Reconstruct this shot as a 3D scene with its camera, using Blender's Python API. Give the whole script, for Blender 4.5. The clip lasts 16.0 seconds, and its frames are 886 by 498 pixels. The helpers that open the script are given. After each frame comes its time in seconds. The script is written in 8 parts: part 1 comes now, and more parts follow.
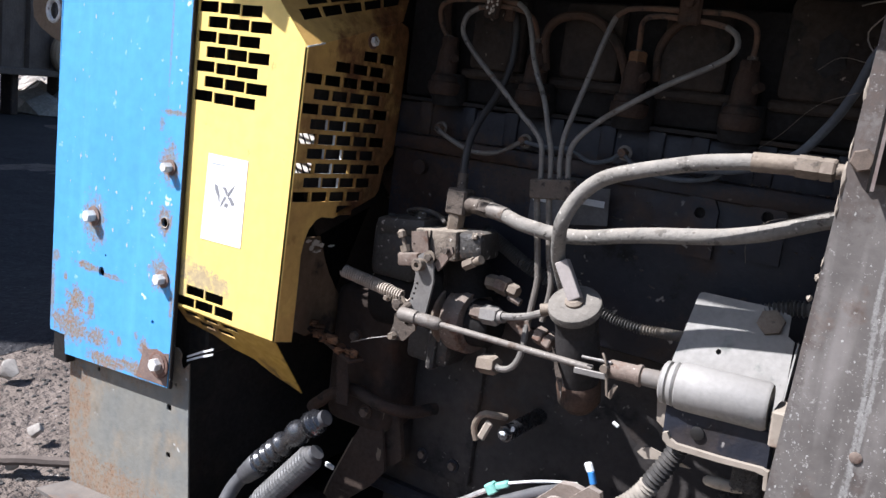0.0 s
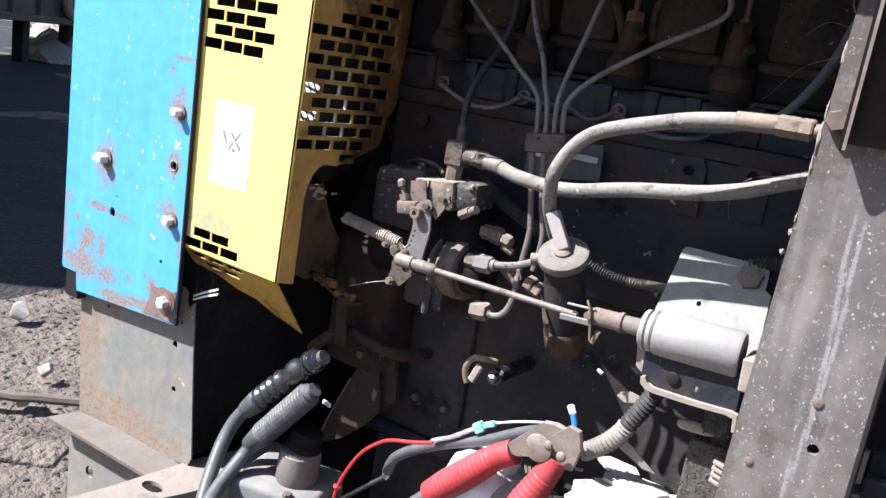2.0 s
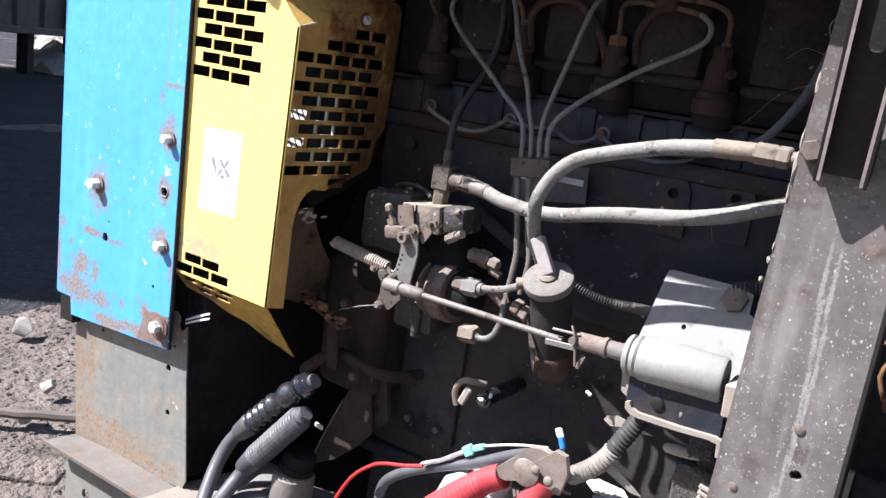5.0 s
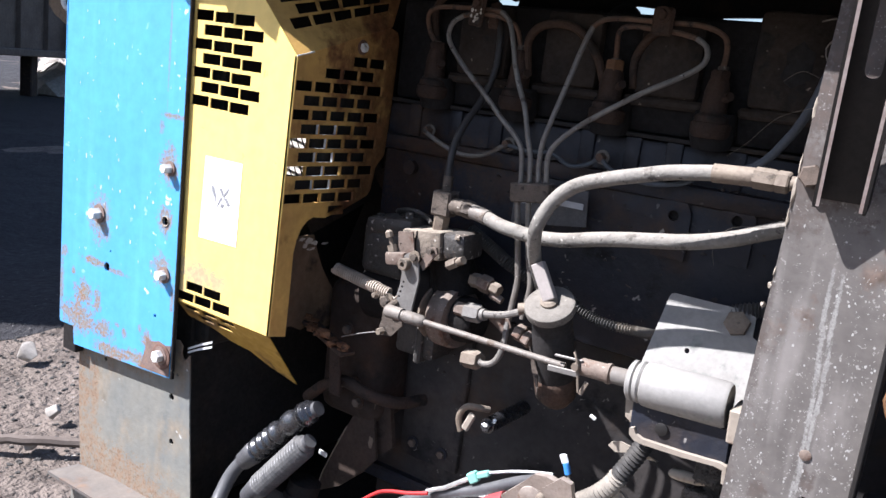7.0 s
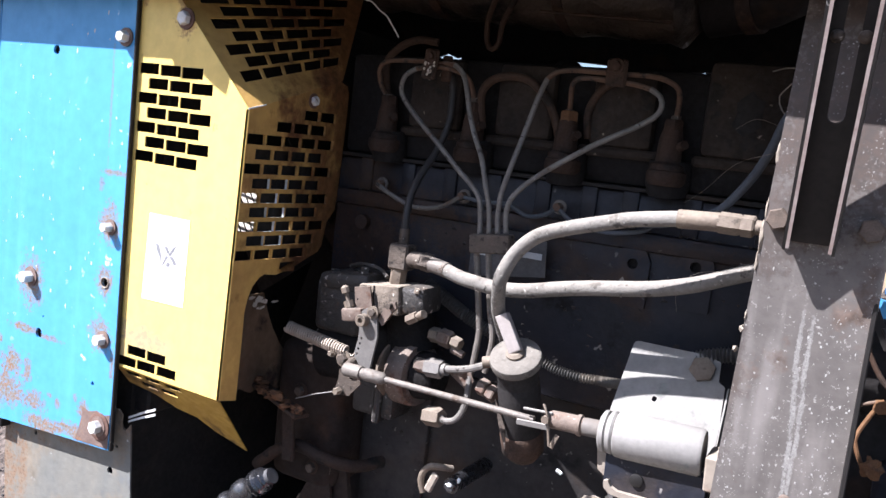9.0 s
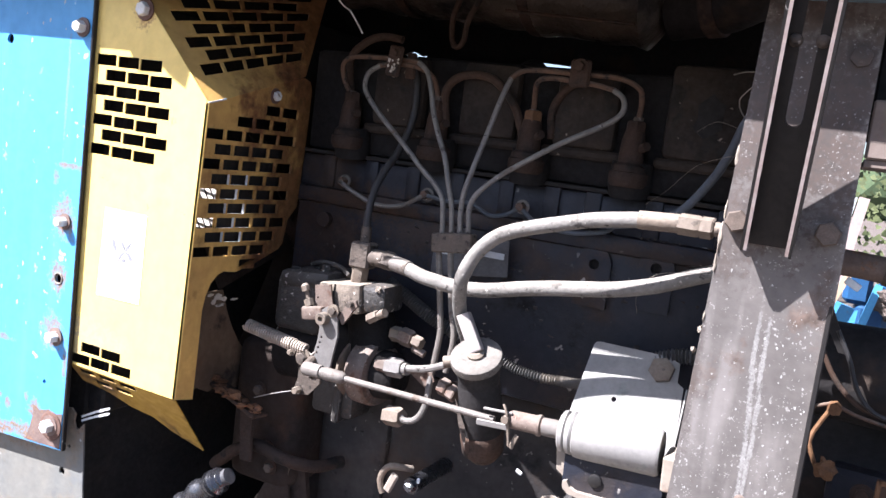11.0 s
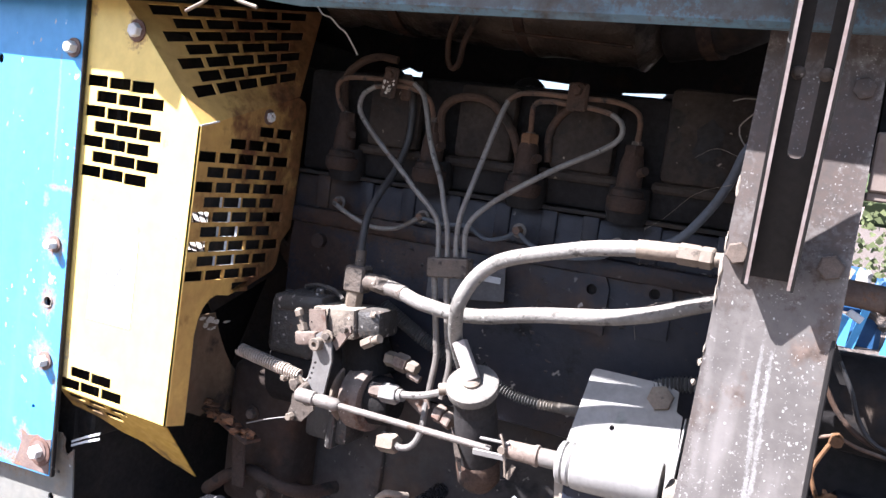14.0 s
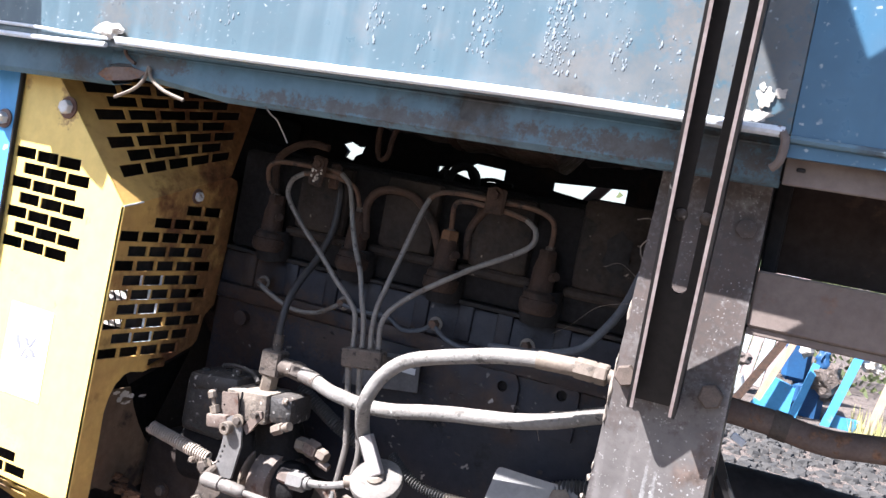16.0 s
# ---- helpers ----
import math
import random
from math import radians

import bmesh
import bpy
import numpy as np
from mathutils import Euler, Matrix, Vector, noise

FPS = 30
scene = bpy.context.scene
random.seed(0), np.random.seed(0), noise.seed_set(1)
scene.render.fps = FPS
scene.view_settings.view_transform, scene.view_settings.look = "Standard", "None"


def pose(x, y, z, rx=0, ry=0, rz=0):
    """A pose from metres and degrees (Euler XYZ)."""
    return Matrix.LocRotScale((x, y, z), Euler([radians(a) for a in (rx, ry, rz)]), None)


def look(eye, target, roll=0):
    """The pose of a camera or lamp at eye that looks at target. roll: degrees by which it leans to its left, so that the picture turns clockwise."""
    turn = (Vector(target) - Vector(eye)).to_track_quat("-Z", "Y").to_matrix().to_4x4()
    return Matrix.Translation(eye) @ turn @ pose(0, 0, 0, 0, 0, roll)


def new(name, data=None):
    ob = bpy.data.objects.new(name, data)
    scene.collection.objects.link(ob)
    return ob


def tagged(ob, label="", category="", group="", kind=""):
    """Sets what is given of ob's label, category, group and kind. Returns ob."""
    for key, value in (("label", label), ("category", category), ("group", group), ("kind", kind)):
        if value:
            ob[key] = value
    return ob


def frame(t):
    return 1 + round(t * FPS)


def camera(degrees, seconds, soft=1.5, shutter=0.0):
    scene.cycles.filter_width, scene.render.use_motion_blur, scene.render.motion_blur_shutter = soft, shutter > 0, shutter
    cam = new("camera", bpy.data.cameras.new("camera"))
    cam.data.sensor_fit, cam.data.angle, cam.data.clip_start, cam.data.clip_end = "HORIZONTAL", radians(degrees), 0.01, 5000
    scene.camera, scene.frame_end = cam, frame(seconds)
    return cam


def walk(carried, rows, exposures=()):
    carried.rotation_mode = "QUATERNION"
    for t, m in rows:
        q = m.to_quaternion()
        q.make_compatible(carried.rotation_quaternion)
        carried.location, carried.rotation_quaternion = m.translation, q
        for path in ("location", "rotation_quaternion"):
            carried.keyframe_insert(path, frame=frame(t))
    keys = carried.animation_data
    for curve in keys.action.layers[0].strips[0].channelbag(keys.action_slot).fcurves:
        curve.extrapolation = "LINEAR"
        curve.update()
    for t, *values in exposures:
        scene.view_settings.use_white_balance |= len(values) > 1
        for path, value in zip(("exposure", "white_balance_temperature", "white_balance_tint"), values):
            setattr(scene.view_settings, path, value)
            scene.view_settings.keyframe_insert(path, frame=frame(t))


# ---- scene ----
cam = camera(57.1, 16.0)
PATH = [
    (0, (-0.009, -0.007, 1.412), (-1.026, 1.676, 1.052), 7.2),
    (0.5, (0.02, -0.051, 1.397), (-0.997, 1.612, 0.949), 8.5),
    (1, (0.026, -0.043, 1.398), (-0.997, 1.615, 0.945), 8.5),
    (1.5, (0.028, -0.042, 1.402), (-1.002, 1.613, 0.953), 8.9),
    (2, (0.032, -0.039, 1.405), (-0.98, 1.625, 0.952), 9.0),
    (2.5, (0.049, -0.041, 1.403), (-0.959, 1.625, 0.95), 9.4),
    (3, (0.057, -0.036, 1.404), (-0.958, 1.625, 0.947), 9.8),
    (3.5, (0.051, -0.037, 1.41), (-0.969, 1.62, 0.95), 9.8),
    (4, (0.049, -0.033, 1.422), (-0.974, 1.622, 0.96), 9.2),
    (6.5, (0.054, -0.022, 1.45), (-0.984, 1.636, 1.033), 7.3),
    (7, (0.05, -0.02, 1.456), (-0.993, 1.635, 1.042), 7.1),
    (7.5, (0.048, -0.022, 1.459), (-0.989, 1.639, 1.05), 7.7),
    (8, (0.031, -0.024, 1.452), (-1.015, 1.645, 1.103), 7.8),
    (8.5, (-0.003, -0.006, 1.445), (-1.022, 1.698, 1.207), 8.7),
    (9, (0.001, -0.024, 1.439), (-0.916, 1.735, 1.187), 6.5),
    (9.5, (0.008, -0.016, 1.43), (-0.854, 1.774, 1.2), 7.3),
    (12, (0.001, -0.013, 1.442), (-0.826, 1.791, 1.192), 7.5),
    (12.5, (0.0, 0.003, 1.438), (-0.799, 1.822, 1.206), 8.2),
    (13, (-0.005, 0.005, 1.451), (-0.806, 1.824, 1.227), 7.8),
    (13.5, (-0.007, 0.003, 1.458), (-0.827, 1.812, 1.23), 7.8),
    (14, (-0.008, 0.0, 1.462), (-0.844, 1.802, 1.233), 7.5),
    (14.5, (-0.008, 0.001, 1.463), (-0.846, 1.804, 1.244), 7.8),
    (15, (-0.007, 0.008, 1.463), (-0.841, 1.813, 1.249), 8.0),
    (15.5, (0.015, 0.001, 1.504), (-0.811, 1.817, 1.35), 8.4),
    (16, (0.043, 0.005, 1.54), (-0.727, 1.848, 1.433), 10.8),
]
EXPOSURES = [(0, 1.28, 14), (0.6, 1.60, 14), (4, 1.66, 14), (7, 1.63, 15), (8.5, 1.67, 16), (9.6, 1.93, 18), (12, 2.26, 18), (14, 2.47, 18), (15, 2.48, 18), (16, 2.25, 16)]
walk(cam, [(t, look(eye, target, roll)) for t, eye, target, roll in PATH], [(t, e, 5850, tint) for t, e, tint in EXPOSURES])

# ---- light ----
SUN_WAY = Vector((1.1, 1.0, -1.68)).normalized()
world = bpy.data.worlds.new("sky")
scene.world = world
world.use_nodes = True
wn, wl = world.node_tree.nodes, world.node_tree.links
sky = wn.new("ShaderNodeTexSky")
sky.sky_type, sky.sun_disc = "NISHITA", False
sky.sun_elevation = math.asin(-SUN_WAY.z)
sky.sun_rotation = math.atan2(-SUN_WAY.x, -SUN_WAY.y)
sky.dust_density = 1.5
wn["Background"].inputs[1].default_value = 0.060
wl.new(sky.outputs[0], wn["Background"].inputs[0])
sun = new("sun", bpy.data.lights.new("sun", "SUN"))
sun.data.energy, sun.data.angle, sun.data.color = 5.0, radians(0.53), (1.0, 0.965, 0.91)
sun.matrix_world = SUN_WAY.to_track_quat("-Z", "Y").to_matrix().to_4x4()


# ---- materials ----
def mat(name, c1, c2=None, scale=12.0, rough=0.6, metal=0.0, bump=0.15, bump_scale=120.0, stain=None, stain2=None,
        dust=0.0, dust_c=(0.34, 0.30, 0.25), specks=None, streaks=0.0, spec=0.3, relief=0.003, edge=None, patches=None):
    """Painted or bare surface. stain: (colour, scale, threshold, softness); specks: (colour, scale, radius)."""
    m = bpy.data.materials.new(name)
    m.use_nodes = True
    nt = m.node_tree
    n, l = nt.nodes, nt.links
    b = n["Principled BSDF"]
    co = n.new("ShaderNodeTexCoord").outputs["Object"]

    def tex(s, detail=4.0, rgh=0.6, stretch=None):
        t = n.new("ShaderNodeTexNoise")
        t.inputs["Scale"].default_value, t.inputs["Detail"].default_value, t.inputs["Roughness"].default_value = s, detail, rgh
        if stretch:
            mp = n.new("ShaderNodeMapping")
            mp.inputs["Scale"].default_value = stretch
            l.new(co, mp.inputs[0])
            l.new(mp.outputs[0], t.inputs["Vector"])
        else:
            l.new(co, t.inputs["Vector"])
        return t.outputs["Fac"]

    def ramp(src, lo, hi, a=0.0, z=1.0):
        r = n.new("ShaderNodeMapRange")
        r.inputs[1].default_value, r.inputs[2].default_value, r.inputs[3].default_value, r.inputs[4].default_value = lo, hi, a, z
        l.new(src, r.inputs[0])
        return r.outputs[0]

    def mix(fac, a, bb):
        x = n.new("ShaderNodeMix")
        x.data_type = "RGBA"
        for val, s in ((fac, x.inputs[0]), (a, x.inputs[6]), (bb, x.inputs[7])):
            if isinstance(val, tuple):
                s.default_value = (*val, 1)
            elif isinstance(val, float):
                s.default_value = val
            else:
                l.new(val, s)
        return x.outputs[2]

    def math_(op, a, bb):
        x = n.new("ShaderNodeMath")
        x.operation = op
        for val, s in ((a, x.inputs[0]), (bb, x.inputs[1])):
            if isinstance(val, float):
                s.default_value = val
            else:
                l.new(val, s)
        return x.outputs[0]

    c2 = c2 or tuple(v * 0.7 for v in c1)
    col = mix(ramp(tex(scale), 0.35, 0.68), c1, c2)
    fine = tex(scale * 9, 3.0)
    col = mix(ramp(fine, 0.3, 0.75, 0.0, 0.35), col, tuple(v * 0.55 for v in c2))
    r_out = ramp(fine, 0.3, 0.7, max(rough - 0.1, 0.05), min(rough + 0.12, 1.0))
    if streaks:
        s = ramp(tex(30.0, 3.0, 0.6, (1.0, 1.0, 0.07)), 0.5, 0.75, 0.0, streaks)
        col = mix(s, col, tuple(min(1.0, v * 1.5 + 0.06) for v in c1))
    for st in (stain, stain2):
        if st:
            c, sc, th, so = st
            f = ramp(tex(sc, 7.0, 0.65), th, th + so)
            stc = mix(ramp(tex(sc * 6, 3.0), 0.35, 0.65), c, tuple(v * 0.5 for v in c))
            col = mix(f, col, stc)
            x = n.new("ShaderNodeMix")
            l.new(f, x.inputs[0])
            l.new(r_out, x.inputs[2])
            x.inputs[3].default_value = 0.9
            r_out = x.outputs[0]
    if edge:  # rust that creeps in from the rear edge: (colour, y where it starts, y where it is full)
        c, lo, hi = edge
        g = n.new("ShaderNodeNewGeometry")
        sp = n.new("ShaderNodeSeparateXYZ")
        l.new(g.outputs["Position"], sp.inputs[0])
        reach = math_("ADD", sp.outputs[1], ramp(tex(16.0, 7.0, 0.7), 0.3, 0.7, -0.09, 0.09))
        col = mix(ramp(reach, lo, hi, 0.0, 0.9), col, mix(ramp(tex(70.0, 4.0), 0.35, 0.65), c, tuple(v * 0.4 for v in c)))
    if patches:  # soft stains and painted shade, in groups: (colour, other colour, [(x, z, half width, half height, strength), ...], speckled)
        g = n.new("ShaderNodeNewGeometry")
        sp = n.new("ShaderNodeSeparateXYZ")
        l.new(g.outputs["Position"], sp.inputs[0])
        ragged = math_("ADD", ramp(tex(38.0, 6.0, 0.7), 0.25, 0.75, -0.6, 0.6), ramp(tex(170.0, 4.0, 0.7), 0.3, 0.7, -0.45, 0.45))
        broken = ramp(tex(200.0, 5.0, 0.75), 0.33, 0.49, 0.05, 1.0)
    for c, c_b, spots, speckled in patches or ():
        total = None
        for px, pz, prx, prz, amount in spots:
            dx = math_("MULTIPLY", math_("SUBTRACT", sp.outputs[0], float(px)), 1.0 / prx)
            dz = math_("MULTIPLY", math_("SUBTRACT", sp.outputs[2], float(pz)), 1.0 / prz)
            d = math_("POWER", math_("ADD", math_("MULTIPLY", dx, dx), math_("MULTIPLY", dz, dz)), 0.5)
            f = ramp(math_("ADD", d, ragged), 1.1, 0.58, 0.0, amount)
            total = f if total is None else math_("MAXIMUM", total, f)
        rusty = mix(ramp(tex(75.0, 5.0, 0.75), 0.42, 0.60), c, c_b)
        if speckled:
            total = math_("MULTIPLY", total, broken)
            rusty = mix(ramp(tex(200.0, 4.0, 0.7), 0.52, 0.66), rusty, tuple(v * 0.5 for v in c))
        col = mix(total, col, rusty)
    if specks:
        c, sc, rad = specks
        v = n.new("ShaderNodeTexVoronoi")
        v.inputs["Scale"].default_value = sc
        wob = n.new("ShaderNodeTexNoise")
        wob.inputs["Scale"].default_value = sc * 1.8
        l.new(co, wob.inputs["Vector"])
        shift = n.new("ShaderNodeMix")
        shift.data_type, shift.blend_type = "RGBA", "LINEAR_LIGHT"
        shift.inputs[0].default_value = 0.55 / sc
        l.new(co, shift.inputs[6])
        l.new(wob.outputs["Color"], shift.inputs[7])
        l.new(shift.outputs[2], v.inputs["Vector"])
        f = ramp(v.outputs["Distance"], rad, rad * 0.5)
        f = math_("MULTIPLY", f, ramp(tex(sc * 0.16, 5.0), 0.49, 0.60))
        col = mix(f, col, c)
    if dust:
        g = n.new("ShaderNodeNewGeometry")
        sp = n.new("ShaderNodeSeparateXYZ")
        l.new(g.outputs["Normal"], sp.inputs[0])
        up = ramp(sp.outputs[2], -0.1, 0.9, 0.12, 1.0)
        d = math_("MULTIPLY", up, ramp(tex(scale * 2.3, 5.0), 0.32, 0.6, 0.25, 1.0))
        d = math_("MULTIPLY", d, float(dust))
        col = mix(d, col, dust_c)
        x = n.new("ShaderNodeMix")
        l.new(d, x.inputs[0])
        l.new(r_out, x.inputs[2])
        x.inputs[3].default_value = 0.95
        r_out = x.outputs[0]
    l.new(col, b.inputs["Base Color"])
    l.new(r_out, b.inputs["Roughness"])
    b.inputs["Metallic"].default_value = metal
    b.inputs["Specular IOR Level"].default_value = spec
    if bump:
        bp = n.new("ShaderNodeBump")
        bp.inputs["Strength"].default_value, bp.inputs["Distance"].default_value = bump, relief
        l.new(math_("ADD", tex(bump_scale, 4.0), math_("MULTIPLY", tex(bump_scale * 0.13, 2.0), 1.2)), bp.inputs["Height"])
        l.new(bp.outputs[0], b.inputs["Normal"])
    return m


RUST = (0.20, 0.085, 0.035)
# rust that bleeds through the blue paint: x, z, half width, half height, strength
RUST_SPOTS = ((-1.206, 1.14, 0.030, 0.044, 0.92), (-1.028, 1.26, 0.024, 0.032, 0.92), (-1.031, 1.17, 0.020, 0.024, 0.92), (-1.216, 1.058, 0.042, 0.008, 0.97), (-1.16, 1.054, 0.04, 0.005, 0.82), (-1.036, 1.086, 0.026, 0.026, 0.87), (-1.022, 1.341, 0.034, 0.005, 0.92), (-1.051, 1.321, 0.007, 0.012, 0.72), (-1.248, 0.992, 0.029, 0.026, 1), (-1.253, 0.945, 0.045, 0.032, 0.97), (-1.204, 0.988, 0.012, 0.024, 0.92), (-1.185, 0.94, 0.032, 0.018, 0.92), (-1.29, 0.943, 0.028, 0.026, 0.92), (-1.158, 0.905, 0.06, 0.015, 0.97), (-1.087, 0.912, 0.05, 0.014, 0.97), (-1.308, 1.06, 0.01, 0.012, 0.82), (-1.28, 1.027, 0.006, 0.008, 0.92), (-1.126, 0.95, 0.009, 0.01, 0.82), (-1.083, 0.968, 0.006, 0.009, 0.72), (-1.145, 0.959, 0.007, 0.005, 0.82), (-1.004, 1.04, 0.006, 0.03, 0.82), (-1.062, 0.955, 0.018, 0.016, 0.92), (-1.316, 0.99, 0.008, 0.06, 0.82), (-1.04, 1.45, 0.003, 0.09, 0.47))
M_blue = mat("blue_paint", (0.085, 0.31, 0.60), (0.095, 0.34, 0.63), 4, 0.42, bump=0.06, bump_scale=60,
             stain=((0.30, 0.24, 0.19), 5.5, 0.69, 0.08), stain2=((0.42, 0.58, 0.70), 48, 0.675, 0.03), specks=((0.62, 0.74, 0.80), 26, 0.14), streaks=0.14,
             patches=[((0.265, 0.150, 0.075), (0.18, 0.205, 0.19), RUST_SPOTS, True)])
M_yellow = mat("yellow_paint", (0.82, 0.60, 0.185), (0.78, 0.56, 0.165), 5, 0.42, bump=0.05, bump_scale=50,
               stain=((0.42, 0.30, 0.14), 9, 0.68, 0.06), stain2=((0.66, 0.47, 0.16), 32, 0.655, 0.05), streaks=0.06,
               patches=[((0.34, 0.27, 0.17), (0.44, 0.35, 0.20), ((-0.95, 1.096, 0.055, 0.020, 0.95), (-0.903, 1.090, 0.022, 0.016, 0.9), (-0.975, 1.105, 0.03, 0.022, 0.7), (-0.99, 1.07, 0.014, 0.02, 0.6)), False),
                        ((0.30, 0.14, 0.06), (0.42, 0.26, 0.10), ((-0.901, 1.577, 0.020, 0.026, 0.9), (-0.91, 1.60, 0.012, 0.03, 0.7), (-0.985, 1.60, 0.006, 0.010, 0.7)), True)])
# Guard's shaded side: yellow lowered for the shade, plus rust and grime.
M_yellow_in = mat("grimy_shade_toned_yellow", (0.66, 0.41, 0.115), (0.42, 0.24, 0.075), 7, 0.65, bump=0.15,
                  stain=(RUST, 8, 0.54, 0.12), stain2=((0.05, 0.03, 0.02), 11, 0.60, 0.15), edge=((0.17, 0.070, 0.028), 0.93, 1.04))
M_flap = mat("brownish_yellow_paint", (0.48, 0.30, 0.05), (0.32, 0.18, 0.035), 9, 0.6, bump=0.1, stain=((0.14, 0.085, 0.04), 11, 0.52, 0.12), stain2=((0.07, 0.05, 0.03), 16, 0.58, 0.08))
M_tan = mat("tan_machine_paint", (0.20, 0.145, 0.095), (0.15, 0.105, 0.07), 5, 0.7, bump=0.1, stain=((0.10, 0.07, 0.05), 9, 0.58, 0.1))
M_skirt = mat("oily_tan_sheet", (0.17, 0.115, 0.07), (0.09, 0.06, 0.038), 8, 0.75, bump=0.3, stain=((0.20, 0.10, 0.05), 10, 0.52, 0.1), stain2=((0.04, 0.03, 0.023), 14, 0.57, 0.1))
M_rustpanel = mat("rusty_panel", (0.22, 0.203, 0.166), (0.155, 0.162, 0.154), 5, 0.75, bump=0.2, stain=((0.29, 0.225, 0.155), 7, 0.51, 0.16),
                  stain2=((0.135, 0.15, 0.165), 5.5, 0.57, 0.12), specks=((0.5, 0.5, 0.48), 22, 0.10),
                  patches=[((0.23, 0.14, 0.085), (0.215, 0.175, 0.13), ((-1.295, 0.82, 0.055, 0.20, 0.9), (-1.235, 0.80, 0.012, 0.09, 0.8), (-1.15, 0.655, 0.16, 0.055, 0.9), (-1.26, 0.69, 0.06, 0.05, 0.8), (-1.24, 0.92, 0.05, 0.03, 0.7), (-1.12, 0.885, 0.06, 0.014, 0.6), (-0.985, 0.95, 0.02, 0.03, 0.6), (-1.0, 0.67, 0.03, 0.025, 0.6), (-1.19, 0.87, 0.010, 0.03, 0.5)), True)])
M_corner = mat("bare_brown_corner", (0.20, 0.14, 0.115), (0.15, 0.105, 0.09), 30, 0.8, bump=0.25, stain=((0.28, 0.16, 0.10), 40, 0.56, 0.1))
M_post = mat("weathered_dark_steel", (0.178, 0.160, 0.146), (0.105, 0.094, 0.086), 7, 0.62, metal=0.0, bump=0.12,
             stain=((0.17, 0.125, 0.10), 12, 0.58, 0.1), stain2=((0.36, 0.34, 0.315), 130, 0.625, 0.02), specks=((0.38, 0.365, 0.34), 280, 0.22), streaks=0.55,
             # Large top patch: brown dirt, darkened further for the bonnet's shade.
             patches=[((0.082, 0.060, 0.050), (0.065, 0.053, 0.047), ((-0.075, 1.05, 0.010, 0.016, 0.6), (-0.030, 1.085, 0.009, 0.014, 0.6), (-0.115, 1.00, 0.012, 0.12, 0.5), (-0.105, 1.24, 0.010, 0.10, 0.5), (-0.055, 0.98, 0.02, 0.02, 0.4), (-0.04, 1.52, 0.12, 0.13, 0.85), (-0.085, 1.40, 0.03, 0.06, 0.6)), False),
                      ((0.33, 0.32, 0.30), (0.25, 0.24, 0.225), ((-0.0373, 1.259, 0.0026, 0.0442, 0.75), (-0.035, 1.2112, 0.0026, 0.0371, 0.75), (-0.0342, 1.173, 0.0026, 0.0279, 0.75), (-0.0355, 1.1361, 0.0026, 0.0348, 0.75), (-0.0382, 1.0946, 0.0026, 0.0359, 0.75), (-0.0417, 1.0513, 0.0026, 0.0377, 0.75), (-0.047, 1.0071, 0.0026, 0.0376, 0.75), (-0.0465, 1.275, 0.0026, 0.0425, 0.75), (-0.044, 1.2345, 0.0026, 0.0264, 0.75), (-0.0415, 1.1995, 0.0026, 0.0331, 0.75), (-0.0402, 1.1607, 0.0026, 0.0328, 0.75), (-0.0399, 1.1207, 0.0026, 0.0352, 0.75)), True)])
M_scuff = mat("pale_spatter", (0.44, 0.425, 0.40), (0.32, 0.305, 0.285), 60, 0.8, bump=0.1)
M_channel = mat("black_steel", (0.019, 0.0165, 0.015), (0.012, 0.011, 0.0105), 14, 0.5, bump=0.1, specks=((0.3, 0.28, 0.26), 60, 0.12))
M_edge = mat("bare_steel_edge", (0.50, 0.43, 0.40), (0.36, 0.28, 0.25), 60, 0.45, metal=0.3, bump=0.1)
M_black = mat("oily_navy_block", (0.015, 0.019, 0.030), (0.008, 0.010, 0.016), 7, 0.48, bump=0.5, bump_scale=60, dust=0.20,
              dust_c=(0.12, 0.088, 0.066), stain=((0.058, 0.040, 0.030), 5, 0.55, 0.12), stain2=((0.010, 0.010, 0.012), 11, 0.58, 0.10), specks=((0.28, 0.26, 0.24), 40, 0.15),
              patches=[((0.050, 0.028, 0.019), (0.026, 0.018, 0.014), ((-0.66, 1.335, 0.13, 0.030, 0.9), (-0.73, 1.28, 0.09, 0.06, 0.8), (-0.55, 1.30, 0.09, 0.035, 0.7), (-0.46, 1.345, 0.07, 0.016, 0.7), (-0.70, 1.20, 0.10, 0.05, 0.6), (-0.20, 1.33, 0.10, 0.02, 0.5)), False)])
M_head = mat("dusty_head", (0.038, 0.028, 0.021), (0.017, 0.013, 0.011), 14, 0.85, bump=0.6, bump_scale=70, dust=0.4,
             dust_c=(0.058, 0.041, 0.029), stain=((0.02, 0.018, 0.017), 18, 0.57, 0.06), specks=((0.24, 0.20, 0.16), 60, 0.15))
# Paler than the block to stand in for stronger light low down.
M_cover = mat("brightened_side_cover", (0.046, 0.040, 0.037), (0.022, 0.021, 0.022), 7, 0.7, bump=0.45, bump_scale=60, relief=0.004, dust=0.28, dust_c=(0.13, 0.10, 0.08), stain=((0.060, 0.040, 0.028), 6, 0.53, 0.12), stain2=((0.013, 0.013, 0.015), 9, 0.56, 0.10), specks=((0.22, 0.20, 0.18), 60, 0.14))
M_timing = mat("rusty_dusty_cover", (0.040, 0.026, 0.019), (0.020, 0.015, 0.013), 10, 0.9, bump=0.7, bump_scale=60, dust=0.12, dust_c=(0.10, 0.07, 0.05), stain=((0.06, 0.032, 0.02), 9, 0.56, 0.1))
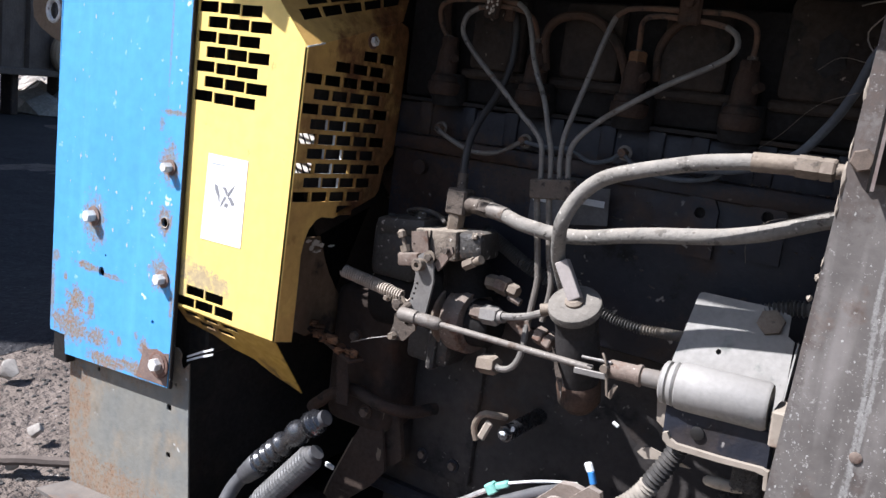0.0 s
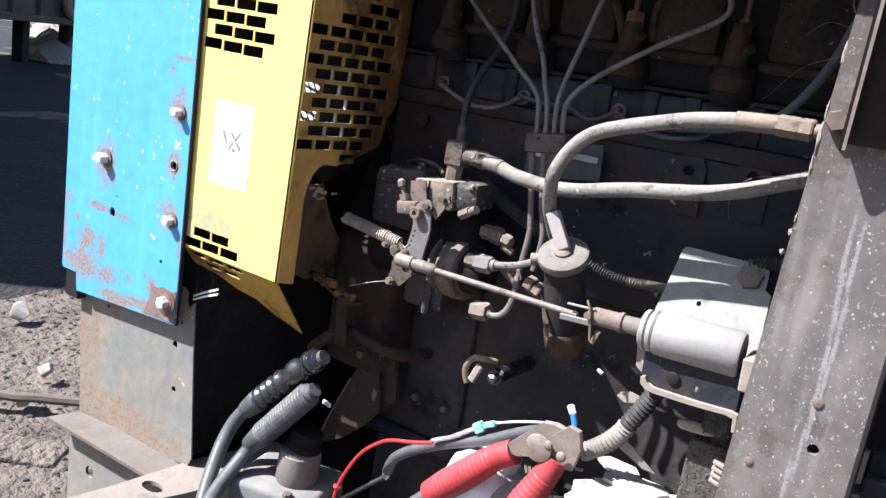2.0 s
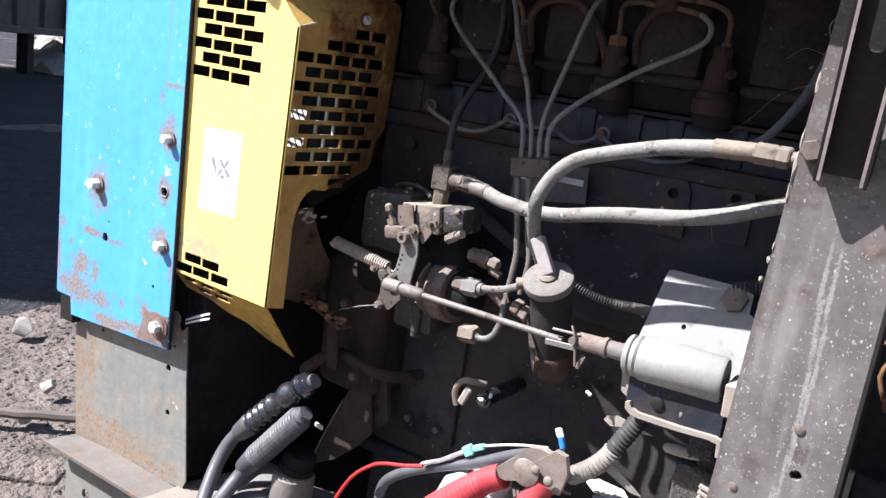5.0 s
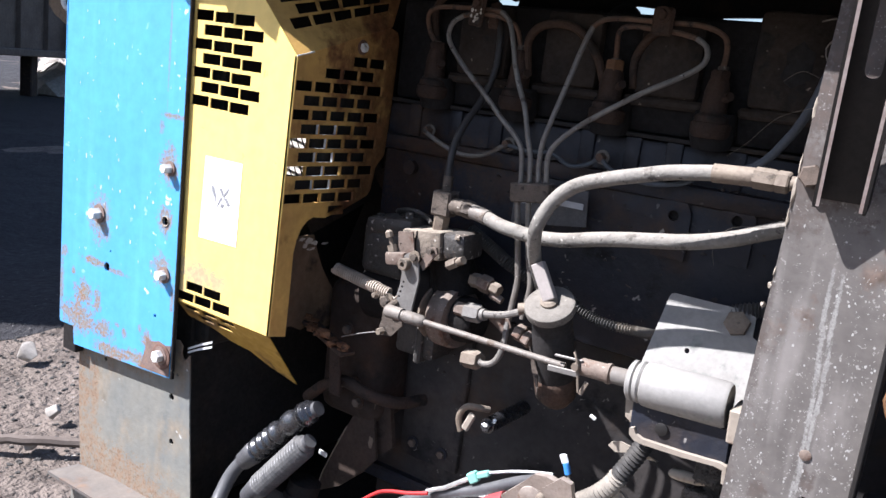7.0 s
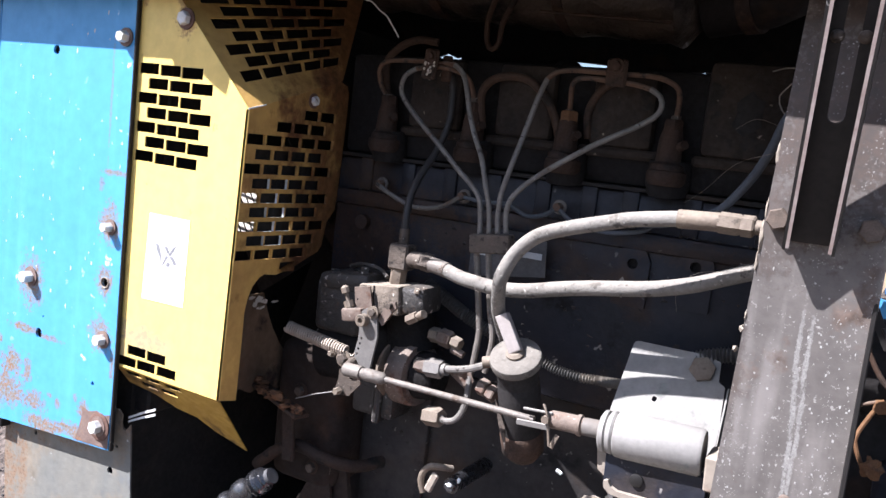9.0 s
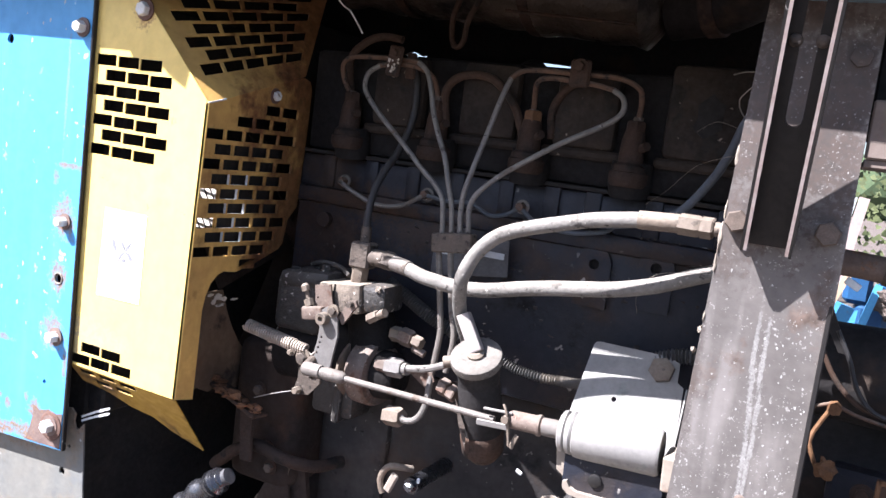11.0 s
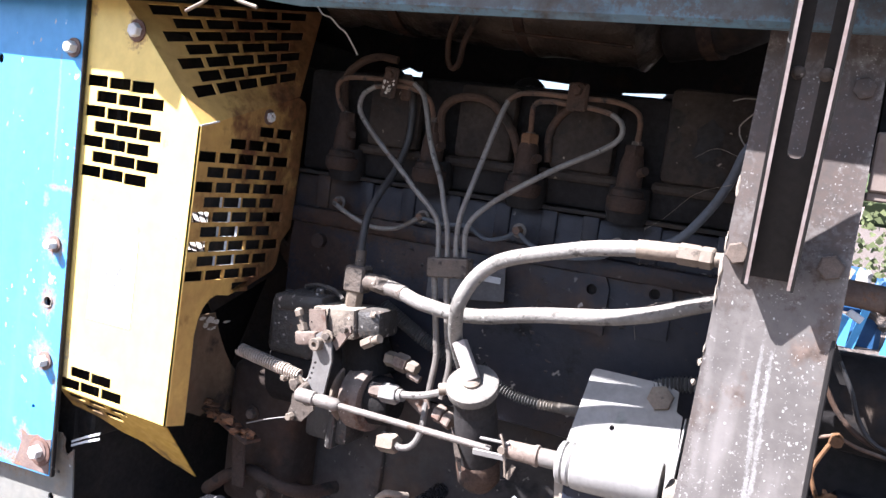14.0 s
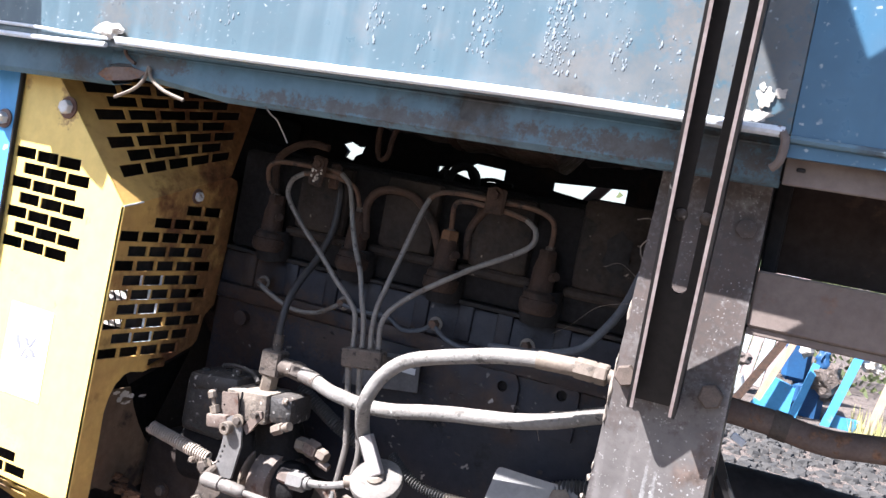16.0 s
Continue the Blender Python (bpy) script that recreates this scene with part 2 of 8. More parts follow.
# Near black stands in for the shade in the head's recesses.
M_headgap = mat("recess_shaded_head", (0.011, 0.010, 0.010), (0.007, 0.006, 0.006), 14, 0.85, bump=0.5, bump_scale=70, dust=0.2, dust_c=(0.045, 0.036, 0.029))
M_scale = mat("flaky_rust_scale", (0.24, 0.115, 0.055), (0.13, 0.06, 0.03), 45, 0.95, bump=0.6, stain=((0.08, 0.045, 0.028), 60, 0.55, 0.08))
M_brown = mat("rusty_iron", (0.068, 0.037, 0.023), (0.032, 0.021, 0.016), 25, 0.8, bump=0.5, dust=0.2, dust_c=(0.16, 0.115, 0.08), stain=((0.018, 0.015, 0.013), 30, 0.56, 0.08))
M_gusset = mat("brown_bracket_paint", (0.046, 0.030, 0.022), (0.028, 0.020, 0.016), 16, 0.75, bump=0.3, dust=0.10, dust_c=(0.11, 0.085, 0.065), stain=((0.022, 0.018, 0.016), 18, 0.55, 0.1))
M_core = mat("near_black_core", (0.030, 0.026, 0.023), (0.019, 0.017, 0.016), 12, 0.9, bump=0.4, stain=((0.045, 0.035, 0.028), 9, 0.55, 0.12))
M_under = mat("dark_brown_sheet", (0.055, 0.045, 0.038), (0.035, 0.029, 0.026), 8, 0.85, bump=0.3, stain=((0.075, 0.05, 0.036), 6, 0.54, 0.12))
M_pipe = mat("dull_steel_pipe", (0.20, 0.188, 0.172), (0.11, 0.102, 0.095), 30, 0.55, metal=0.25, bump=0.2, dust=0.4, stain2=((0.035, 0.03, 0.028), 75, 0.58, 0.05),
             stain=((0.10, 0.06, 0.04), 28, 0.60, 0.08), specks=((0.45, 0.44, 0.42), 90, 0.15))
M_nut = mat("orange_brown_nut", (0.20, 0.105, 0.05), (0.12, 0.06, 0.03), 60, 0.7, metal=0.2, bump=0.3)
M_inj = mat("sooty_rusty_injector", (0.046, 0.025, 0.016), (0.020, 0.014, 0.011), 28, 0.8, bump=0.5, dust=0.15, dust_c=(0.12, 0.08, 0.055), stain=((0.012, 0.011, 0.010), 34, 0.55, 0.08))
M_pipe_b = mat("brown_pipe", (0.125, 0.07, 0.042), (0.07, 0.04, 0.028), 30, 0.7, bump=0.15, dust=0.25, stain=((0.03, 0.025, 0.022), 60, 0.55, 0.08))
M_hose = mat("dusty_grey_hose", (0.205, 0.192, 0.172), (0.135, 0.126, 0.112), 22, 0.8, bump=0.4, bump_scale=180, dust=0.55,
             stain=((0.085, 0.078, 0.07), 42, 0.57, 0.06), stain2=((0.05, 0.046, 0.042), 120, 0.62, 0.04), specks=((0.42, 0.39, 0.35), 140, 0.25))
M_hose_d = mat("black_rubber_hose", (0.022, 0.022, 0.024), (0.032, 0.030, 0.029), 20, 0.5, bump=0.2, dust=0.10)
M_hose_b = mat("bluish_rubber_hose", (0.07, 0.085, 0.105), (0.05, 0.06, 0.075), 20, 0.6, bump=0.15, dust=0.2)
M_fit = mat("dusty_fitting", (0.20, 0.16, 0.12), (0.13, 0.10, 0.078), 40, 0.65, metal=0.2, bump=0.3, dust=0.4, dust_c=(0.38, 0.33, 0.265), stain=((0.07, 0.055, 0.045), 60, 0.60, 0.06))
M_flange = mat("rust_stained_casting", (0.17, 0.125, 0.10), (0.11, 0.082, 0.066), 30, 0.7, metal=0.1, bump=0.4, bump_scale=180, dust=0.3, stain=((0.12, 0.062, 0.042), 40, 0.54, 0.08), specks=((0.45, 0.40, 0.35), 150, 0.2))
M_fit_d = mat("dark_fitting", (0.10, 0.078, 0.062), (0.055, 0.045, 0.038), 40, 0.65, metal=0.2, bump=0.5, bump_scale=200, dust=0.35, dust_c=(0.3, 0.25, 0.2), stain=((0.03, 0.026, 0.023), 70, 0.54, 0.08), specks=((0.40, 0.36, 0.31), 160, 0.22))
M_pump = mat("dusty_pump_casting", (0.026, 0.023, 0.021), (0.014, 0.013, 0.012), 22, 0.55, bump=0.8, bump_scale=110, dust=0.38,
             dust_c=(0.20, 0.17, 0.14), stain=((0.08, 0.055, 0.04), 30, 0.58, 0.08), specks=((0.42, 0.39, 0.35), 90, 0.25), spec=0.5)
# Near black standing in for deep shade on several small parts.
M_shade_black = mat("deep_shade_black", (0.013, 0.012, 0.0115), (0.009, 0.008, 0.008), 22, 0.8, bump=0.6, bump_scale=90, dust=0.10, dust_c=(0.12, 0.10, 0.085), spec=0.15)
M_pump_l = mat("tan_pump_cover", (0.17, 0.135, 0.105), (0.10, 0.078, 0.062), 34, 0.85, bump=0.6, bump_scale=160, dust=0.6, dust_c=(0.42, 0.36, 0.28), stain=((0.05, 0.04, 0.033), 55, 0.55, 0.06), stain2=((0.15, 0.08, 0.045), 26, 0.60, 0.06), specks=((0.5, 0.46, 0.4), 110, 0.2))
M_lever = mat("galvanised_lever", (0.22, 0.208, 0.195), (0.15, 0.14, 0.13), 30, 0.5, metal=0.35, bump=0.12, dust=0.3)
M_rod = mat("dusty_brown_steel", (0.185, 0.165, 0.145), (0.115, 0.10, 0.088), 34, 0.55, metal=0.25, bump=0.3, bump_scale=180, dust=0.35, stain=((0.11, 0.075, 0.055), 40, 0.56, 0.08), specks=((0.45, 0.42, 0.38), 140, 0.2))
M_grey = mat("light_grey_sheet", (0.275, 0.262, 0.243), (0.215, 0.203, 0.187), 12, 0.62, metal=0.15, bump=0.12, dust=0.35,
             dust_c=(0.38, 0.36, 0.33), stain=((0.17, 0.195, 0.17), 18, 0.60, 0.1), specks=((0.16, 0.14, 0.12), 50, 0.10))
# Bowl colour lowered to stand in for the shadow of cap and hose.
M_filter = mat("shade_darkened_filter", (0.030, 0.027, 0.026), (0.016, 0.015, 0.015), 20, 0.8, bump=0.35, dust=0.15, dust_c=(0.12, 0.10, 0.085), stain=((0.06, 0.04, 0.03), 22, 0.58, 0.08), spec=0.15)
M_filter_cap = mat("dusty_filter_cap", (0.155, 0.138, 0.118), (0.10, 0.09, 0.078), 30, 0.85, bump=0.4, bump_scale=180, dust=0.38, dust_c=(0.27, 0.245, 0.21), stain=((0.06, 0.052, 0.045), 45, 0.56, 0.08), specks=((0.40, 0.37, 0.33), 120, 0.2))
M_grip = mat("dusty_pinkish_grip", (0.30, 0.265, 0.245), (0.23, 0.20, 0.185), 26, 0.8, bump=0.12, dust=0.3, dust_c=(0.46, 0.42, 0.38))
M_bolt = mat("zinc_bolt", (0.72, 0.71, 0.68), (0.55, 0.52, 0.48), 60, 0.5, metal=0.15, bump=0.12, stain=((0.30, 0.24, 0.19), 70, 0.60, 0.06))
M_bolt_d = mat("brown_bolt", (0.16, 0.12, 0.095), (0.10, 0.08, 0.065), 80, 0.65, metal=0.3, bump=0.2)
M_washer = mat("rusty_washer", (0.17, 0.10, 0.075), (0.11, 0.06, 0.045), 70, 0.8, bump=0.3)
M_bonnet = mat("faded_blue_bonnet", (0.074, 0.112, 0.127), (0.055, 0.102, 0.127), 3.5, 0.34, bump=0.05, bump_scale=50,
               stain=((0.108, 0.112, 0.11), 5, 0.52, 0.18), specks=((0.26, 0.29, 0.30), 110, 0.20), streaks=0.35, spec=0.5,
               patches=[((0.115, 0.105, 0.092), (0.09, 0.092, 0.09), ((-0.03, 1.74, 0.08, 0.10, 0.8), (-0.12, 1.69, 0.10, 0.03, 0.6), (-0.77, 1.69, 0.03, 0.04, 0.7), (-0.70, 1.72, 0.06, 0.05, 0.4)), False)])
M_lip = mat("worn_blue_lip", (0.095, 0.178, 0.225), (0.105, 0.160, 0.192), 6, 0.6, bump=0.08, stain=((0.085, 0.085, 0.082), 7, 0.54, 0.10), stain2=((0.10, 0.075, 0.06), 12, 0.70, 0.08),
            patches=[((0.075, 0.062, 0.053), (0.09, 0.088, 0.08), ((-0.10, 1.628, 0.16, 0.014, 0.9), (-0.40, 1.624, 0.20, 0.010, 0.8), (-0.03, 1.64, 0.05, 0.02, 0.8), (-0.70, 1.645, 0.06, 0.012, 0.8), (-0.82, 1.63, 0.05, 0.014, 0.7)), False)])
M_torn = mat("torn_brown_edge", (0.17, 0.125, 0.10), (0.12, 0.085, 0.07), 30, 0.8, bump=0.3, stain=((0.22, 0.12, 0.07), 40, 0.56, 0.08))
M_lip_low = mat("grimy_lip_edge", (0.100, 0.102, 0.098), (0.072, 0.098, 0.112), 9, 0.7, bump=0.12, stain=((0.11, 0.092, 0.078), 14, 0.56, 0.10))
M_bonnet_end = mat("blue_bonnet_paint", (0.048, 0.112, 0.172), (0.044, 0.124, 0.196), 4, 0.34, bump=0.05, bump_scale=50, specks=((0.30, 0.34, 0.35), 110, 0.24), streaks=0.3, spec=0.5)
M_runs = mat("pale_paint_runs", (0.20, 0.235, 0.26), (0.26, 0.285, 0.30), 60, 0.3, bump=0.1)
# Bright colour for edges and glints that catch the sun.
M_bright = mat("bright_edge_and_glint", (0.78, 0.80, 0.80), (0.62, 0.66, 0.68), 30, 0.35, metal=0.2, bump=0.05)
M_inner = mat("brown_inner_sheet", (0.050, 0.034, 0.027), (0.032, 0.023, 0.020), 9, 0.8, bump=0.2, stain=((0.13, 0.08, 0.055), 12, 0.55, 0.1))
M_dark = mat("near_black_sheet", (0.022, 0.019, 0.018), (0.014, 0.013, 0.013), 10, 0.8, bump=0.3, stain=((0.05, 0.035, 0.025), 8, 0.56, 0.1))
M_drum = mat("creased_sooty_drum", (0.095, 0.072, 0.054), (0.030, 0.024, 0.020), 11, 0.36, bump=0.9, bump_scale=26, relief=0.008, stain=((0.13, 0.095, 0.066), 8, 0.55, 0.08), stain2=((0.010, 0.009, 0.009), 6, 0.52, 0.08))
M_beam = mat("brown_beam", (0.19, 0.15, 0.125), (0.13, 0.10, 0.085), 10, 0.75, bump=0.2, dust=0.15, stain=((0.20, 0.11, 0.07), 14, 0.6, 0.1))
M_rail = mat("dusty_pale_rail", (0.30, 0.255, 0.205), (0.21, 0.175, 0.14), 8, 0.85, bump=0.2, dust=0.5, dust_c=(0.42, 0.37, 0.30),
             stain=((0.20, 0.12, 0.085), 14, 0.58, 0.1))
M_crossrail = mat("dusty_tan_cross_rail", (0.235, 0.20, 0.165), (0.17, 0.145, 0.12), 9, 0.85, bump=0.25, dust=0.3, dust_c=(0.30, 0.26, 0.215), stain=((0.18, 0.105, 0.07), 11, 0.57, 0.1), stain2=((0.13, 0.115, 0.10), 22, 0.58, 0.08))
M_rubber = mat("dusty_rubber_mount", (0.17, 0.150, 0.128), (0.11, 0.098, 0.085), 20, 0.9, bump=0.3, dust=0.45, dust_c=(0.30, 0.265, 0.22))
M_foot = mat("worn_grey_steel", (0.14, 0.125, 0.11), (0.095, 0.09, 0.088), 12, 0.7, bump=0.2, dust=0.3, dust_c=(0.24, 0.195, 0.155), stain=((0.20, 0.125, 0.085), 12, 0.52, 0.12))
M_footpad = mat("chipped_blue_grey_steel", (0.15, 0.154, 0.15), (0.105, 0.117, 0.125), 14, 0.7, bump=0.2, dust=0.35, dust_c=(0.36, 0.31, 0.25), stain=((0.22, 0.13, 0.085), 14, 0.53, 0.1))
M_cable = mat("grey_cable", (0.070, 0.070, 0.074), (0.050, 0.050, 0.054), 24, 0.45, bump=0.1, dust=0.18, dust_c=(0.25, 0.235, 0.215), spec=0.45)
M_tape = mat("black_tape_and_shade", (0.016, 0.016, 0.018), (0.024, 0.024, 0.026), 20, 0.24, bump=0.08, bump_scale=60, spec=1.0)
M_boot = mat("black_ribbed_rubber", (0.050, 0.050, 0.052), (0.036, 0.035, 0.035), 30, 0.42, bump=0.10, dust=0.35, dust_c=(0.26, 0.245, 0.225), spec=0.45)
M_conduit = mat("grey_conduit", (0.075, 0.075, 0.075), (0.05, 0.05, 0.05), 30, 0.5, bump=0.1, dust=0.3)
M_conduit_w = mat("dusty_and_sunlit_conduit", (0.24, 0.21, 0.175), (0.10, 0.09, 0.08), 40, 0.75, bump=0.2, dust=0.5, dust_c=(0.40, 0.355, 0.29))
M_red = mat("red_rubber_grip", (0.36, 0.032, 0.038), (0.27, 0.026, 0.030), 14, 0.5, bump=0.2, dust=0.22, dust_c=(0.44, 0.22, 0.21),
            stain=((0.34, 0.16, 0.13), 30, 0.66, 0.06))
M_redwire = mat("red_wire", (0.50, 0.03, 0.03), (0.42, 0.03, 0.03), 30, 0.45, bump=0.05)
M_jaw = mat("copper_brown_jaw", (0.25, 0.197, 0.16), (0.165, 0.128, 0.104), 30, 0.5, metal=0.3, bump=0.25, dust=0.5, dust_c=(0.50, 0.45, 0.40), stain=((0.16, 0.10, 0.07), 40, 0.56, 0.08))
M_green = mat("mint_plastic", (0.22, 0.50, 0.42), (0.2, 0.45, 0.38), 40, 0.5, bump=0.05)
M_bluec = mat("blue_sleeve", (0.06, 0.25, 0.60), (0.05, 0.2, 0.5), 40, 0.5, bump=0.05)
M_white = mat("white_plastic", (0.74, 0.74, 0.73), (0.62, 0.62, 0.60), 10, 0.5, bump=0.08, stain=((0.4, 0.37, 0.33), 14, 0.64, 0.1))
M_flaky = mat("white_crust_and_sun_flecks", (0.60, 0.56, 0.50), (0.44, 0.395, 0.335), 26, 0.9, bump=0.5, stain=((0.25, 0.21, 0.17), 40, 0.60, 0.06))
M_sticker = mat("white_sticker", (0.83, 0.82, 0.78), (0.78, 0.77, 0.72), 8, 0.4, bump=0.02)
M_ink = mat("grey_ink", (0.20, 0.20, 0.21), (0.26, 0.26, 0.27), 60, 0.5, bump=0.0)
M_tag = mat("grey_data_plate", (0.11, 0.112, 0.12), (0.07, 0.071, 0.076), 25, 0.5, metal=0.3, bump=0.1, dust=0.15)
M_bar = mat("pale_print", (0.50, 0.52, 0.54), (0.42, 0.44, 0.46), 60, 0.5, bump=0.0)
M_crust = mat("dirt_crust", (0.07, 0.062, 0.055), (0.04, 0.036, 0.033), 40, 0.95, bump=1.0, bump_scale=200, dust=0.2)
M_dirt = mat("dry_dirt", (0.180, 0.144, 0.120), (0.130, 0.104, 0.086), 1.3, 0.95, bump=0.9, bump_scale=26, relief=0.06,
             stain=((0.085, 0.066, 0.054), 5.0, 0.5, 0.15), stain2=((0.19, 0.16, 0.13), 9, 0.58, 0.1), specks=((0.34, 0.31, 0.275), 30, 0.2))
M_dark_ground = mat("near_black_ground", (0.030, 0.028, 0.030), (0.018, 0.017, 0.019), 2.5, 0.9, bump=0.8, bump_scale=26, relief=0.05, stain=((0.05, 0.043, 0.04), 5, 0.60, 0.08), specks=((0.30, 0.28, 0.26), 34, 0.16))
M_stone = mat("pale_stone", (0.40, 0.365, 0.32), (0.27, 0.24, 0.21), 16, 0.9, bump=0.4)
M_gravel = mat("grey_gravel", (0.075, 0.070, 0.064), (0.042, 0.040, 0.037), 3, 0.95, bump=0.4)
M_wood = mat("weathered_plank", (0.40, 0.30, 0.20), (0.30, 0.22, 0.15), 9, 0.85, bump=0.3, streaks=0.2)
M_wood_p = mat("pinkish_plank", (0.33, 0.255, 0.23), (0.25, 0.19, 0.17), 9, 0.85, bump=0.3)
M_impl = mat("sky_blue_paint", (0.085, 0.30, 0.52), (0.065, 0.25, 0.46), 3, 0.5, bump=0.08, stain=((0.25, 0.2, 0.16), 5, 0.62, 0.1))
M_impl_d = mat("deep_blue_paint", (0.02, 0.08, 0.18), (0.02, 0.06, 0.14), 3, 0.5, bump=0.08)
M_wagon = mat("grey_brown_boards", (0.15, 0.12, 0.10), (0.10, 0.08, 0.068), 3, 0.9, bump=0.3, streaks=0.15)
M_straw = mat("dry_grass", (0.42, 0.36, 0.16), (0.30, 0.30, 0.11), 6, 0.9, bump=0.0)
M_pale_board = mat("bluish_white_board", (0.33, 0.34, 0.33), (0.25, 0.265, 0.27), 9, 0.85, bump=0.2, stain=((0.25, 0.2, 0.15), 8, 0.6, 0.1))
M_scrub = mat("olive_leaves", (0.10, 0.115, 0.045), (0.06, 0.075, 0.03), 3, 0.7, bump=0.0)
M_shade_wall = mat("grey_shade_wall", (0.30, 0.27, 0.24), (0.24, 0.21, 0.19), 1.2, 0.9, bump=0.3)
M_spring = mat("spring_steel", (0.40, 0.34, 0.28), (0.27, 0.22, 0.18), 60, 0.5, metal=0.35, bump=0.1, dust=0.3)
M_foil = mat("crumpled_foil", (0.52, 0.51, 0.49), (0.36, 0.35, 0.33), 60, 0.35, metal=0.6, bump=0.6, bump_scale=160)


# ---- mesh tools (world coordinates) ----
def base_of(ob):
    v = Vector((0, 0, 0))
    while ob:
        v = v + ob.location
        ob = ob.parent
    return v


def thing(name, at, label, category, group="", kind=""):
    e = new(name)
    e.empty_display_size = 0.03
    e.location = at
    return tagged(e, label, category, group, kind)


def part(name, bm, material, parent=None, label="", smooth=True):
    me = bpy.data.meshes.new(name)
    if parent:
        bmesh.ops.translate(bm, verts=bm.verts, vec=-base_of(parent))
    bmesh.ops.recalc_face_normals(bm, faces=bm.faces)
    bm.to_mesh(me)
    bm.free()
    if smooth:
        me.shade_smooth()
        me.set_sharp_from_angle(angle=radians(35))
    me.materials.append(material)
    ob = new(name, me)
    if parent:
        ob.parent = parent
    return tagged(ob, label)


def solo(name, bm, material, label, category, group="", kind="", smooth=True):
    """A thing that is one mesh, with its origin at its middle."""
    c = sum((v.co for v in bm.verts), Vector()) / len(bm.verts)
    bmesh.ops.translate(bm, verts=bm.verts, vec=-c)
    ob = part(name, bm, material, None, "", smooth)
    ob.location = c
    return tagged(ob, label, category, group, kind)


def B():
    return bmesh.new()


def box(bm, lo, hi, bev=0.002, rot=None, seg=1):
    lo, hi = Vector(lo), Vector(hi)
    s, c = hi - lo, (hi + lo) / 2
    t = bmesh.new()
    bmesh.ops.create_cube(t, size=1.0)
    bmesh.ops.scale(t, vec=s, verts=t.verts)
    if bev:
        bmesh.ops.bevel(t, geom=t.edges[:], offset=min(bev, min(s) * 0.4), segments=seg, affect="EDGES", profile=0.5)
    if rot:
        bmesh.ops.rotate(t, cent=(0, 0, 0), matrix=Euler([radians(a) for a in rot]).to_matrix(), verts=t.verts)
    bmesh.ops.translate(t, vec=c, verts=t.verts)
    return merge(bm, t)


def merge(bm, t):
    me = bpy.data.meshes.new("tmp")
    t.to_mesh(me)
    t.free()
    bm.from_mesh(me)
    bpy.data.meshes.remove(me)
    return bm


def frame_of(d):
    d = Vector(d).normalized()
    u = d.cross(Vector((0, 0, 1)) if abs(d.z) < 0.9 else Vector((1, 0, 0))).normalized()
    return d, u, d.cross(u).normalized()


def rings(bm, centres, radii, n=12, cap=True, dirs=None, squash=1.0, phase=0.0):
    """Rings of n points along centres, joined."""
    cs = [Vector(c) for c in centres]
    last, u = None, None
    first = None
    for i, c in enumerate(cs):
        if dirs:
            d = Vector(dirs[i]).normalized()
        else:
            d = (cs[min(i + 1, len(cs) - 1)] - cs[max(i - 1, 0)]).normalized()
        if u is None:
            _, u, w = frame_of(d)
        else:
            u = (u - d * u.dot(d)).normalized()
            w = d.cross(u)
        r = radii[i] if hasattr(radii, "__len__") else radii
        ring = [bm.verts.new(c + (u * math.cos(phase + 2 * math.pi * k / n) + w * squash * math.sin(phase + 2 * math.pi * k / n)) * r) for k in range(n)]
        if last:
            for k in range(n):
                bm.faces.new((last[k], last[(k + 1) % n], ring[(k + 1) % n], ring[k]))
        else:
            first = ring
        last = ring
    if cap:
        bm.faces.new(first)
        bm.faces.new(last)
    return bm


def smooth_path(pts, step=0.006):
    """Points along a Catmull-Rom curve."""
    p = [Vector(q) for q in pts]
    p = [p[0] * 2 - p[1]] + p + [p[-1] * 2 - p[-2]]
    out = []
    for i in range(1, len(p) - 2):
        a, b, c, d = p[i - 1:i + 3]
        k = max(2, int((c - b).length / step))
        for j in range(k):
            t = j / k
            out.append(0.5 * ((2 * b) + (c - a) * t + (2 * a - 5 * b + 4 * c - d) * t * t + (3 * b - a - 3 * c + d) * t ** 3))
    out.append(p[-2])
    return out


def tube(bm, pts, r, n=10, step=0.006, wob=0.0):
    path = smooth_path(pts, step)
    if wob:
        path = [q + Vector((noise.noise(q * 30), noise.noise(q * 30 + Vector((9, 0, 0))), noise.noise(q * 30 + Vector((0, 9, 0))))) * wob for q in path]
    return rings(bm, path, r, n)


def corrugated(bm, pts, r, pitch=0.005, depth=0.0019, n=14):
    path = smooth_path(pts, pitch / 4)
    return rings(bm, path, [r + depth * math.sin(i * math.pi / 2) for i in range(len(path))], n)


def cyl(bm, a, b, r, r2=None, n=20, bev=0.0):
    a, b = Vector(a), Vector(b)
    d = (b - a).normalized()
    r2 = r if r2 is None else r2
    if bev:
        return rings(bm, [a, a + d * bev, b - d * bev, b], [r - bev, r, r2, r2 - bev], n, dirs=[d] * 4)
    return rings(bm, [a, b], [r, r2], n, dirs=[d, d])


def lathe(bm, a, b, prof, n=24):
    """prof: (share of the way from a to b, radius)."""
    a, b = Vector(a), Vector(b)
    return rings(bm, [a.lerp(b, t) for t, _ in prof], [r for _, r in prof], n, dirs=[b - a] * len(prof))


def hexa(bm, a, b, r, chamfer=0.15):
    a, b = Vector(a), Vector(b)
    d = b - a
    return rings(bm, [a, a + d * (1 - chamfer), b], [r, r, r * 0.86], 6, dirs=[d] * 3, phase=0.3)


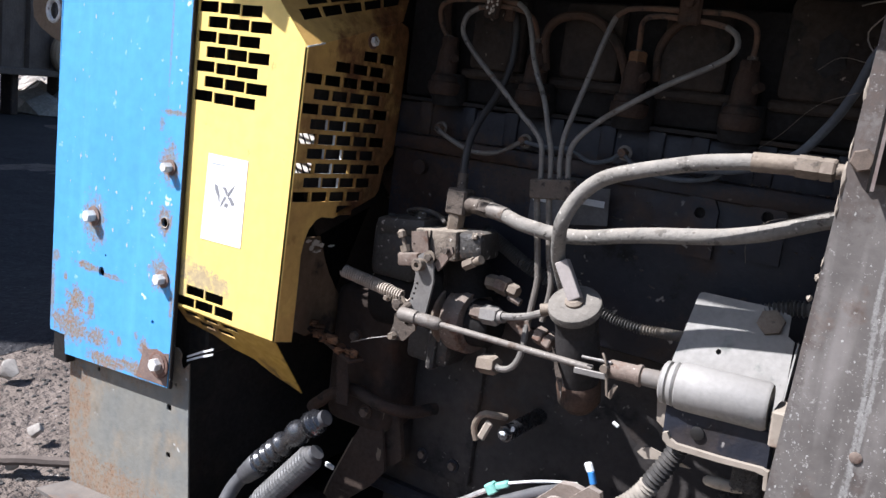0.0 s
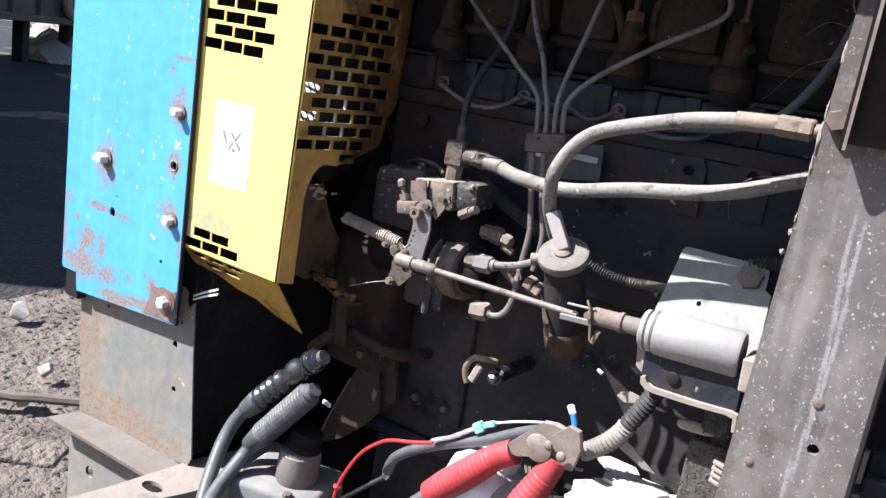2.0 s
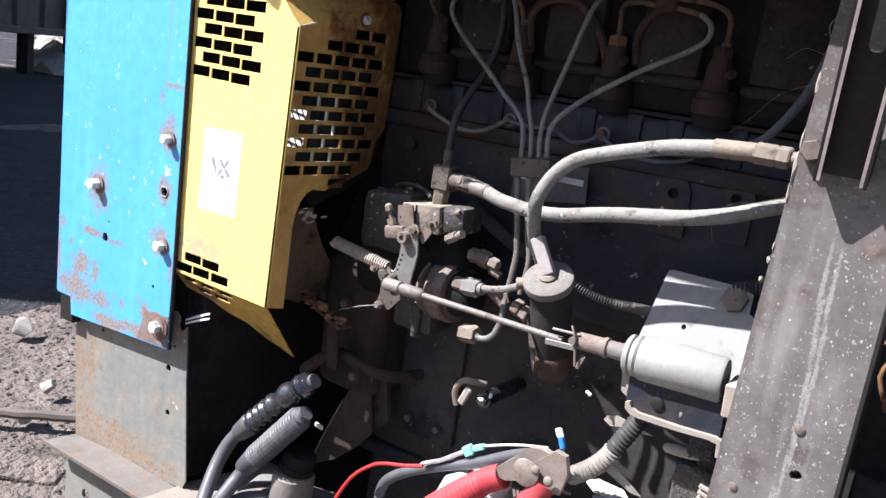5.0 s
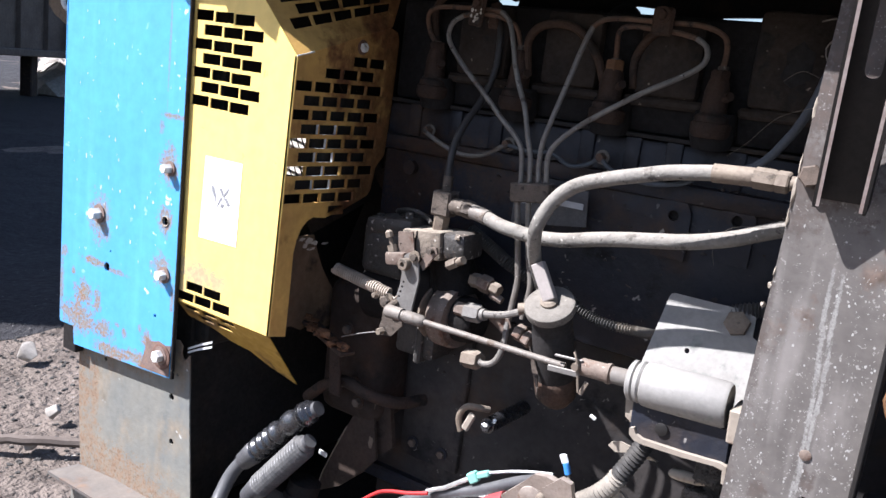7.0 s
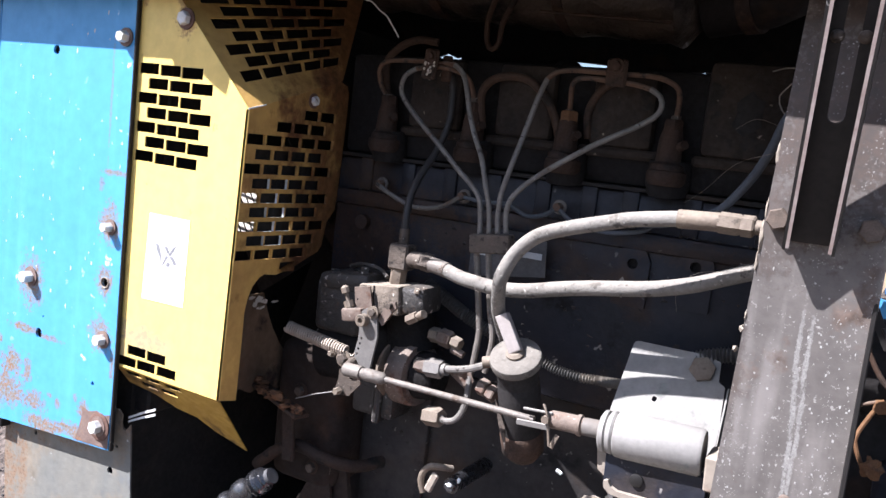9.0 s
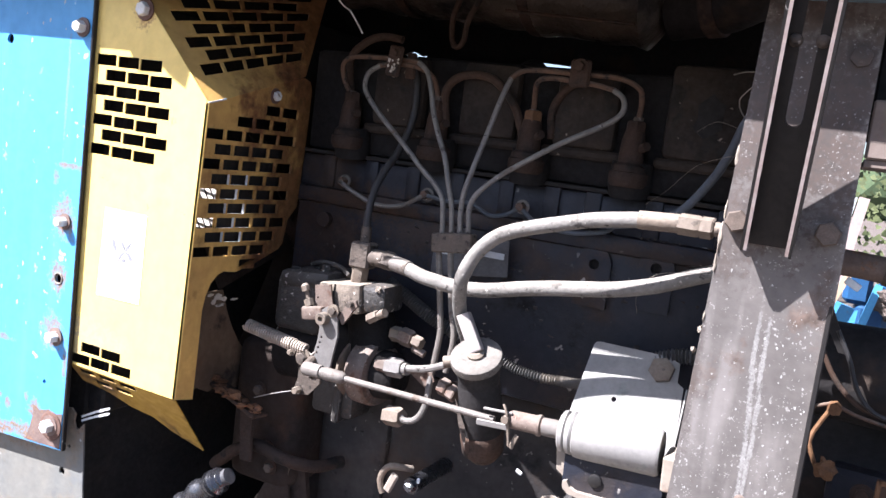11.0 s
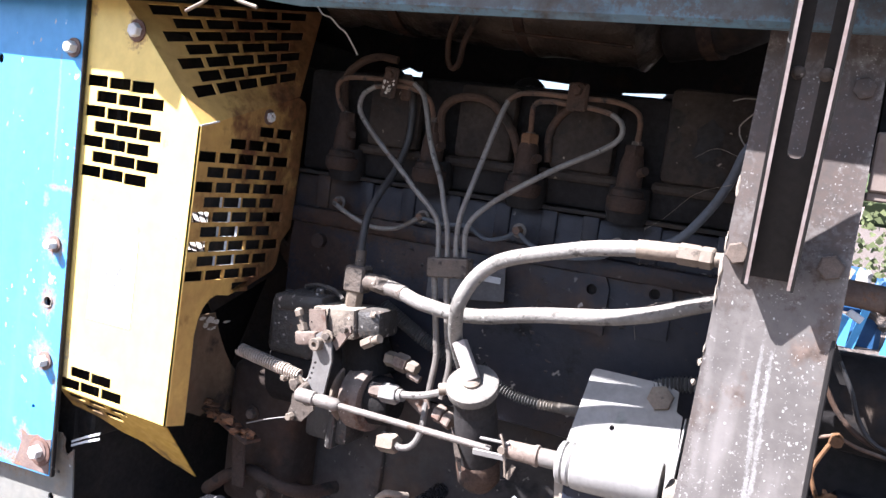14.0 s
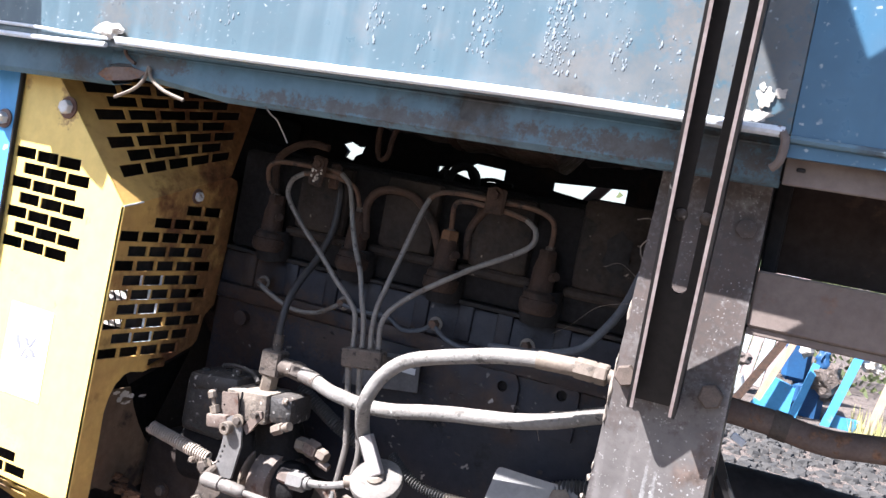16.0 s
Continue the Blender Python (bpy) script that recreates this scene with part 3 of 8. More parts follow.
def bolt_on(parent, at, way, r=0.0095, h=0.007, washer=True, material=None, wmat=None, name="bolt"):
    """A hexagon head on its washer, as two parts."""
    at, way = Vector(at), Vector(way).normalized()
    ob = part(name, hexa(B(), at + way * 0.001, at + way * (0.002 + h), r), material or M_bolt, parent)
    if washer:
        part("washer", cyl(B(), at - way * 0.0005, at + way * 0.0018, r * 1.55, n=18), wmat or M_washer, parent)
    return ob


def sheet(bm, origin, u, v, outline, holes=(), thick=0.002):
    """A flat plate with holes cut through; outline and holes in (u, v) metres; it is as thick as thick along u x v."""
    o, u, v = Vector(origin), Vector(u), Vector(v)
    t = bmesh.new()
    edges = []
    for loop in (outline, *holes):
        vs = [t.verts.new(o + u * a + v * b) for a, b in loop]
        edges += [t.edges.new((vs[i], vs[(i + 1) % len(vs)])) for i in range(len(vs))]
    r = bmesh.ops.triangle_fill(t, use_beauty=True, edges=edges, normal=u.cross(v))
    faces = [f for f in r["geom"] if isinstance(f, bmesh.types.BMFace)]
    w = u.cross(v).normalized() * thick
    ex = bmesh.ops.extrude_face_region(t, geom=faces)
    bmesh.ops.translate(t, vec=w, verts=[g for g in ex["geom"] if isinstance(g, bmesh.types.BMVert)])
    return merge(bm, t)


def slot(x, z, w, h):
    return [(x, z), (x + w, z), (x + w, z - h), (x, z - h)]


def ring_loop(x, z, r, n=12, sq=1.0):
    return [(x + r * math.cos(2 * math.pi * k / n), z + r * sq * math.sin(2 * math.pi * k / n)) for k in range(n)]


def rock(bm, c, size, seed=0, n=13):
    """An angular broken stone."""
    rng = random.Random(seed)
    t = bmesh.new()
    for _ in range(n):
        q = Vector((rng.gauss(0, 1), rng.gauss(0, 1), rng.gauss(0, 1))).normalized() * rng.uniform(0.8, 1.1)
        t.verts.new((c[0] + q.x * size[0], c[1] + q.y * size[1], c[2] + q.z * size[2]))
    r = bmesh.ops.convex_hull(t, input=t.verts)
    bmesh.ops.delete(t, geom=[g for g in r["geom_interior"] if isinstance(g, bmesh.types.BMVert)], context="VERTS")
    bmesh.ops.bevel(t, geom=list(t.edges), offset=min(size) * 0.07, segments=1, affect="EDGES")
    return merge(bm, t)


def blotch(x, z, rx, rz, seed, n=26):
    """An uneven closed outline round a spot."""
    out = []
    for k in range(n):
        a = 2 * math.pi * k / n
        q = 1 + 0.75 * noise.noise(Vector((math.cos(a) * 1.6 + seed * 5.3, math.sin(a) * 1.6, seed))) + 0.25 * noise.noise(Vector((math.cos(a) * 6, math.sin(a) * 6, seed * 2.0)))
        out.append((x + rx * q * math.cos(a), z + rz * q * math.sin(a)))
    return out


def fleck(bm, c, rx, rz, lean=0.0, n=7, rng=random):
    """A flat uneven spot of paint facing -y; lean: how far y falls for each metre up."""
    vs = []
    for k in range(n):
        a, q = 6.2832 * k / n, rng.uniform(0.65, 1.2)
        vs.append(bm.verts.new((c[0] + rx * q * math.cos(a), c[1] - lean * rz * q * math.sin(a), c[2] + rz * q * math.sin(a))))
    bm.faces.new(vs)
    return bm


def lump(bm, c, size, seed=0, rough=0.35, sub=2):
    t = bmesh.new()
    bmesh.ops.create_icosphere(t, subdivisions=sub, radius=1.0)
    for q in t.verts:
        k = 1 + rough * noise.noise(q.co * 1.7 + Vector((seed * 3.1, seed * 1.7, 0)))
        q.co = Vector((q.co.x * size[0], q.co.y * size[1], q.co.z * size[2])) * k + Vector(c)
    return merge(bm, t)


# ---- ground and distance ----
def build_ground():
    xs = sorted({round(s * d, 3) for d in [0, 0.5, 1, 1.5, 2, 2.5, 3, 3.5, 4, 5, 6, 7, 8, 10, 12, 14, 17, 20, 25, 32, 40, 60, 100, 200, 600, 1500] for s in (-1, 1)})
    near = sorted(set(xs + [round(-4 + 0.08 * i, 3) for i in range(36)]))
    nearly = sorted(set(xs + [round(0.4 + 0.08 * i, 3) for i in range(34)]))
    bm = B()
    grid = []
    for x in near:
        col = []
        for y in nearly:
            z = 0.0
            if max(abs(x), abs(y)) < 60:
                z = 0.035 * noise.noise(Vector((x * 0.9, y * 0.9, 0))) + 0.018 * noise.noise(Vector((x * 4, y * 4, 3))) - 0.02
            col.append(bm.verts.new((x, y, z)))
        grid.append(col)
    for i in range(len(near) - 1):
        for j in range(len(nearly) - 1):
            bm.faces.new((grid[i][j], grid[i + 1][j], grid[i + 1][j + 1], grid[i][j + 1]))
    ob = part("ground", bm, M_dirt)
    return tagged(ob, "dry grey-brown bare dirt littered with small stones", "ground", kind="structure")


build_ground()


def build_dark_ground():
    """Near-black ground sheet laid over the yard beyond the panels to darken it."""
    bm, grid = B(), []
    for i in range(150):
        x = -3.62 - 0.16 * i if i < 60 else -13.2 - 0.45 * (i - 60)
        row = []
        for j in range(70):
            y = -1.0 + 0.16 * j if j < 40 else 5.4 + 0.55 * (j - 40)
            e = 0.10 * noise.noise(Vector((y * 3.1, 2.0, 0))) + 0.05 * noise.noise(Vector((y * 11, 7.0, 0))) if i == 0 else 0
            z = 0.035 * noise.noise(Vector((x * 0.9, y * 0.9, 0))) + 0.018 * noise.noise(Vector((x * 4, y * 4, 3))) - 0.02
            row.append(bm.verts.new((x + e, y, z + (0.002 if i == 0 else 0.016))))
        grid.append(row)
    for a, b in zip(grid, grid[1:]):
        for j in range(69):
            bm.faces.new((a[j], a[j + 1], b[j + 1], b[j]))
    tagged(part("dark_ground", bm, M_dark_ground), "near-black ground sheet across the yard", "ground", kind="structure")


build_dark_ground()


def build_gravel():
    rng = random.Random(4)
    verts, faces = [], []
    for _ in range(7000):
        if rng.random() < 0.42:
            x, y = rng.uniform(-4.5, -1.5), rng.uniform(0.6, 3.2)
        else:
            x, y = rng.uniform(-0.3, 2.2), rng.uniform(3.6, 8.6)
        s = rng.uniform(0.004, 0.014) * (1 if x < -1 else rng.choice((2.4, 4.0, 6.5)))
        a = rng.uniform(0, 6.28)
        k = len(verts)
        z0 = 0.035 * noise.noise(Vector((x * 0.9, y * 0.9, 0))) + 0.018 * noise.noise(Vector((x * 4, y * 4, 3))) - 0.02
        for q in range(5):
            r = s * rng.uniform(0.7, 1.2)
            verts.append((x + r * math.cos(a + q * 1.257), y + r * math.sin(a + q * 1.257), z0 - s * 0.3))
        for q in range(5):
            r = s * rng.uniform(0.35, 0.75)
            verts.append((x + s * 0.1 + r * math.cos(a + q * 1.257), y + r * math.sin(a + q * 1.257), z0 + s * rng.uniform(0.25, 0.65)))
        faces += [(k + q, k + (q + 1) % 5, k + 5 + (q + 1) % 5, k + 5 + q) for q in range(5)] + [tuple(range(k + 5, k + 10))]
    me = bpy.data.meshes.new("gravel")
    me.from_pydata(verts, [], faces)
    me.materials.append(M_gravel)
    tagged(new("gravel", me), "scattered pale pebbles lying on the bare dirt", "gravel", kind="stuff")


build_gravel()
for c, s, sd in (((-2.66, 1.66, 0.035), (0.035, 0.03, 0.036), 1), ((-2.50, 1.49, 0.03), (0.045, 0.04, 0.04), 2), ((-2.34, 1.77, 0.03), (0.05, 0.06, 0.04), 3), ((-3.3, 1.93, 0.03), (0.07, 0.05, 0.05), 4)):
    solo("stone", rock(B(), c, s, sd), M_stone, "pale broken stone lying on dry dirt", "stone", "stones on the dirt", smooth=False)
solo("stick", tube(B(), [(-2.75, 1.25, 0.03), (-2.5, 1.45, 0.045), (-2.3, 1.63, 0.04), (-2.0, 1.85, 0.05)], 0.018, 8, 0.04, 0.01), M_wagon, "grey weathered branch lying on the dirt", "branch")
solo("broken_board", box(B(), (-2.55, 1.20, -0.01), (-2.08, 1.33, 0.012), 0.006, (2, 3, 32)), M_dirt, "grey split board lying on dirt", "board")


def build_wagon():
    w = thing("farm_wagon", (-17.5, 10.0, 0.0), "grey-brown ribbed wagon body standing on short legs", "wagon")
    turn = Matrix.Translation((-17.5, 10.0, 0)) @ Matrix.Rotation(radians(30), 4, "Z")

    def put(name, bm, m):
        bmesh.ops.transform(bm, matrix=turn, verts=bm.verts)
        return part(name, bm, m, w)
    put("body", box(B(), (-1.2, -5, 0.95), (1.0, 5, 3.1), 0.02), M_wagon)
    for k in range(11):
        put("rib", box(B(), (1.0, -4.9 + k * 0.97, 0.9), (1.1, -4.8 + k * 0.97, 2.95), 0.01), M_wagon)
    put("sill", box(B(), (0.95, -5, 0.84), (1.16, 5, 0.98), 0.02), M_wagon)
    for k in range(6):
        put("leg", box(B(), (0.5, -4.6 + k * 1.8, 0.0), (0.75, -4.35 + k * 1.8, 0.97), 0.02), M_inner)
    put("ring", tube(B(), [(1.2, 0.1 + 0.3 * math.cos(a), 1.35 + 0.3 * math.sin(a)) for a in [i * math.pi / 6 for i in range(13)]], 0.1, 10, 0.1), M_wood)


build_wagon()
# Wall added out of view to shade the yard.
bm = box(B(), (0, -0.3, 0), (15.5, 0, 8.5), 0.0)
bmesh.ops.transform(bm, matrix=Matrix.Translation((-6.6, -0.46, 0)) @ Matrix.Rotation(radians(149.2), 4, "Z"), verts=bm.verts)
tagged(part("wall_west", bm, M_shade_wall), "plain grey wall, added out of view to shade the yard", "wall", kind="structure")


def build_rubble():
    bm = B()
    rng = random.Random(9)
    for k in range(70):
        x, y = rng.uniform(-20, -9), 0
        y = -0.59 * x + rng.uniform(0.5, 2.2)
        x -= 8
        y += 4.6
        lump(bm, (x, y, 0.15), (rng.uniform(0.25, 0.7), rng.uniform(0.25, 0.7), rng.uniform(0.2, 0.6)), k, 0.5, 1)
    part("rubble", bm, M_stone, smooth=False)
    tagged(bpy.data.objects["rubble"], "sunlit heap of pale rubble beyond the yard", "rubble", kind="stuff")


build_rubble()


def build_hook_plate():
    outline = [(-3.98, 2.02), (-4.13, 1.753), (-4.188, 1.642), (-4.177, 1.566), (-4.12, 1.52), (-4.023, 1.479), (-3.935, 1.45), (-3.45, 1.45), (-3.45, 2.02)]
    x0, z0, r0 = -4.005, 1.607, 0.062
    w = thing("tow_plate", (-3.5, 2.6, 0.0), "tan steel tow plate with a round hole on a post", "plate")
    part("plate", sheet(B(), (0, 2.526, 0), (1, 0, 0), (0, 0, 1), outline, [ring_loop(x0, z0, r0, 18)], -0.03), M_tan, w)
    part("ring", tube(B(), [(x0 + (r0 - 0.008) * math.cos(a), 2.53, z0 + (r0 - 0.008) * math.sin(a)) for a in [i * math.pi / 6 for i in range(13)]], 0.012, 8, 0.02), M_bolt, w, "pale steel bush")
    part("post", box(B(), (-3.58, 2.557, -0.05), (-3.46, 2.65, 2.02), 0.01), M_tan, w)


build_hook_plate()


def bar(bm, a, b, w, t):
    """A flat bar from a to b, w wide across and t thick along y."""
    a, b = Vector(a), Vector(b)
    d = (b - a).normalized()
    s = d.cross(Vector((0, 1, 0))).normalized() * w / 2
    q = Vector((0, t / 2, 0))
    vs = [bm.verts.new(p + i * s + j * q) for p in (a, b) for i, j in ((-1, -1), (1, -1), (1, 1), (-1, 1))]
    for f in ((0, 1, 2, 3), (7, 6, 5, 4), (0, 4, 5, 1), (1, 5, 6, 2), (2, 6, 7, 3), (3, 7, 4, 0)):
        bm.faces.new([vs[i] for i in f])
    return bm


def build_implement():
    w = thing("field_implement", (0.5, 9.8, 0.0), "sky-blue farm implement with slanted bars resting on rough ground", "implement")
    X, Z = (1, 0, 0), (0, 0, 1)
    part("panel", sheet(B(), (0, 9.75, 0), X, Z, [(-0.069, -0.06), (0.155, 0.353), (0.39, 0.287), (0.364, -0.08)], (), -0.1), M_impl, w)
    part("panel", sheet(B(), (0, 9.70, 0), X, Z, [(0.74, -0.10), (0.823, 0.108), (1.067, 0.102), (1.035, -0.124)], (), -0.1), M_impl, w)
    part("bar", bar(B(), (0.395, 9.72, -0.08), (0.545, 9.75, 0.60), 0.075, 0.06), M_impl, w)
    part("bar", bar(B(), (0.715, 9.66, -0.10), (0.95, 9.75, 0.84), 0.085, 0.06), M_impl, w)
    part("tank", box(B(), (0.36, 9.95, -0.1), (0.70, 10.6, 0.36), 0.06), M_impl_d, w)
    part("tank", box(B(), (0.22, 9.95, 0.33), (0.50, 10.6, 0.80), 0.05), M_impl_d, w)
    part("bracket", lump(B(), (0.60, 9.78, 0.66), (0.07, 0.06, 0.13), 4, 0.7, 3), M_impl_d, w)
    part("hitch", lump(B(), (0.42, 9.78, 0.74), (0.075, 0.06, 0.09), 3, 0.6, 3), M_stone, w, "pale caked end")


build_implement()
for k, (a, b, wd, m) in enumerate((((0.03, 9.45, 0.12), (0.29, 9.5, 0.84), 0.070, M_wood), ((-0.215, 9.5, -0.02), (0.215, 9.6, 0.86), 0.085, M_brown), ((1.09, 9.4, -0.10), (1.32, 9.6, 0.95), 0.075, M_wood))):
    solo("plank", bar(B(), a, b, wd, 0.04), m, "long wooden plank leaning on the blue implement", "plank", "leaning planks")
for k in range(5):
    solo("board", bar(B(), (-0.44 + 0.135 * k, 10.6, 0.1), (-0.26 + 0.135 * k, 10.9, 1.5), 0.12, 0.03), (M_wood_p, M_pale_board)[k % 2], "pale pinkish sawn board standing upright", "board", "upright boards")
solo("white_block", box(B(), (-0.33, 9.6, 0.08), (-0.12, 9.8, 0.28), 0.02, (0, -25, 0)), M_pale_board, "pale blue-white block beside the implement", "block")
for k, (x, z, sx, sz, m) in enumerate(((0.68, 0.47, 0.16, 0.17, M_dirt), (1.06, 0.70, 0.10, 0.065, M_flaky), (1.13, 0.66, 0.06, 0.04, M_flaky), (-0.20, 0.46, 0.09, 0.07, M_wagon), (0.72, 0.30, 0.08, 0.10, M_dirt))):
    solo("clod", lump(B(), (x, 9.82 + 0.03 * k, z), (sx, 0.12, sz), k, 0.6, 3), m, "rough pale clod of earth lying on the implement", "clod", "clods on the implement")


def build_bank():
    """A low bank of broken stone and earth in front of the implement, with scrub behind it."""
    rng = random.Random(6)
    bm = B()
    for k in range(420):
        x, y = rng.uniform(-0.6, 3.0), rng.uniform(8.2, 9.45)
        h = -0.06 - 0.30 * (9.45 - y)
        r = rng.uniform(0.03, 0.10)
        rock(bm, (x, y, max(h, -0.03) + rng.uniform(-0.02, 0.02)), (r * 1.4, r, r * 0.55), k, 9)
    solo("stone_bank", bm, M_gravel, "low bank of broken grey stones before the implement", "stones", kind="stuff", smooth=False)
    verts, faces = [], []
    for _ in range(5200):
        cx, cy = rng.uniform(-3, 7), rng.uniform(12.5, 15)
        z = rng.uniform(0, 2.4) * (0.7 + 0.3 * math.sin(cx * 2.1))
        s_, a = rng.uniform(0.03, 0.075), rng.uniform(0, 6.28)
        u, v = Vector((math.cos(a), math.sin(a), rng.uniform(-0.5, 0.5))) * s_, Vector((rng.uniform(-0.4, 0.4), 0.2, 1)) * s_
        c, q = Vector((cx, cy, z)), len(verts)
        verts += [c - u, c - v * 0.4, c + u, c + v]
        faces.append((q, q + 1, q + 2, q + 3))
    me = bpy.data.meshes.new("scrub")
    me.from_pydata([tuple(p) for p in verts], [], faces)
    me.materials.append(M_scrub)
    tagged(new("scrub", me), "olive-green scrub of small leaves behind the implement", "scrub", kind="stuff")


build_bank()


def build_grass():
    rng = random.Random(3)
    verts, faces = [], []
    for _ in range(1400):
        x, y = rng.uniform(0.95, 4.0), rng.uniform(8.2, 10)
        h, a, s = rng.uniform(0.08, 0.34), rng.uniform(0, 6.28), rng.uniform(0.02, 0.1)
        k = len(verts)
        dx, dy = math.cos(a), math.sin(a)
        verts += [(x - dy * 0.008, y + dx * 0.008, -0.03), (x + dy * 0.008, y - dx * 0.008, -0.03), (x + dx * s, y + dy * s, h)]
        faces.append((k, k + 1, k + 2))
    me = bpy.data.meshes.new("dry_weeds")
    me.from_pydata(verts, [], faces)
    me.materials.append(M_straw)
    tagged(new("dry_weeds", me), "sparse dry yellow-green weeds growing in the dirt", "grass", kind="stuff")


build_grass()


def build_treeline():
    """Low far trees that close the horizon on all sides."""
    rng = random.Random(8)
    bm = B()
    for k in range(90):
        a = k * 2 * math.pi / 90 + rng.uniform(-0.02, 0.02)
        r = rng.uniform(90, 120)
        lump(bm, (r * math.cos(a), r * math.sin(a), 2.2), (rng.uniform(3, 5.5), rng.uniform(3, 5.5), rng.uniform(2, 4.2)), k, 0.8, 2)
    m = mat("far_foliage", (0.06, 0.085, 0.035), (0.04, 0.06, 0.03), 0.6, 0.9, bump=0.0)
    ob = part("far_treeline", bm, m, smooth=False)
    tagged(ob, "low dark green far trees along the horizon", "trees", kind="stuff")


build_treeline()


# ---- blue side panel and the rusty panel under it ----
PY = 0.838


def build_blue_panel():
    w = thing("blue_side_panel", (-1.15, PY, 0.89), "tall sky-blue painted sheet panel with rusted bolts and chipped edges", "panel")
    X, Z = (1, 0, 0), (0, 0, 1)
    holes = [ring_loop(-1.181, 1.057, 0.0075, 14, 1.15), ring_loop(-1.030, 1.169, 0.0075, 14), ring_loop(-1.172, 1.519, 0.0075, 14), ring_loop(-1.172, 1.087, 0.002, 6), ring_loop(-1.045, 1.003, 0.0035, 8)]
    part("sheet", sheet(B(), (0, PY, 0), X, Z, [(-1.318, 0.921), (-1.320, 1.24), (-1.312, 1.63), (-0.9945, 1.63), (-0.9965, 1.15), (-1.0005, 0.904), (-1.272, 0.887), (-1.276, 0.921)], holes, -0.004), M_blue, w)
    rng = random.Random(31)
    part("return_flange", box(B(), (-1.322, PY + 0.001, 0.925), (-1.3185, PY + 0.035, 1.63), 0.001), M_blue, w)
    # Black strip stands in for the dark gap beside the guard.
    part("gap_strip", box(B(), (-0.9960, PY - 0.003, 0.905), (-0.9915, PY + 0.004, 1.62), 0.001), M_channel, w)
    part("corner_patch", sheet(B(), (0, PY - 0.0007, 0), X, Z, [(-1.078, 0.902), (-1.070, 0.925), (-1.064, 0.948), (-1.066, 0.962), (-1.05, 0.956), (-1.03, 0.962), (-1.015, 0.958), (-1.0005, 0.962), (-1.0015, 0.906)], (), -0.0005), M_corner, w, "rust-brown bare corner")
    for x, z, r, h in ((-1.207, 1.148, 0.0105, 0.0145), (-1.024, 1.257, 0.008, 0.0135), (-1.026, 1.079, 0.0092, 0.0125), (-1.015, 1.544, 0.009, 0.012)):
        bolt_on(w, (x, PY - 0.0010, z), (0, -1, 0), r, h, wmat=M_corner)
    bolt_on(w, (-1.022, PY - 0.003, 0.939), (0, -1, 0), 0.0105, 0.011, wmat=M_corner)
    part("large_washer", lathe(B(), (-1.022, PY - 0.0005, 0.938), (-1.022, PY - 0.0035, 0.938), [(0, 0.0225), (0.7, 0.0225), (1, 0.0205), (1, 0.013)], 26), M_washer, w)
    part("hole_rim", tube(B(), [(-1.030 + 0.0082 * math.cos(a), PY - 0.0006, 1.169 + 0.0082 * math.sin(a)) for a in [i * math.pi / 6 for i in range(13)]], 0.0012, 6, 0.004), M_rail, w, "bare chipped rim of a hole")
    bm = B()
    for _ in range(60):
        q = rng.uniform(0.0007, 0.0022)
        fleck(bm, (rng.uniform(-1.30, -1.01), PY - 0.00025, rng.uniform(1.06, 1.60)), q, q * rng.uniform(1.0, 2.6), 0.0, 8, rng)
    tagged(part("paint_fleck", bm, M_bar, w, "pale flecks of chipped paint", False), kind="stuff")
    part("foot", box(B(), (-1.312, PY + 0.003, 0.868), (-1.272, PY + 0.022, 0.93), 0.002), M_channel, w)


build_blue_panel()


def build_lower_panel():
    w = thing("rusty_lower_panel", (-1.09, 0.862, 0.62), "rust-mottled blue-grey sheet panel standing on the frame rail", "panel")
    X, Z = (1, 0, 0), (0, 0, 1)
    holes = [ring_loop(-1.0185, 0.859, 0.0062), ring_loop(-1.013, 0.777, 0.0055), ring_loop(-1.205, 0.872, 0.0042, 8), ring_loop(-1.006, 0.903, 0.003, 8)]
    bm = sheet(B(), (0, 0.860, 0), X, Z, [(-1.272, 0.60), (-1.286, 0.80), (-1.290, 0.95), (-1.035, 0.95), (-1.019, 0.963), (-1.007, 0.965), (-0.998, 0.957), (-0.9995, 0.945), (-0.996, 0.936), (-0.989, 0.934), (-0.979, 0.946), (-0.975, 0.90), (-0.971, 0.845), (-0.962, 0.75), (-0.954, 0.668), (-0.962, 0.650), (-0.99, 0.647)], holes, -0.003)
    part("sheet", bm, M_rustpanel, w)
    for a, b in ((0.951, 0.9785), (0.9445, 0.970)):
        part("bent_strip", sheet(B(), (0, 0.868, 0), (1, 0, 0), (0, 0, 1), [(-0.993, a), (-0.964, (a + b) / 2 + 0.001), (-0.936, b), (-0.935, b + 0.0042), (-0.964, (a + b) / 2 + 0.005), (-0.993, a + 0.0035)], (), -0.0015), M_white, w, "pale bent strip")


build_lower_panel()


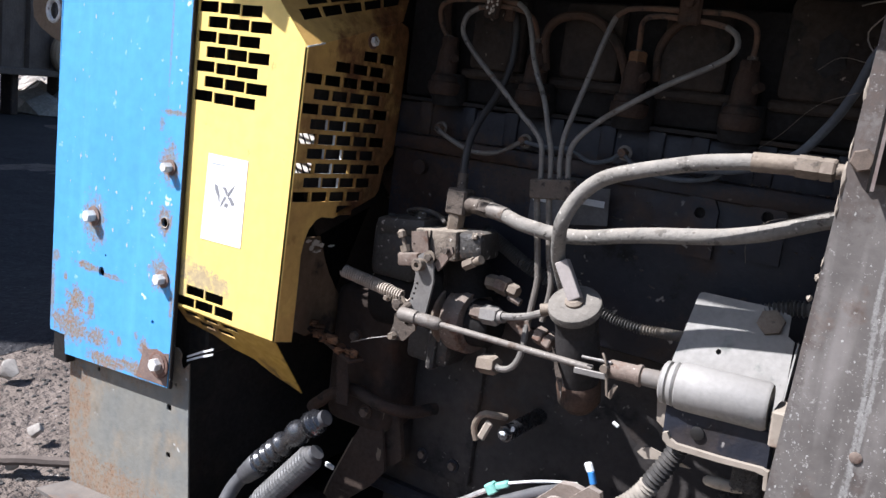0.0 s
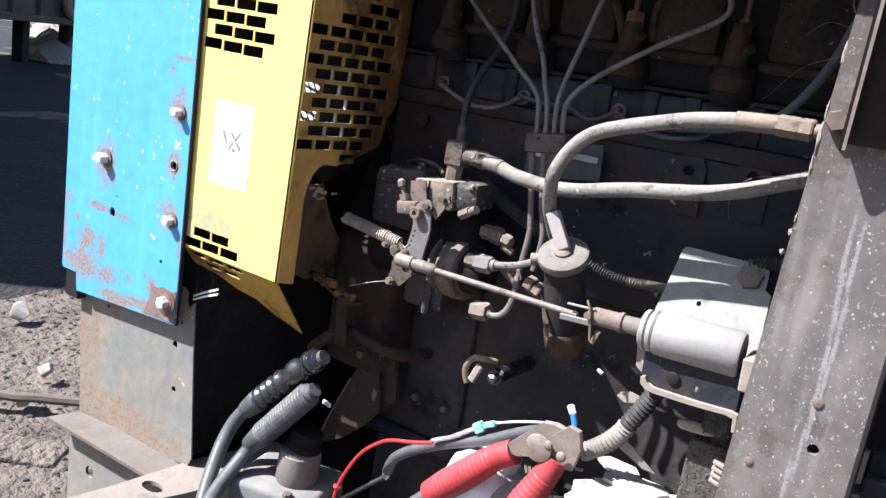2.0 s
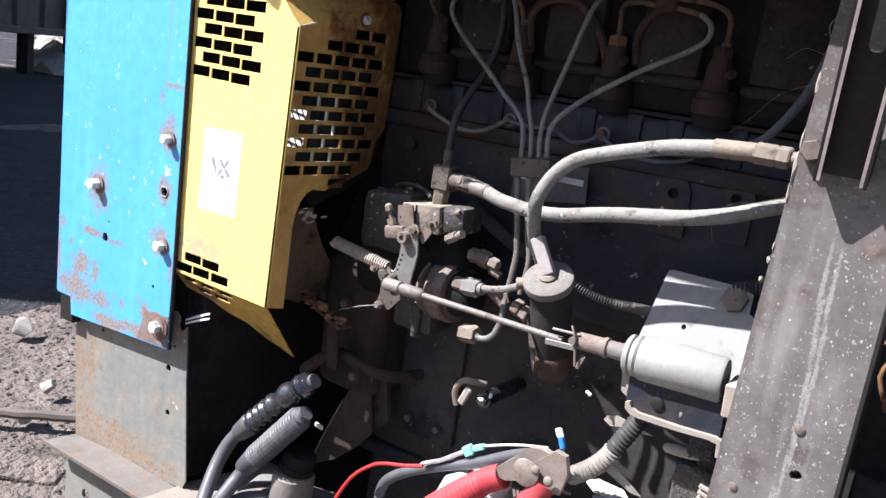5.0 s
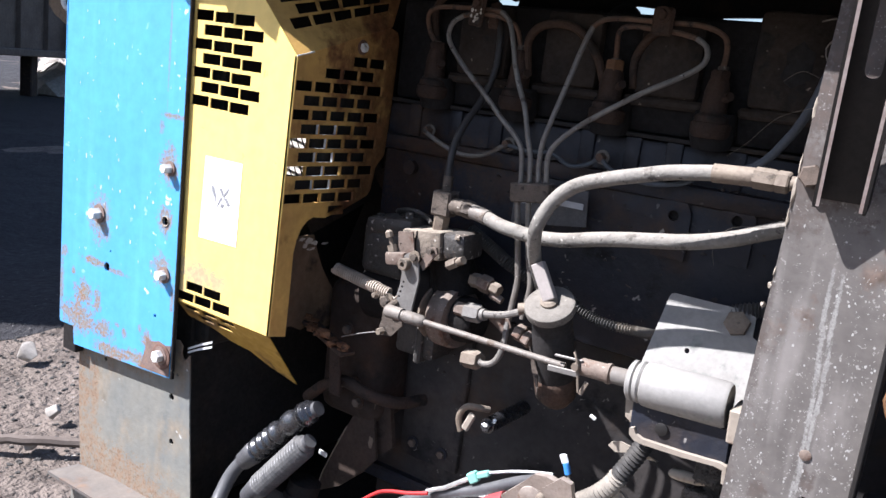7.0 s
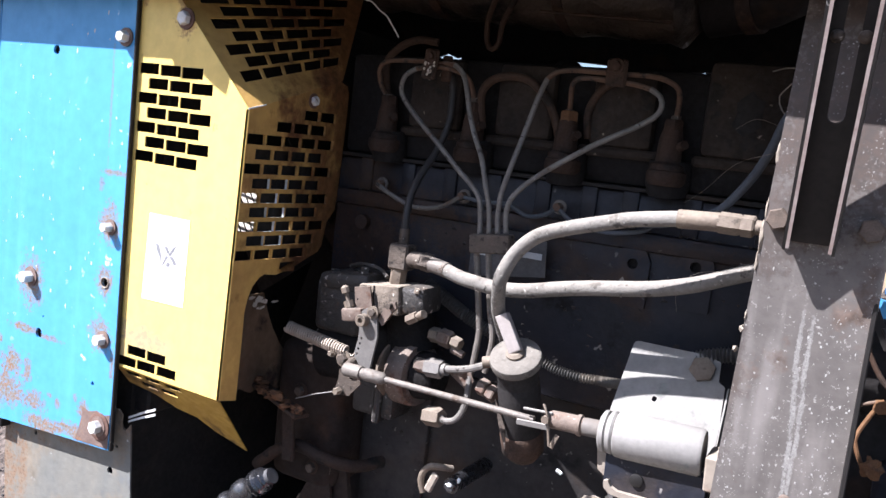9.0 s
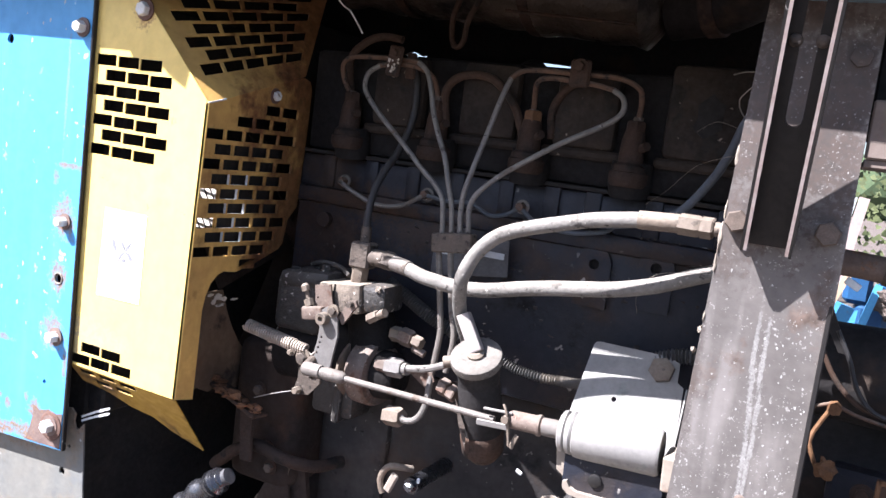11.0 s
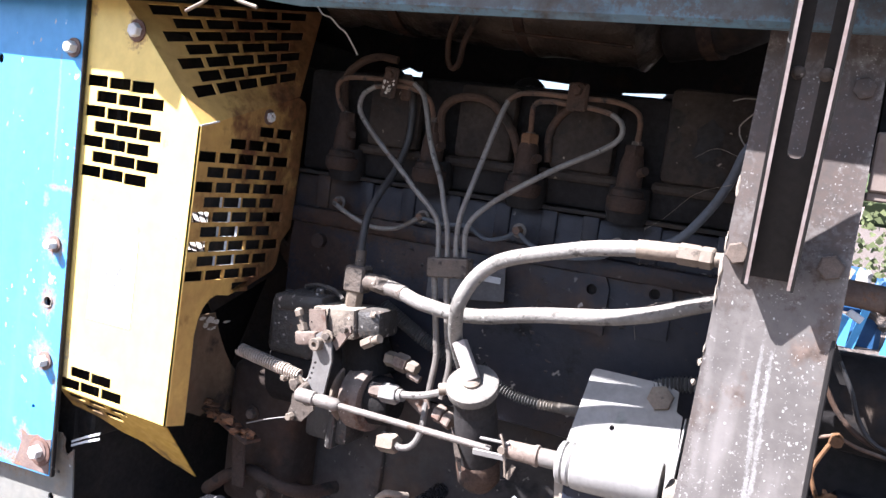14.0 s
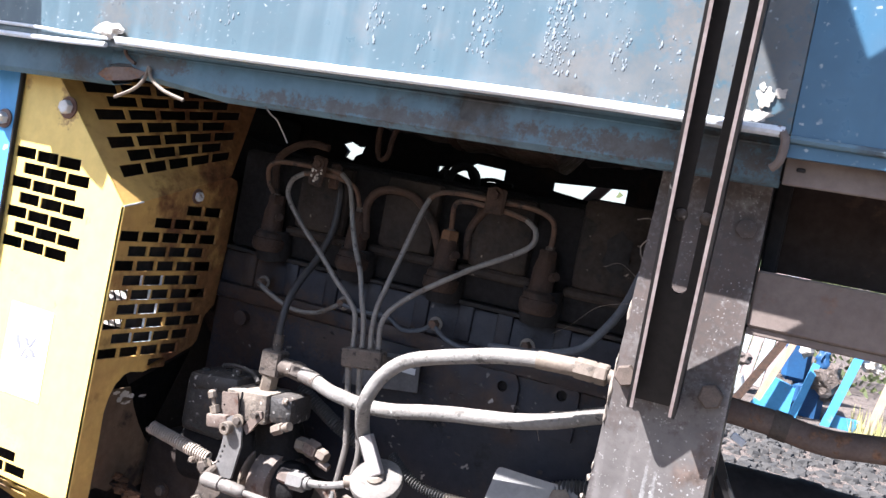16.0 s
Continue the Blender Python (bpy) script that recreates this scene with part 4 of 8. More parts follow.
# ---- yellow fan guard ----
def build_guard():
    gy = 0.843
    w = thing("fan_guard", (-0.88, gy, 1.03), "yellow sheet-metal fan guard with brick-pattern slots, grimy and shade-darkened inside", "guard")
    P, Q, sw, sh = 0.0430, 0.02145, 0.0395, 0.0158
    holes = []
    for r in range(7):
        x0 = -0.9895 if r % 2 == 0 else -0.9690
        for c in range(3):
            holes.append(slot(x0 + c * P, 1.5095 - r * Q - 0.0012 * c, sw + 0.0008 * c, sh))
    for x, z in ((-0.977, 1.0810), (-0.935, 1.0800), (-0.9965, 1.0615), (-0.9555, 1.0620), (-0.9125, 1.0620)):
        holes.append(slot(x, z, sw - 0.0005, 0.0152))
    outline = [(-1.0, 1.0435), (-0.9, 1.0405), (-0.786, 1.0385), (-0.773, 1.457), (-0.904, 1.592), (-0.933, 1.620), (-1.0, 1.64)]
    part("front_plate", sheet(B(), (0, gy, 0), (1, 0, 0), (0, 0, 1), outline, holes, -0.002), M_yellow, w)
    # side plate: rows of slots along y
    holes = []
    for r in range(12):
        y0 = 0.8465 if r % 2 == 0 else 0.8670
        for c in range(5):
            y = y0 + c * 0.0424
            if (r == 0 and c < 3) or (r == 1 and c < 1) or (r % 2 and c == 4) or (r == 10 and c == 4) or (r == 11 and c != 2):
                continue
            drop = 0.0035 * (r - 2) * (y - 0.8465) * 1.2
            zz = 1.4660 - r * 0.02075 - drop
            wd = 0.0388 if c < 4 else 0.0415
            holes.append([(y, zz), (y + wd, zz - 0.0004 * (r - 4) * 0.4), (y + wd, zz - 0.0150 - 0.0004 * (r - 4) * 0.4), (y, zz - 0.0145)])
    screen = []
    for loop in holes:
        if loop[0][1] < 1.39 and loop[0][0] > 0.88:
            screen.append([(loop[0][0] - 0.014, loop[0][1] + 0.021), (loop[1][0] - 0.0115, loop[1][1] + 0.021), (loop[2][0] - 0.0115, loop[2][1] + 0.0185), (loop[3][0] - 0.014, loop[3][1] + 0.0185)])
    arch = [(0.9455, 1.2150), (0.918, 1.2185), (0.906, 1.2150), (0.892, 1.2025), (0.884, 1.1850), (0.880, 1.165), (0.8815, 1.10), (0.882, 1.03)]
    outline = [(gy, 1.0385), (gy, 1.457), (1.0609, 1.5196), (1.080, 1.5150), (1.0868, 1.5022), (1.0886, 1.40), (1.0860, 1.312), (1.0650, 1.292), (1.0590, 1.254), (1.0496, 1.2440), (0.9932, 1.2260), *arch]
    bm = sheet(B(), (0, 0, 0), (0, 1, 0), (0, 0, 1), outline, holes, -0.0042)
    for q in bm.verts:
        q.co.x += -0.7735 - (1.457 - q.co.z) * 0.0300 - 0.04 * (q.co.y - gy)
    # Strips added behind the slots to stop sunlight passing through.
    mesh = B()
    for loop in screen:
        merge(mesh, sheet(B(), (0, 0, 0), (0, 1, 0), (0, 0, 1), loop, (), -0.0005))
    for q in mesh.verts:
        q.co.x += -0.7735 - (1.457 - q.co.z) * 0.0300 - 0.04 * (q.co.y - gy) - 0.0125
    tagged(part("sun_block_strips", mesh, M_dark, w, "thin dark strips added behind the slots to block sunlight"), kind="stuff")
    side = part("side_plate", bm, M_yellow_in, w, "shaded inner face, rusted, its yellow painted darker for the shade", False)
    side.data.materials.append(M_bright)
    for q in side.data.polygons:  # slot rims painted bright where sunlight catches them
        c = q.center + base_of(w)
        if abs(q.normal.x) < 0.3 and 0.905 < c.y < 0.962 and 1.25 < c.z < 1.362:
            q.material_index = 1
    bolt_on(w, (-0.7785, 0.990, 1.483), (1, 0, 0), 0.0075, 0.006, wmat=M_washer)
    # slanted top plate
    A, Bv = Vector((-0.773, gy, 1.457)), Vector((-0.930, gy, 1.617))
    D, C = Vector((-0.7785, 1.062, 1.5225)), Vector((-0.815, 1.15, 1.668))
    holes = []
    for r in range(7):
        for c in range(6):
            a, b = 0.044 + r * 0.0245, 0.024 + (0.023 if r % 2 else 0) + c * 0.0472
            if b + 0.042 < 0.272 and a < 0.193:
                holes.append([(a, b), (a + 0.0200, b), (a + 0.0200, b + 0.0410), (a, b + 0.0410)])
    bm = sheet(B(), (0, 0, 0), (1, 0, 0), (0, 1, 0), [(0, 0), (0.216, 0), (0.216, 0.28), (0, 0.28)], holes, 0.002)
    for q in bm.verts:
        a, b, h = q.co.x / 0.216, q.co.y / 0.28, q.co.z
        q.co = A * (1 - a) * (1 - b) + Bv * a * (1 - b) + C * a * b + D * (1 - a) * b + Vector((-0.6, 0, -0.6)) * (h + 0.0006) + Vector((0, 0.0022 * (1 - b), 0))
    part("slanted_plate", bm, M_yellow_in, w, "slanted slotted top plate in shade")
    part("bright_corner", tube(B(), [A + Vector((0.0005, -0.001, 0.001)), A + Vector((0.0003, 0.016, 0.005)), A + Vector((0, 0.034, 0.0095))], 0.0012, 6), M_bright, w)
    # bottom flap
    F1, F2, T = Vector((-1.0, gy, 1.0435)), Vector((-0.786, gy, 1.0385)), Vector((-0.803, 0.935, 0.931))
    u = (F2 - F1).normalized()
    v = (T - F1) - u * (T - F1).dot(u)
    v.normalize()
    holes = [slot(0.012 + 0.043 * c, 0.0195, 0.034, 0.0135) for c in range(3)] + [slot(0.034 + 0.043 * c, 0.040, 0.034, 0.0135) for c in range(2)]
    tu, tv = (T - F1).dot(u), (T - F1).dot(v)
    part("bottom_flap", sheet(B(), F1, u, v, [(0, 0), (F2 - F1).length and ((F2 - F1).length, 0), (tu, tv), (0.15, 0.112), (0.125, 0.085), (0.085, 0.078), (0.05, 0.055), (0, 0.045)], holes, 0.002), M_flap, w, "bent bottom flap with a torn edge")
    bolt_on(w, (-0.901, gy - 0.0005, 1.575), (0, -1, 0), 0.010, 0.009, wmat=M_washer)
    st = part("sticker", sheet(B(), (0, gy - 0.0007, 0), (1, 0, 0), (0, 0, 1), [(-0.948, 1.290), (-0.866, 1.2895), (-0.868, 1.160), (-0.9535, 1.159)], (), -0.0005), M_sticker, w, "white rectangular sticker with a small grey emblem")
    for loop in ([(-0.931, 1.247), (-0.924, 1.245), (-0.919, 1.232), (-0.918, 1.218), (-0.922, 1.228), (-0.928, 1.236)], [(-0.915, 1.244), (-0.910, 1.240), (-0.905, 1.233), (-0.902, 1.238), (-0.907, 1.245)], [(-0.904, 1.233), (-0.897, 1.243), (-0.889, 1.250), (-0.894, 1.240), (-0.901, 1.231)],
                 [(-0.903, 1.230), (-0.895, 1.232), (-0.886, 1.222), (-0.892, 1.219), (-0.897, 1.226)], [(-0.908, 1.232), (-0.904, 1.230), (-0.911, 1.220), (-0.916, 1.214), (-0.914, 1.222)], [(-0.906, 1.222), (-0.899, 1.221), (-0.902, 1.215), (-0.908, 1.216)]):
        part("emblem_shape", sheet(B(), (0, gy - 0.0011, 0), (1, 0, 0), (0, 0, 1), loop, (), -0.0003), M_ink, st)
    part("text_bar", box(B(), (-0.940, gy - 0.0011, 1.2755), (-0.912, gy - 0.0008, 1.2775), 0), M_bar, st)


build_guard()


def build_radiator():
    w = thing("radiator", (-1.1, 1.2, 0.62), "near-black radiator core and shroud behind the guard", "radiator")
    part("core", box(B(), (-1.29, 0.90, 0.62), (-1.02, 1.60, 1.66), 0.005), M_core, w)
    part("shroud", box(B(), (-1.02, 0.90, 0.95), (-0.985, 1.60, 1.6), 0.004), M_dark, w)
    # pale fins just behind the slots, and the skirt of the shroud under them
    fu, fv, fo = Vector((0.95, 0.30, 0)).normalized(), Vector((0, 0.55, 0.83)).normalized(), Vector((-0.835, 0.935, 1.306))
    for k in range(9):
        q, low = -0.068 + 0.010 * k, 0.036 if k < 7 else 0.022
        part("fin", sheet(B(), fo, fu, fv, [(q - 0.030, 0.036), (q - 0.0225, 0.036), (q + low * 0.833 + 0.0075, -low), (q + low * 0.833, -low)], (), 0.0008), M_flaky, w, "pale dusty fin")
    arc = [(1.24 + 0.275 * math.cos(a), 1.26 + 0.275 * math.sin(a)) for a in [math.pi * (1.10 + 0.04 * i) for i in range(11)]]
    sk = part("shroud_skirt", sheet(B(), (-0.832, 0, 0), (0, 1, 0), (0, 0, 1), [(0.895, 1.035), (0.895, 1.175), *arc, (1.16, 0.985), (1.13, 0.99), (1.10, 1.0), (1.075, 0.992), (1.05, 1.008), (1.02, 1.004), (0.99, 1.018), (0.965, 1.012), (0.94, 1.024), (0.92, 1.022)], (), -0.003), M_skirt, w, "grimy tan skirt of the fan shroud")
    # Pale flecks stand in for sunlight falling through the slots.
    for k, (y, z, ry, rz) in enumerate(((0.949, 1.170, 0.007, 0.003), (0.966, 1.166, 0.009, 0.005), (0.957, 1.158, 0.006, 0.004), (0.978, 1.161, 0.008, 0.003), (0.971, 1.152, 0.010, 0.003), (1.005, 1.158, 0.007, 0.002))):
        part("sun_fleck", sheet(B(), (-0.8300, 0, 0), (0, 1, 0), (0, 0, 1), blotch(y, z, ry, rz, k + 5, 12), (), -0.0006), M_flaky, sk, "pale fleck painted for a spot of sunlight")
    f = thing("engine_fan", (-0.89, 1.24, 1.26), "dark grimy metal fan with six blades behind the guard", "fan")
    part("hub", cyl(B(), (-0.93, 1.24, 1.26), (-0.82, 1.24, 1.26), 0.045, n=20, bev=0.006), M_brown, f)
    for k in range(6):
        a = k * math.pi / 3 + 0.2
        bm = sheet(B(), (-0.885, 1.24, 1.26), (0, math.cos(a), math.sin(a)), Vector((0.5, -math.sin(a), math.cos(a))).normalized(), [(0.04, -0.03), (0.24, -0.05), (0.25, 0.05), (0.04, 0.03)], (), 0.002)
        part("blade", bm, M_head, f)


build_radiator()


# ---- support post, channel and beam ----
def post_y(z):
    return 0.852 + max(0.0, 1.40 - z) * 0.10


def build_post():
    w = thing("support_post", (-0.04, 0.88, 0.60), "weathered dark steel post with pale specks, scratches and bolt holes", "post")
    lean = math.atan(0.10)
    o = Vector((0, post_y(0.6), 0.6))
    v = Vector((0, -math.sin(lean), math.cos(lean)))
    L = 0.8 / math.cos(lean)
    part("foot", box(B(), (-0.16, post_y(0.6) - 0.004, -0.04), (0.03, post_y(0.6) + 0.07, 0.602), 0.003), M_post, w)
    hs = [ring_loop(-0.029, (1.058 - 0.6) / math.cos(lean), 0.0065), ring_loop(-0.089, (1.018 - 0.6) / math.cos(lean), 0.004, 8), ring_loop(-0.036, (1.112 - 0.6) / math.cos(lean), 0.0045, 8)]
    part("web", sheet(B(), o, (1, 0, 0), v, [(-0.131, 0), (-0.0965, L), (0.0175, L), (0.0175, 0)], hs, -0.006), M_post, w)
    part("web_top", sheet(B(), (0, post_y(1.4), 1.4), (1, 0, 0), (0, 0, 1), [(-0.0965, 0), (-0.088, 0.23), (0.0165, 0.23), (0.0175, 0)], (), -0.006), M_post, w)
    part("flange", box(B(), (0.0125, 0.8585, 1.02), (0.0175, 0.925, 1.63), 0.001), M_channel, w)
    for z, h, k in ((1.362, 0.012, 0.0017), (1.385, 0.016, 0.0022), (1.412, 0.009, 0.0014), (1.468, 0.011, 0.0016), (1.30, 0.006, 0.0012)):
        part("paint_chip", lump(B(), (-0.131 + 0.0345 * (z - 0.6) / 0.8 if z < 1.4 else -0.0965 + 0.037 * (z - 1.4), post_y(z) + 0.001, z), (k, 0.002, h), int(z * 100), 0.7, 2), M_rail, w, "pale peeling paint on the edge")
    def on_post(x, z):
        return Vector((x, post_y(z) - 0.00022, z))
    bm, rng = B(), random.Random(17)
    for cx, cz, sx, sz, n in ((-0.0176, 1.295, 0.012, 0.02, 26), (-0.0045, 1.20, 0.010, 0.05, 60), (-0.102, 1.12, 0.010, 0.03, 50), (-0.118, 1.268, 0.008, 0.006, 16), (-0.055, 1.06, 0.05, 0.07, 70), (-0.020, 1.10, 0.02, 0.07, 60), (-0.08, 1.0, 0.04, 0.06, 50), (-0.05, 1.18, 0.04, 0.08, 40), (-0.03, 1.37, 0.04, 0.03, 12)):
        for _ in range(n):
            x, z = rng.gauss(cx, sx), rng.gauss(cz, sz)
            left = -0.131 + 0.0345 * (z - 0.6) / 0.8
            if left + 0.003 < x < 0.0165 and 0.62 < z < 1.39:
                r = 0.0004 + 0.0009 * rng.random() ** 3
                q = on_post(x, z)
                fleck(bm, (q.x, q.y - 0.0001 * rng.random(), q.z), r, r * rng.uniform(0.8, 2.2), 0.1, 7, rng)
    for x, z, r in ((-0.036, 1.112, 0.0062), (-0.089, 1.018, 0.0052)):
        part("hole_plug", lathe(B(), on_post(x, z) + Vector((0, 0.001, 0)), on_post(x, z) - Vector((0, 0.0015, 0)), [(0, r), (0.7, r), (1, r * 0.75)], 16), M_flange, w, "dull round plug")
    tagged(part("paint_spatter", bm, M_scuff, w, "pale paint spatter", False), kind="stuff")
    bolt_on(w, (-0.0835, 0.852, 1.404), (0, -1, 0), 0.0115, 0.010, washer=False, material=M_bolt_d)
    bolt_on(w, (0.0005, 0.852, 1.404), (0, -1, 0), 0.0125, 0.008, washer=False, material=M_bolt_d)
    bolt_on(w, (0.001, 0.852, 1.572), (0, -1, 0), 0.010, 0.004, washer=False, material=M_post)


build_post()


def build_channel():
    w = thing("slotted_channel", (-0.052, 0.845, 1.375), "black slotted steel channel with bright worn edges, bolted to the post", "channel")
    s = 0.365
    v = Vector((0.045, -s, 1)).normalized()
    o = Vector((-0.0507, 0.8480, 1.384))
    L, hw, dep = 0.64, 0.0205, 0.0235
    slot_o = [(-0.0074, L - 0.02), (-0.0074, 0.130), (-0.0066, 0.1255), (-0.004, 0.1225), (0, 0.1215), (0.004, 0.1225), (0.0066, 0.1255), (0.0074, 0.130), (0.0074, L - 0.02)]
    part("web", sheet(B(), o, (1, 0, 0), v, [(-hw, 0), (-hw, L), (hw, L), (hw, 0)], [slot_o], -0.004), M_channel, w)
    n = Vector((0, -1, -s)).normalized()
    for sd in (-1, 1):
        x = sd * hw
        part("flange", sheet(B(), o + Vector((x, 0, 0)), n, v, [(0, 0.001), (0, L), (dep, L), (dep, 0.002), (dep - 0.003, -0.001)], (), -0.0030 * sd), M_channel, w)
        part("worn_edge", sheet(B(), o + Vector((x, 0, 0)) + n * dep, (1, 0, 0), v, [(min(0, -sd * 0.0031), 0.002), (min(0, -sd * 0.0031), L), (max(0, -sd * 0.0031), L), (max(0, -sd * 0.0031), 0.002)], (), -0.0006), M_edge, w, "bright bare steel edge")
    for sd in (-1, 1):
        c = o + v * 0.2003 + Vector((sd * 0.0112, -0.001, 0))
        part("rivet_head", lathe(B(), c, c + n * 0.006, [(0, 0.0062), (0.3, 0.006), (0.6, 0.004), (0.75, 0.002)], 14), M_fit_d, w)


build_channel()


def build_shade_bar():
    """Slanted flat bar, added out of view above the bonnet to shade its end."""
    w = thing("bonnet_shade_bar", (-0.024, 0.629, 1.985), "dark flat bar added above the bonnet to shade its end", "stay")
    up = Vector((-0.275, -0.25, 0.42))
    d = Vector((0.0356, 0, -0.071))
    a, b = Vector((0.0180, 0.769, 1.7545)) - d * 3, Vector((0.0531, 0.769, 1.6805)) + d * 0.7
    across = Vector((0.894, 0, 0.447)) * 0.0365
    bm = B()
    vs = [bm.verts.new(p + up + sg * across + Vector((0, q, 0))) for p in (a, b) for sg, q in ((-1, 0), (1, 0), (1, 0.005), (-1, 0.005))]
    for f in ((0, 1, 2, 3), (7, 6, 5, 4), (0, 4, 5, 1), (1, 5, 6, 2), (2, 6, 7, 3), (3, 7, 4, 0)):
        bm.faces.new([vs[i] for i in f])
    part("bar", bm, M_channel, w)
    part("arm", cyl(B(), (-0.024, 0.629, 1.98), b + up + Vector((0, 0.003, 0.01)), 0.006, n=10), M_channel, w)


build_shade_bar()


def build_shade_plate():
    """Plate added out of view off the bonnet's side to cast shade on the guard."""
    w = thing("guard_shade_plate", (-1.06, 0.77, 1.75), "dark plate added off the bonnet side to shade the guard", "latch")
    k = 0.150
    back = Vector((-1.1 * k, -k, 1.68 * k))
    shade = [(-0.926, 1.545), (-0.920, 1.509), (-0.905, 1.488), (-0.876, 1.491), (-0.861, 1.498), (-0.840, 1.484), (-0.816, 1.473), (-0.811, 1.496), (-0.805, 1.53), (-0.82, 1.60), (-0.90, 1.61)]
    part("plate", sheet(B(), Vector((0, 0.843, 0)) + back, (1, 0, 0), (0, 0, 1), shade, (), -0.003), M_channel, w)
    part("arm", box(B(), (-1.045, 0.693, 1.83), (-1.025, 0.770, 1.845), 0.002), M_channel, w)


build_shade_plate()


def build_beam():
    w = thing("cross_beam", (0.5, 0.9, 1.48), "brown steel cross beam with a triangle of sunlight", "beam")
    part("web", box(B(), (0.0185, 0.8560, 1.479), (1.5, 0.866, 1.535), 0.002), M_beam, w)
    part("flange", box(B(), (0.0185, 0.860, 1.471), (1.5, 0.93, 1.479), 0.001), M_beam, w)
    t = thing("recessed_sheet", (0.6, 0.96, 1.5), "dark brown recessed sheet above the beam", "sheet metal")
    part("sheet", box(B(), (0.03, 0.955, 1.535), (1.5, 0.962, 1.70), 0.001), M_inner, t)
    part("stile", box(B(), (0.0185, 0.90, 1.50), (0.034, 0.955, 1.66), 0.002), M_dark, t)
    p = thing("cross_pipe", (0.1, 1.0, 1.365), "dark brown steel pipe running behind the post", "pipe")
    part("tube", tube(B(), [(-0.05, 1.0, 1.372), (0.015, 1.0, 1.370), (0.059, 1.0, 1.368), (0.095, 1.0, 1.363), (0.13, 1.0, 1.362), (0.177, 1.0, 1.369), (0.3, 1.01, 1.375), (0.6, 1.02, 1.37), (1.2, 1.0, 1.35)], 0.0150, 14, 0.02), M_torn, p)
    part("collar", cyl(B(), (0.062, 1.0, 1.3675), (0.080, 1.0, 1.3655), 0.0165, n=16), M_fit_d, p)
    part("clip", box(B(), (0.024, 0.93, 1.349), (0.040, 0.934, 1.357), 0.001, (0, 28, 0)), M_bright, p)


build_beam()


# ---- bonnet ----
def build_bonnet():
    w = thing("blue_bonnet", (-0.5, 0.80, 1.62), "faded blue sheet-metal bonnet with a rolled bright lower edge", "bonnet")
    part("side_sheet", box(B(), (-1.4383, 0.7692, 1.6552), (0.0243, 0.7730, 2.055), 0.001), M_bonnet, w)
    # Tubes are painted bright where the rolled edge catches the sun.
    part("rolled_edge", tube(B(), [(-0.7519, 0.7650, 1.6629), (-0.4783, 0.7650, 1.6614), (-0.1903, 0.7645, 1.6610), (0.0190, 0.7645, 1.6562)], 0.0050, 10, 0.05), M_bright, w, "rolled edge, painted bright for the sunlight it catches")
    part("rolled_edge", tube(B(), [(-1.4383, 0.7650, 1.656), (-1.1503, 0.7650, 1.655), (-0.957, 0.7650, 1.6545), (-0.853, 0.765, 1.6545), (-0.770, 0.7650, 1.656)], 0.0034, 10, 0.05), M_bright, w, "rolled edge, painted bright for the sunlight it catches")
    part("rolled_edge", tube(B(), [(-1.4383, 0.7645, 1.669), (-1.1503, 0.7645, 1.668), (-0.912, 0.7645, 1.6675), (-0.855, 0.7645, 1.6655), (-0.765, 0.7645, 1.664)], 0.0024, 8, 0.05), M_bright, w, "rolled edge, painted bright for the sunlight it catches")
    bm = B()
    prof = [(0.772, 1.662), (0.7945, 1.656), (0.7935, 1.650), (0.7925, 1.632), (0.7930, 1.618), (0.800, 1.613), (0.828, 1.621)]
    for xs in ([-0.783, -0.7, -0.6, -0.45, -0.3, -0.2, -0.1, 0.0225],):
        rows = [[bm.verts.new((x, y + 0.0012 * noise.noise(Vector((x * 6, z * 30, 0))), z + (0.016 * max(0.0, (-0.6 - x)) / 0.17 if z < 1.64 else 0))) for y, z in prof] for x in xs]
        for i in range(len(rows) - 1):
            for j in range(len(prof) - 1):
                bm.faces.new((rows[i][j], rows[i + 1][j], rows[i + 1][j + 1], rows[i][j + 1]))
    ob = part("lip", bm, M_lip, w, "shaded folded lip")
    bm = B()
    rows = [[bm.verts.new((x, y, z - (0.02 * (-0.8 - x) / 1.4 if z < 1.64 else 0))) for y, z in prof] for x in (-1.5, -1.3, -1.1, -0.95, -0.782)]
    for i in range(4):
        for j in range(len(prof) - 1):
            bm.faces.new((rows[i][j], rows[i + 1][j], rows[i + 1][j + 1], rows[i][j + 1]))
    part("lip", bm, M_lip, w, "shaded folded lip")
    for ob in w.children:
        if ob.name.startswith("lip"):
            md = ob.modifiers.new("thickness", "SOLIDIFY")
            md.thickness = 0.002
    part("bead", tube(B(), [(-0.77, 0.7925, 1.654), (-0.3, 0.7915, 1.6525), (0.017, 0.7915, 1.648)], 0.0013, 6, 0.05), M_lip, w)
    part("roof", box(B(), (-1.5, 0.76, 2.055), (1.6, 1.64, 2.061), 0.001), M_bonnet, w)
    part("seam_joint", lump(B(), (-0.766, 0.764, 1.6735), (0.021, 0.005, 0.0085), 2, 0.7, 3), M_flaky, w, "lump of pale sealant")
    part("torn_end", sheet(B(), (0, 0.7880, 0), (1, 0, 0), (0, 0, 1), [(-0.800, 1.622), (-0.790, 1.630), (-0.778, 1.6335), (-0.746, 1.636), (-0.722, 1.632), (-0.730, 1.6245), (-0.745, 1.620), (-0.784, 1.615)], (), -0.0015), M_torn, w, "brown torn end of the lip")
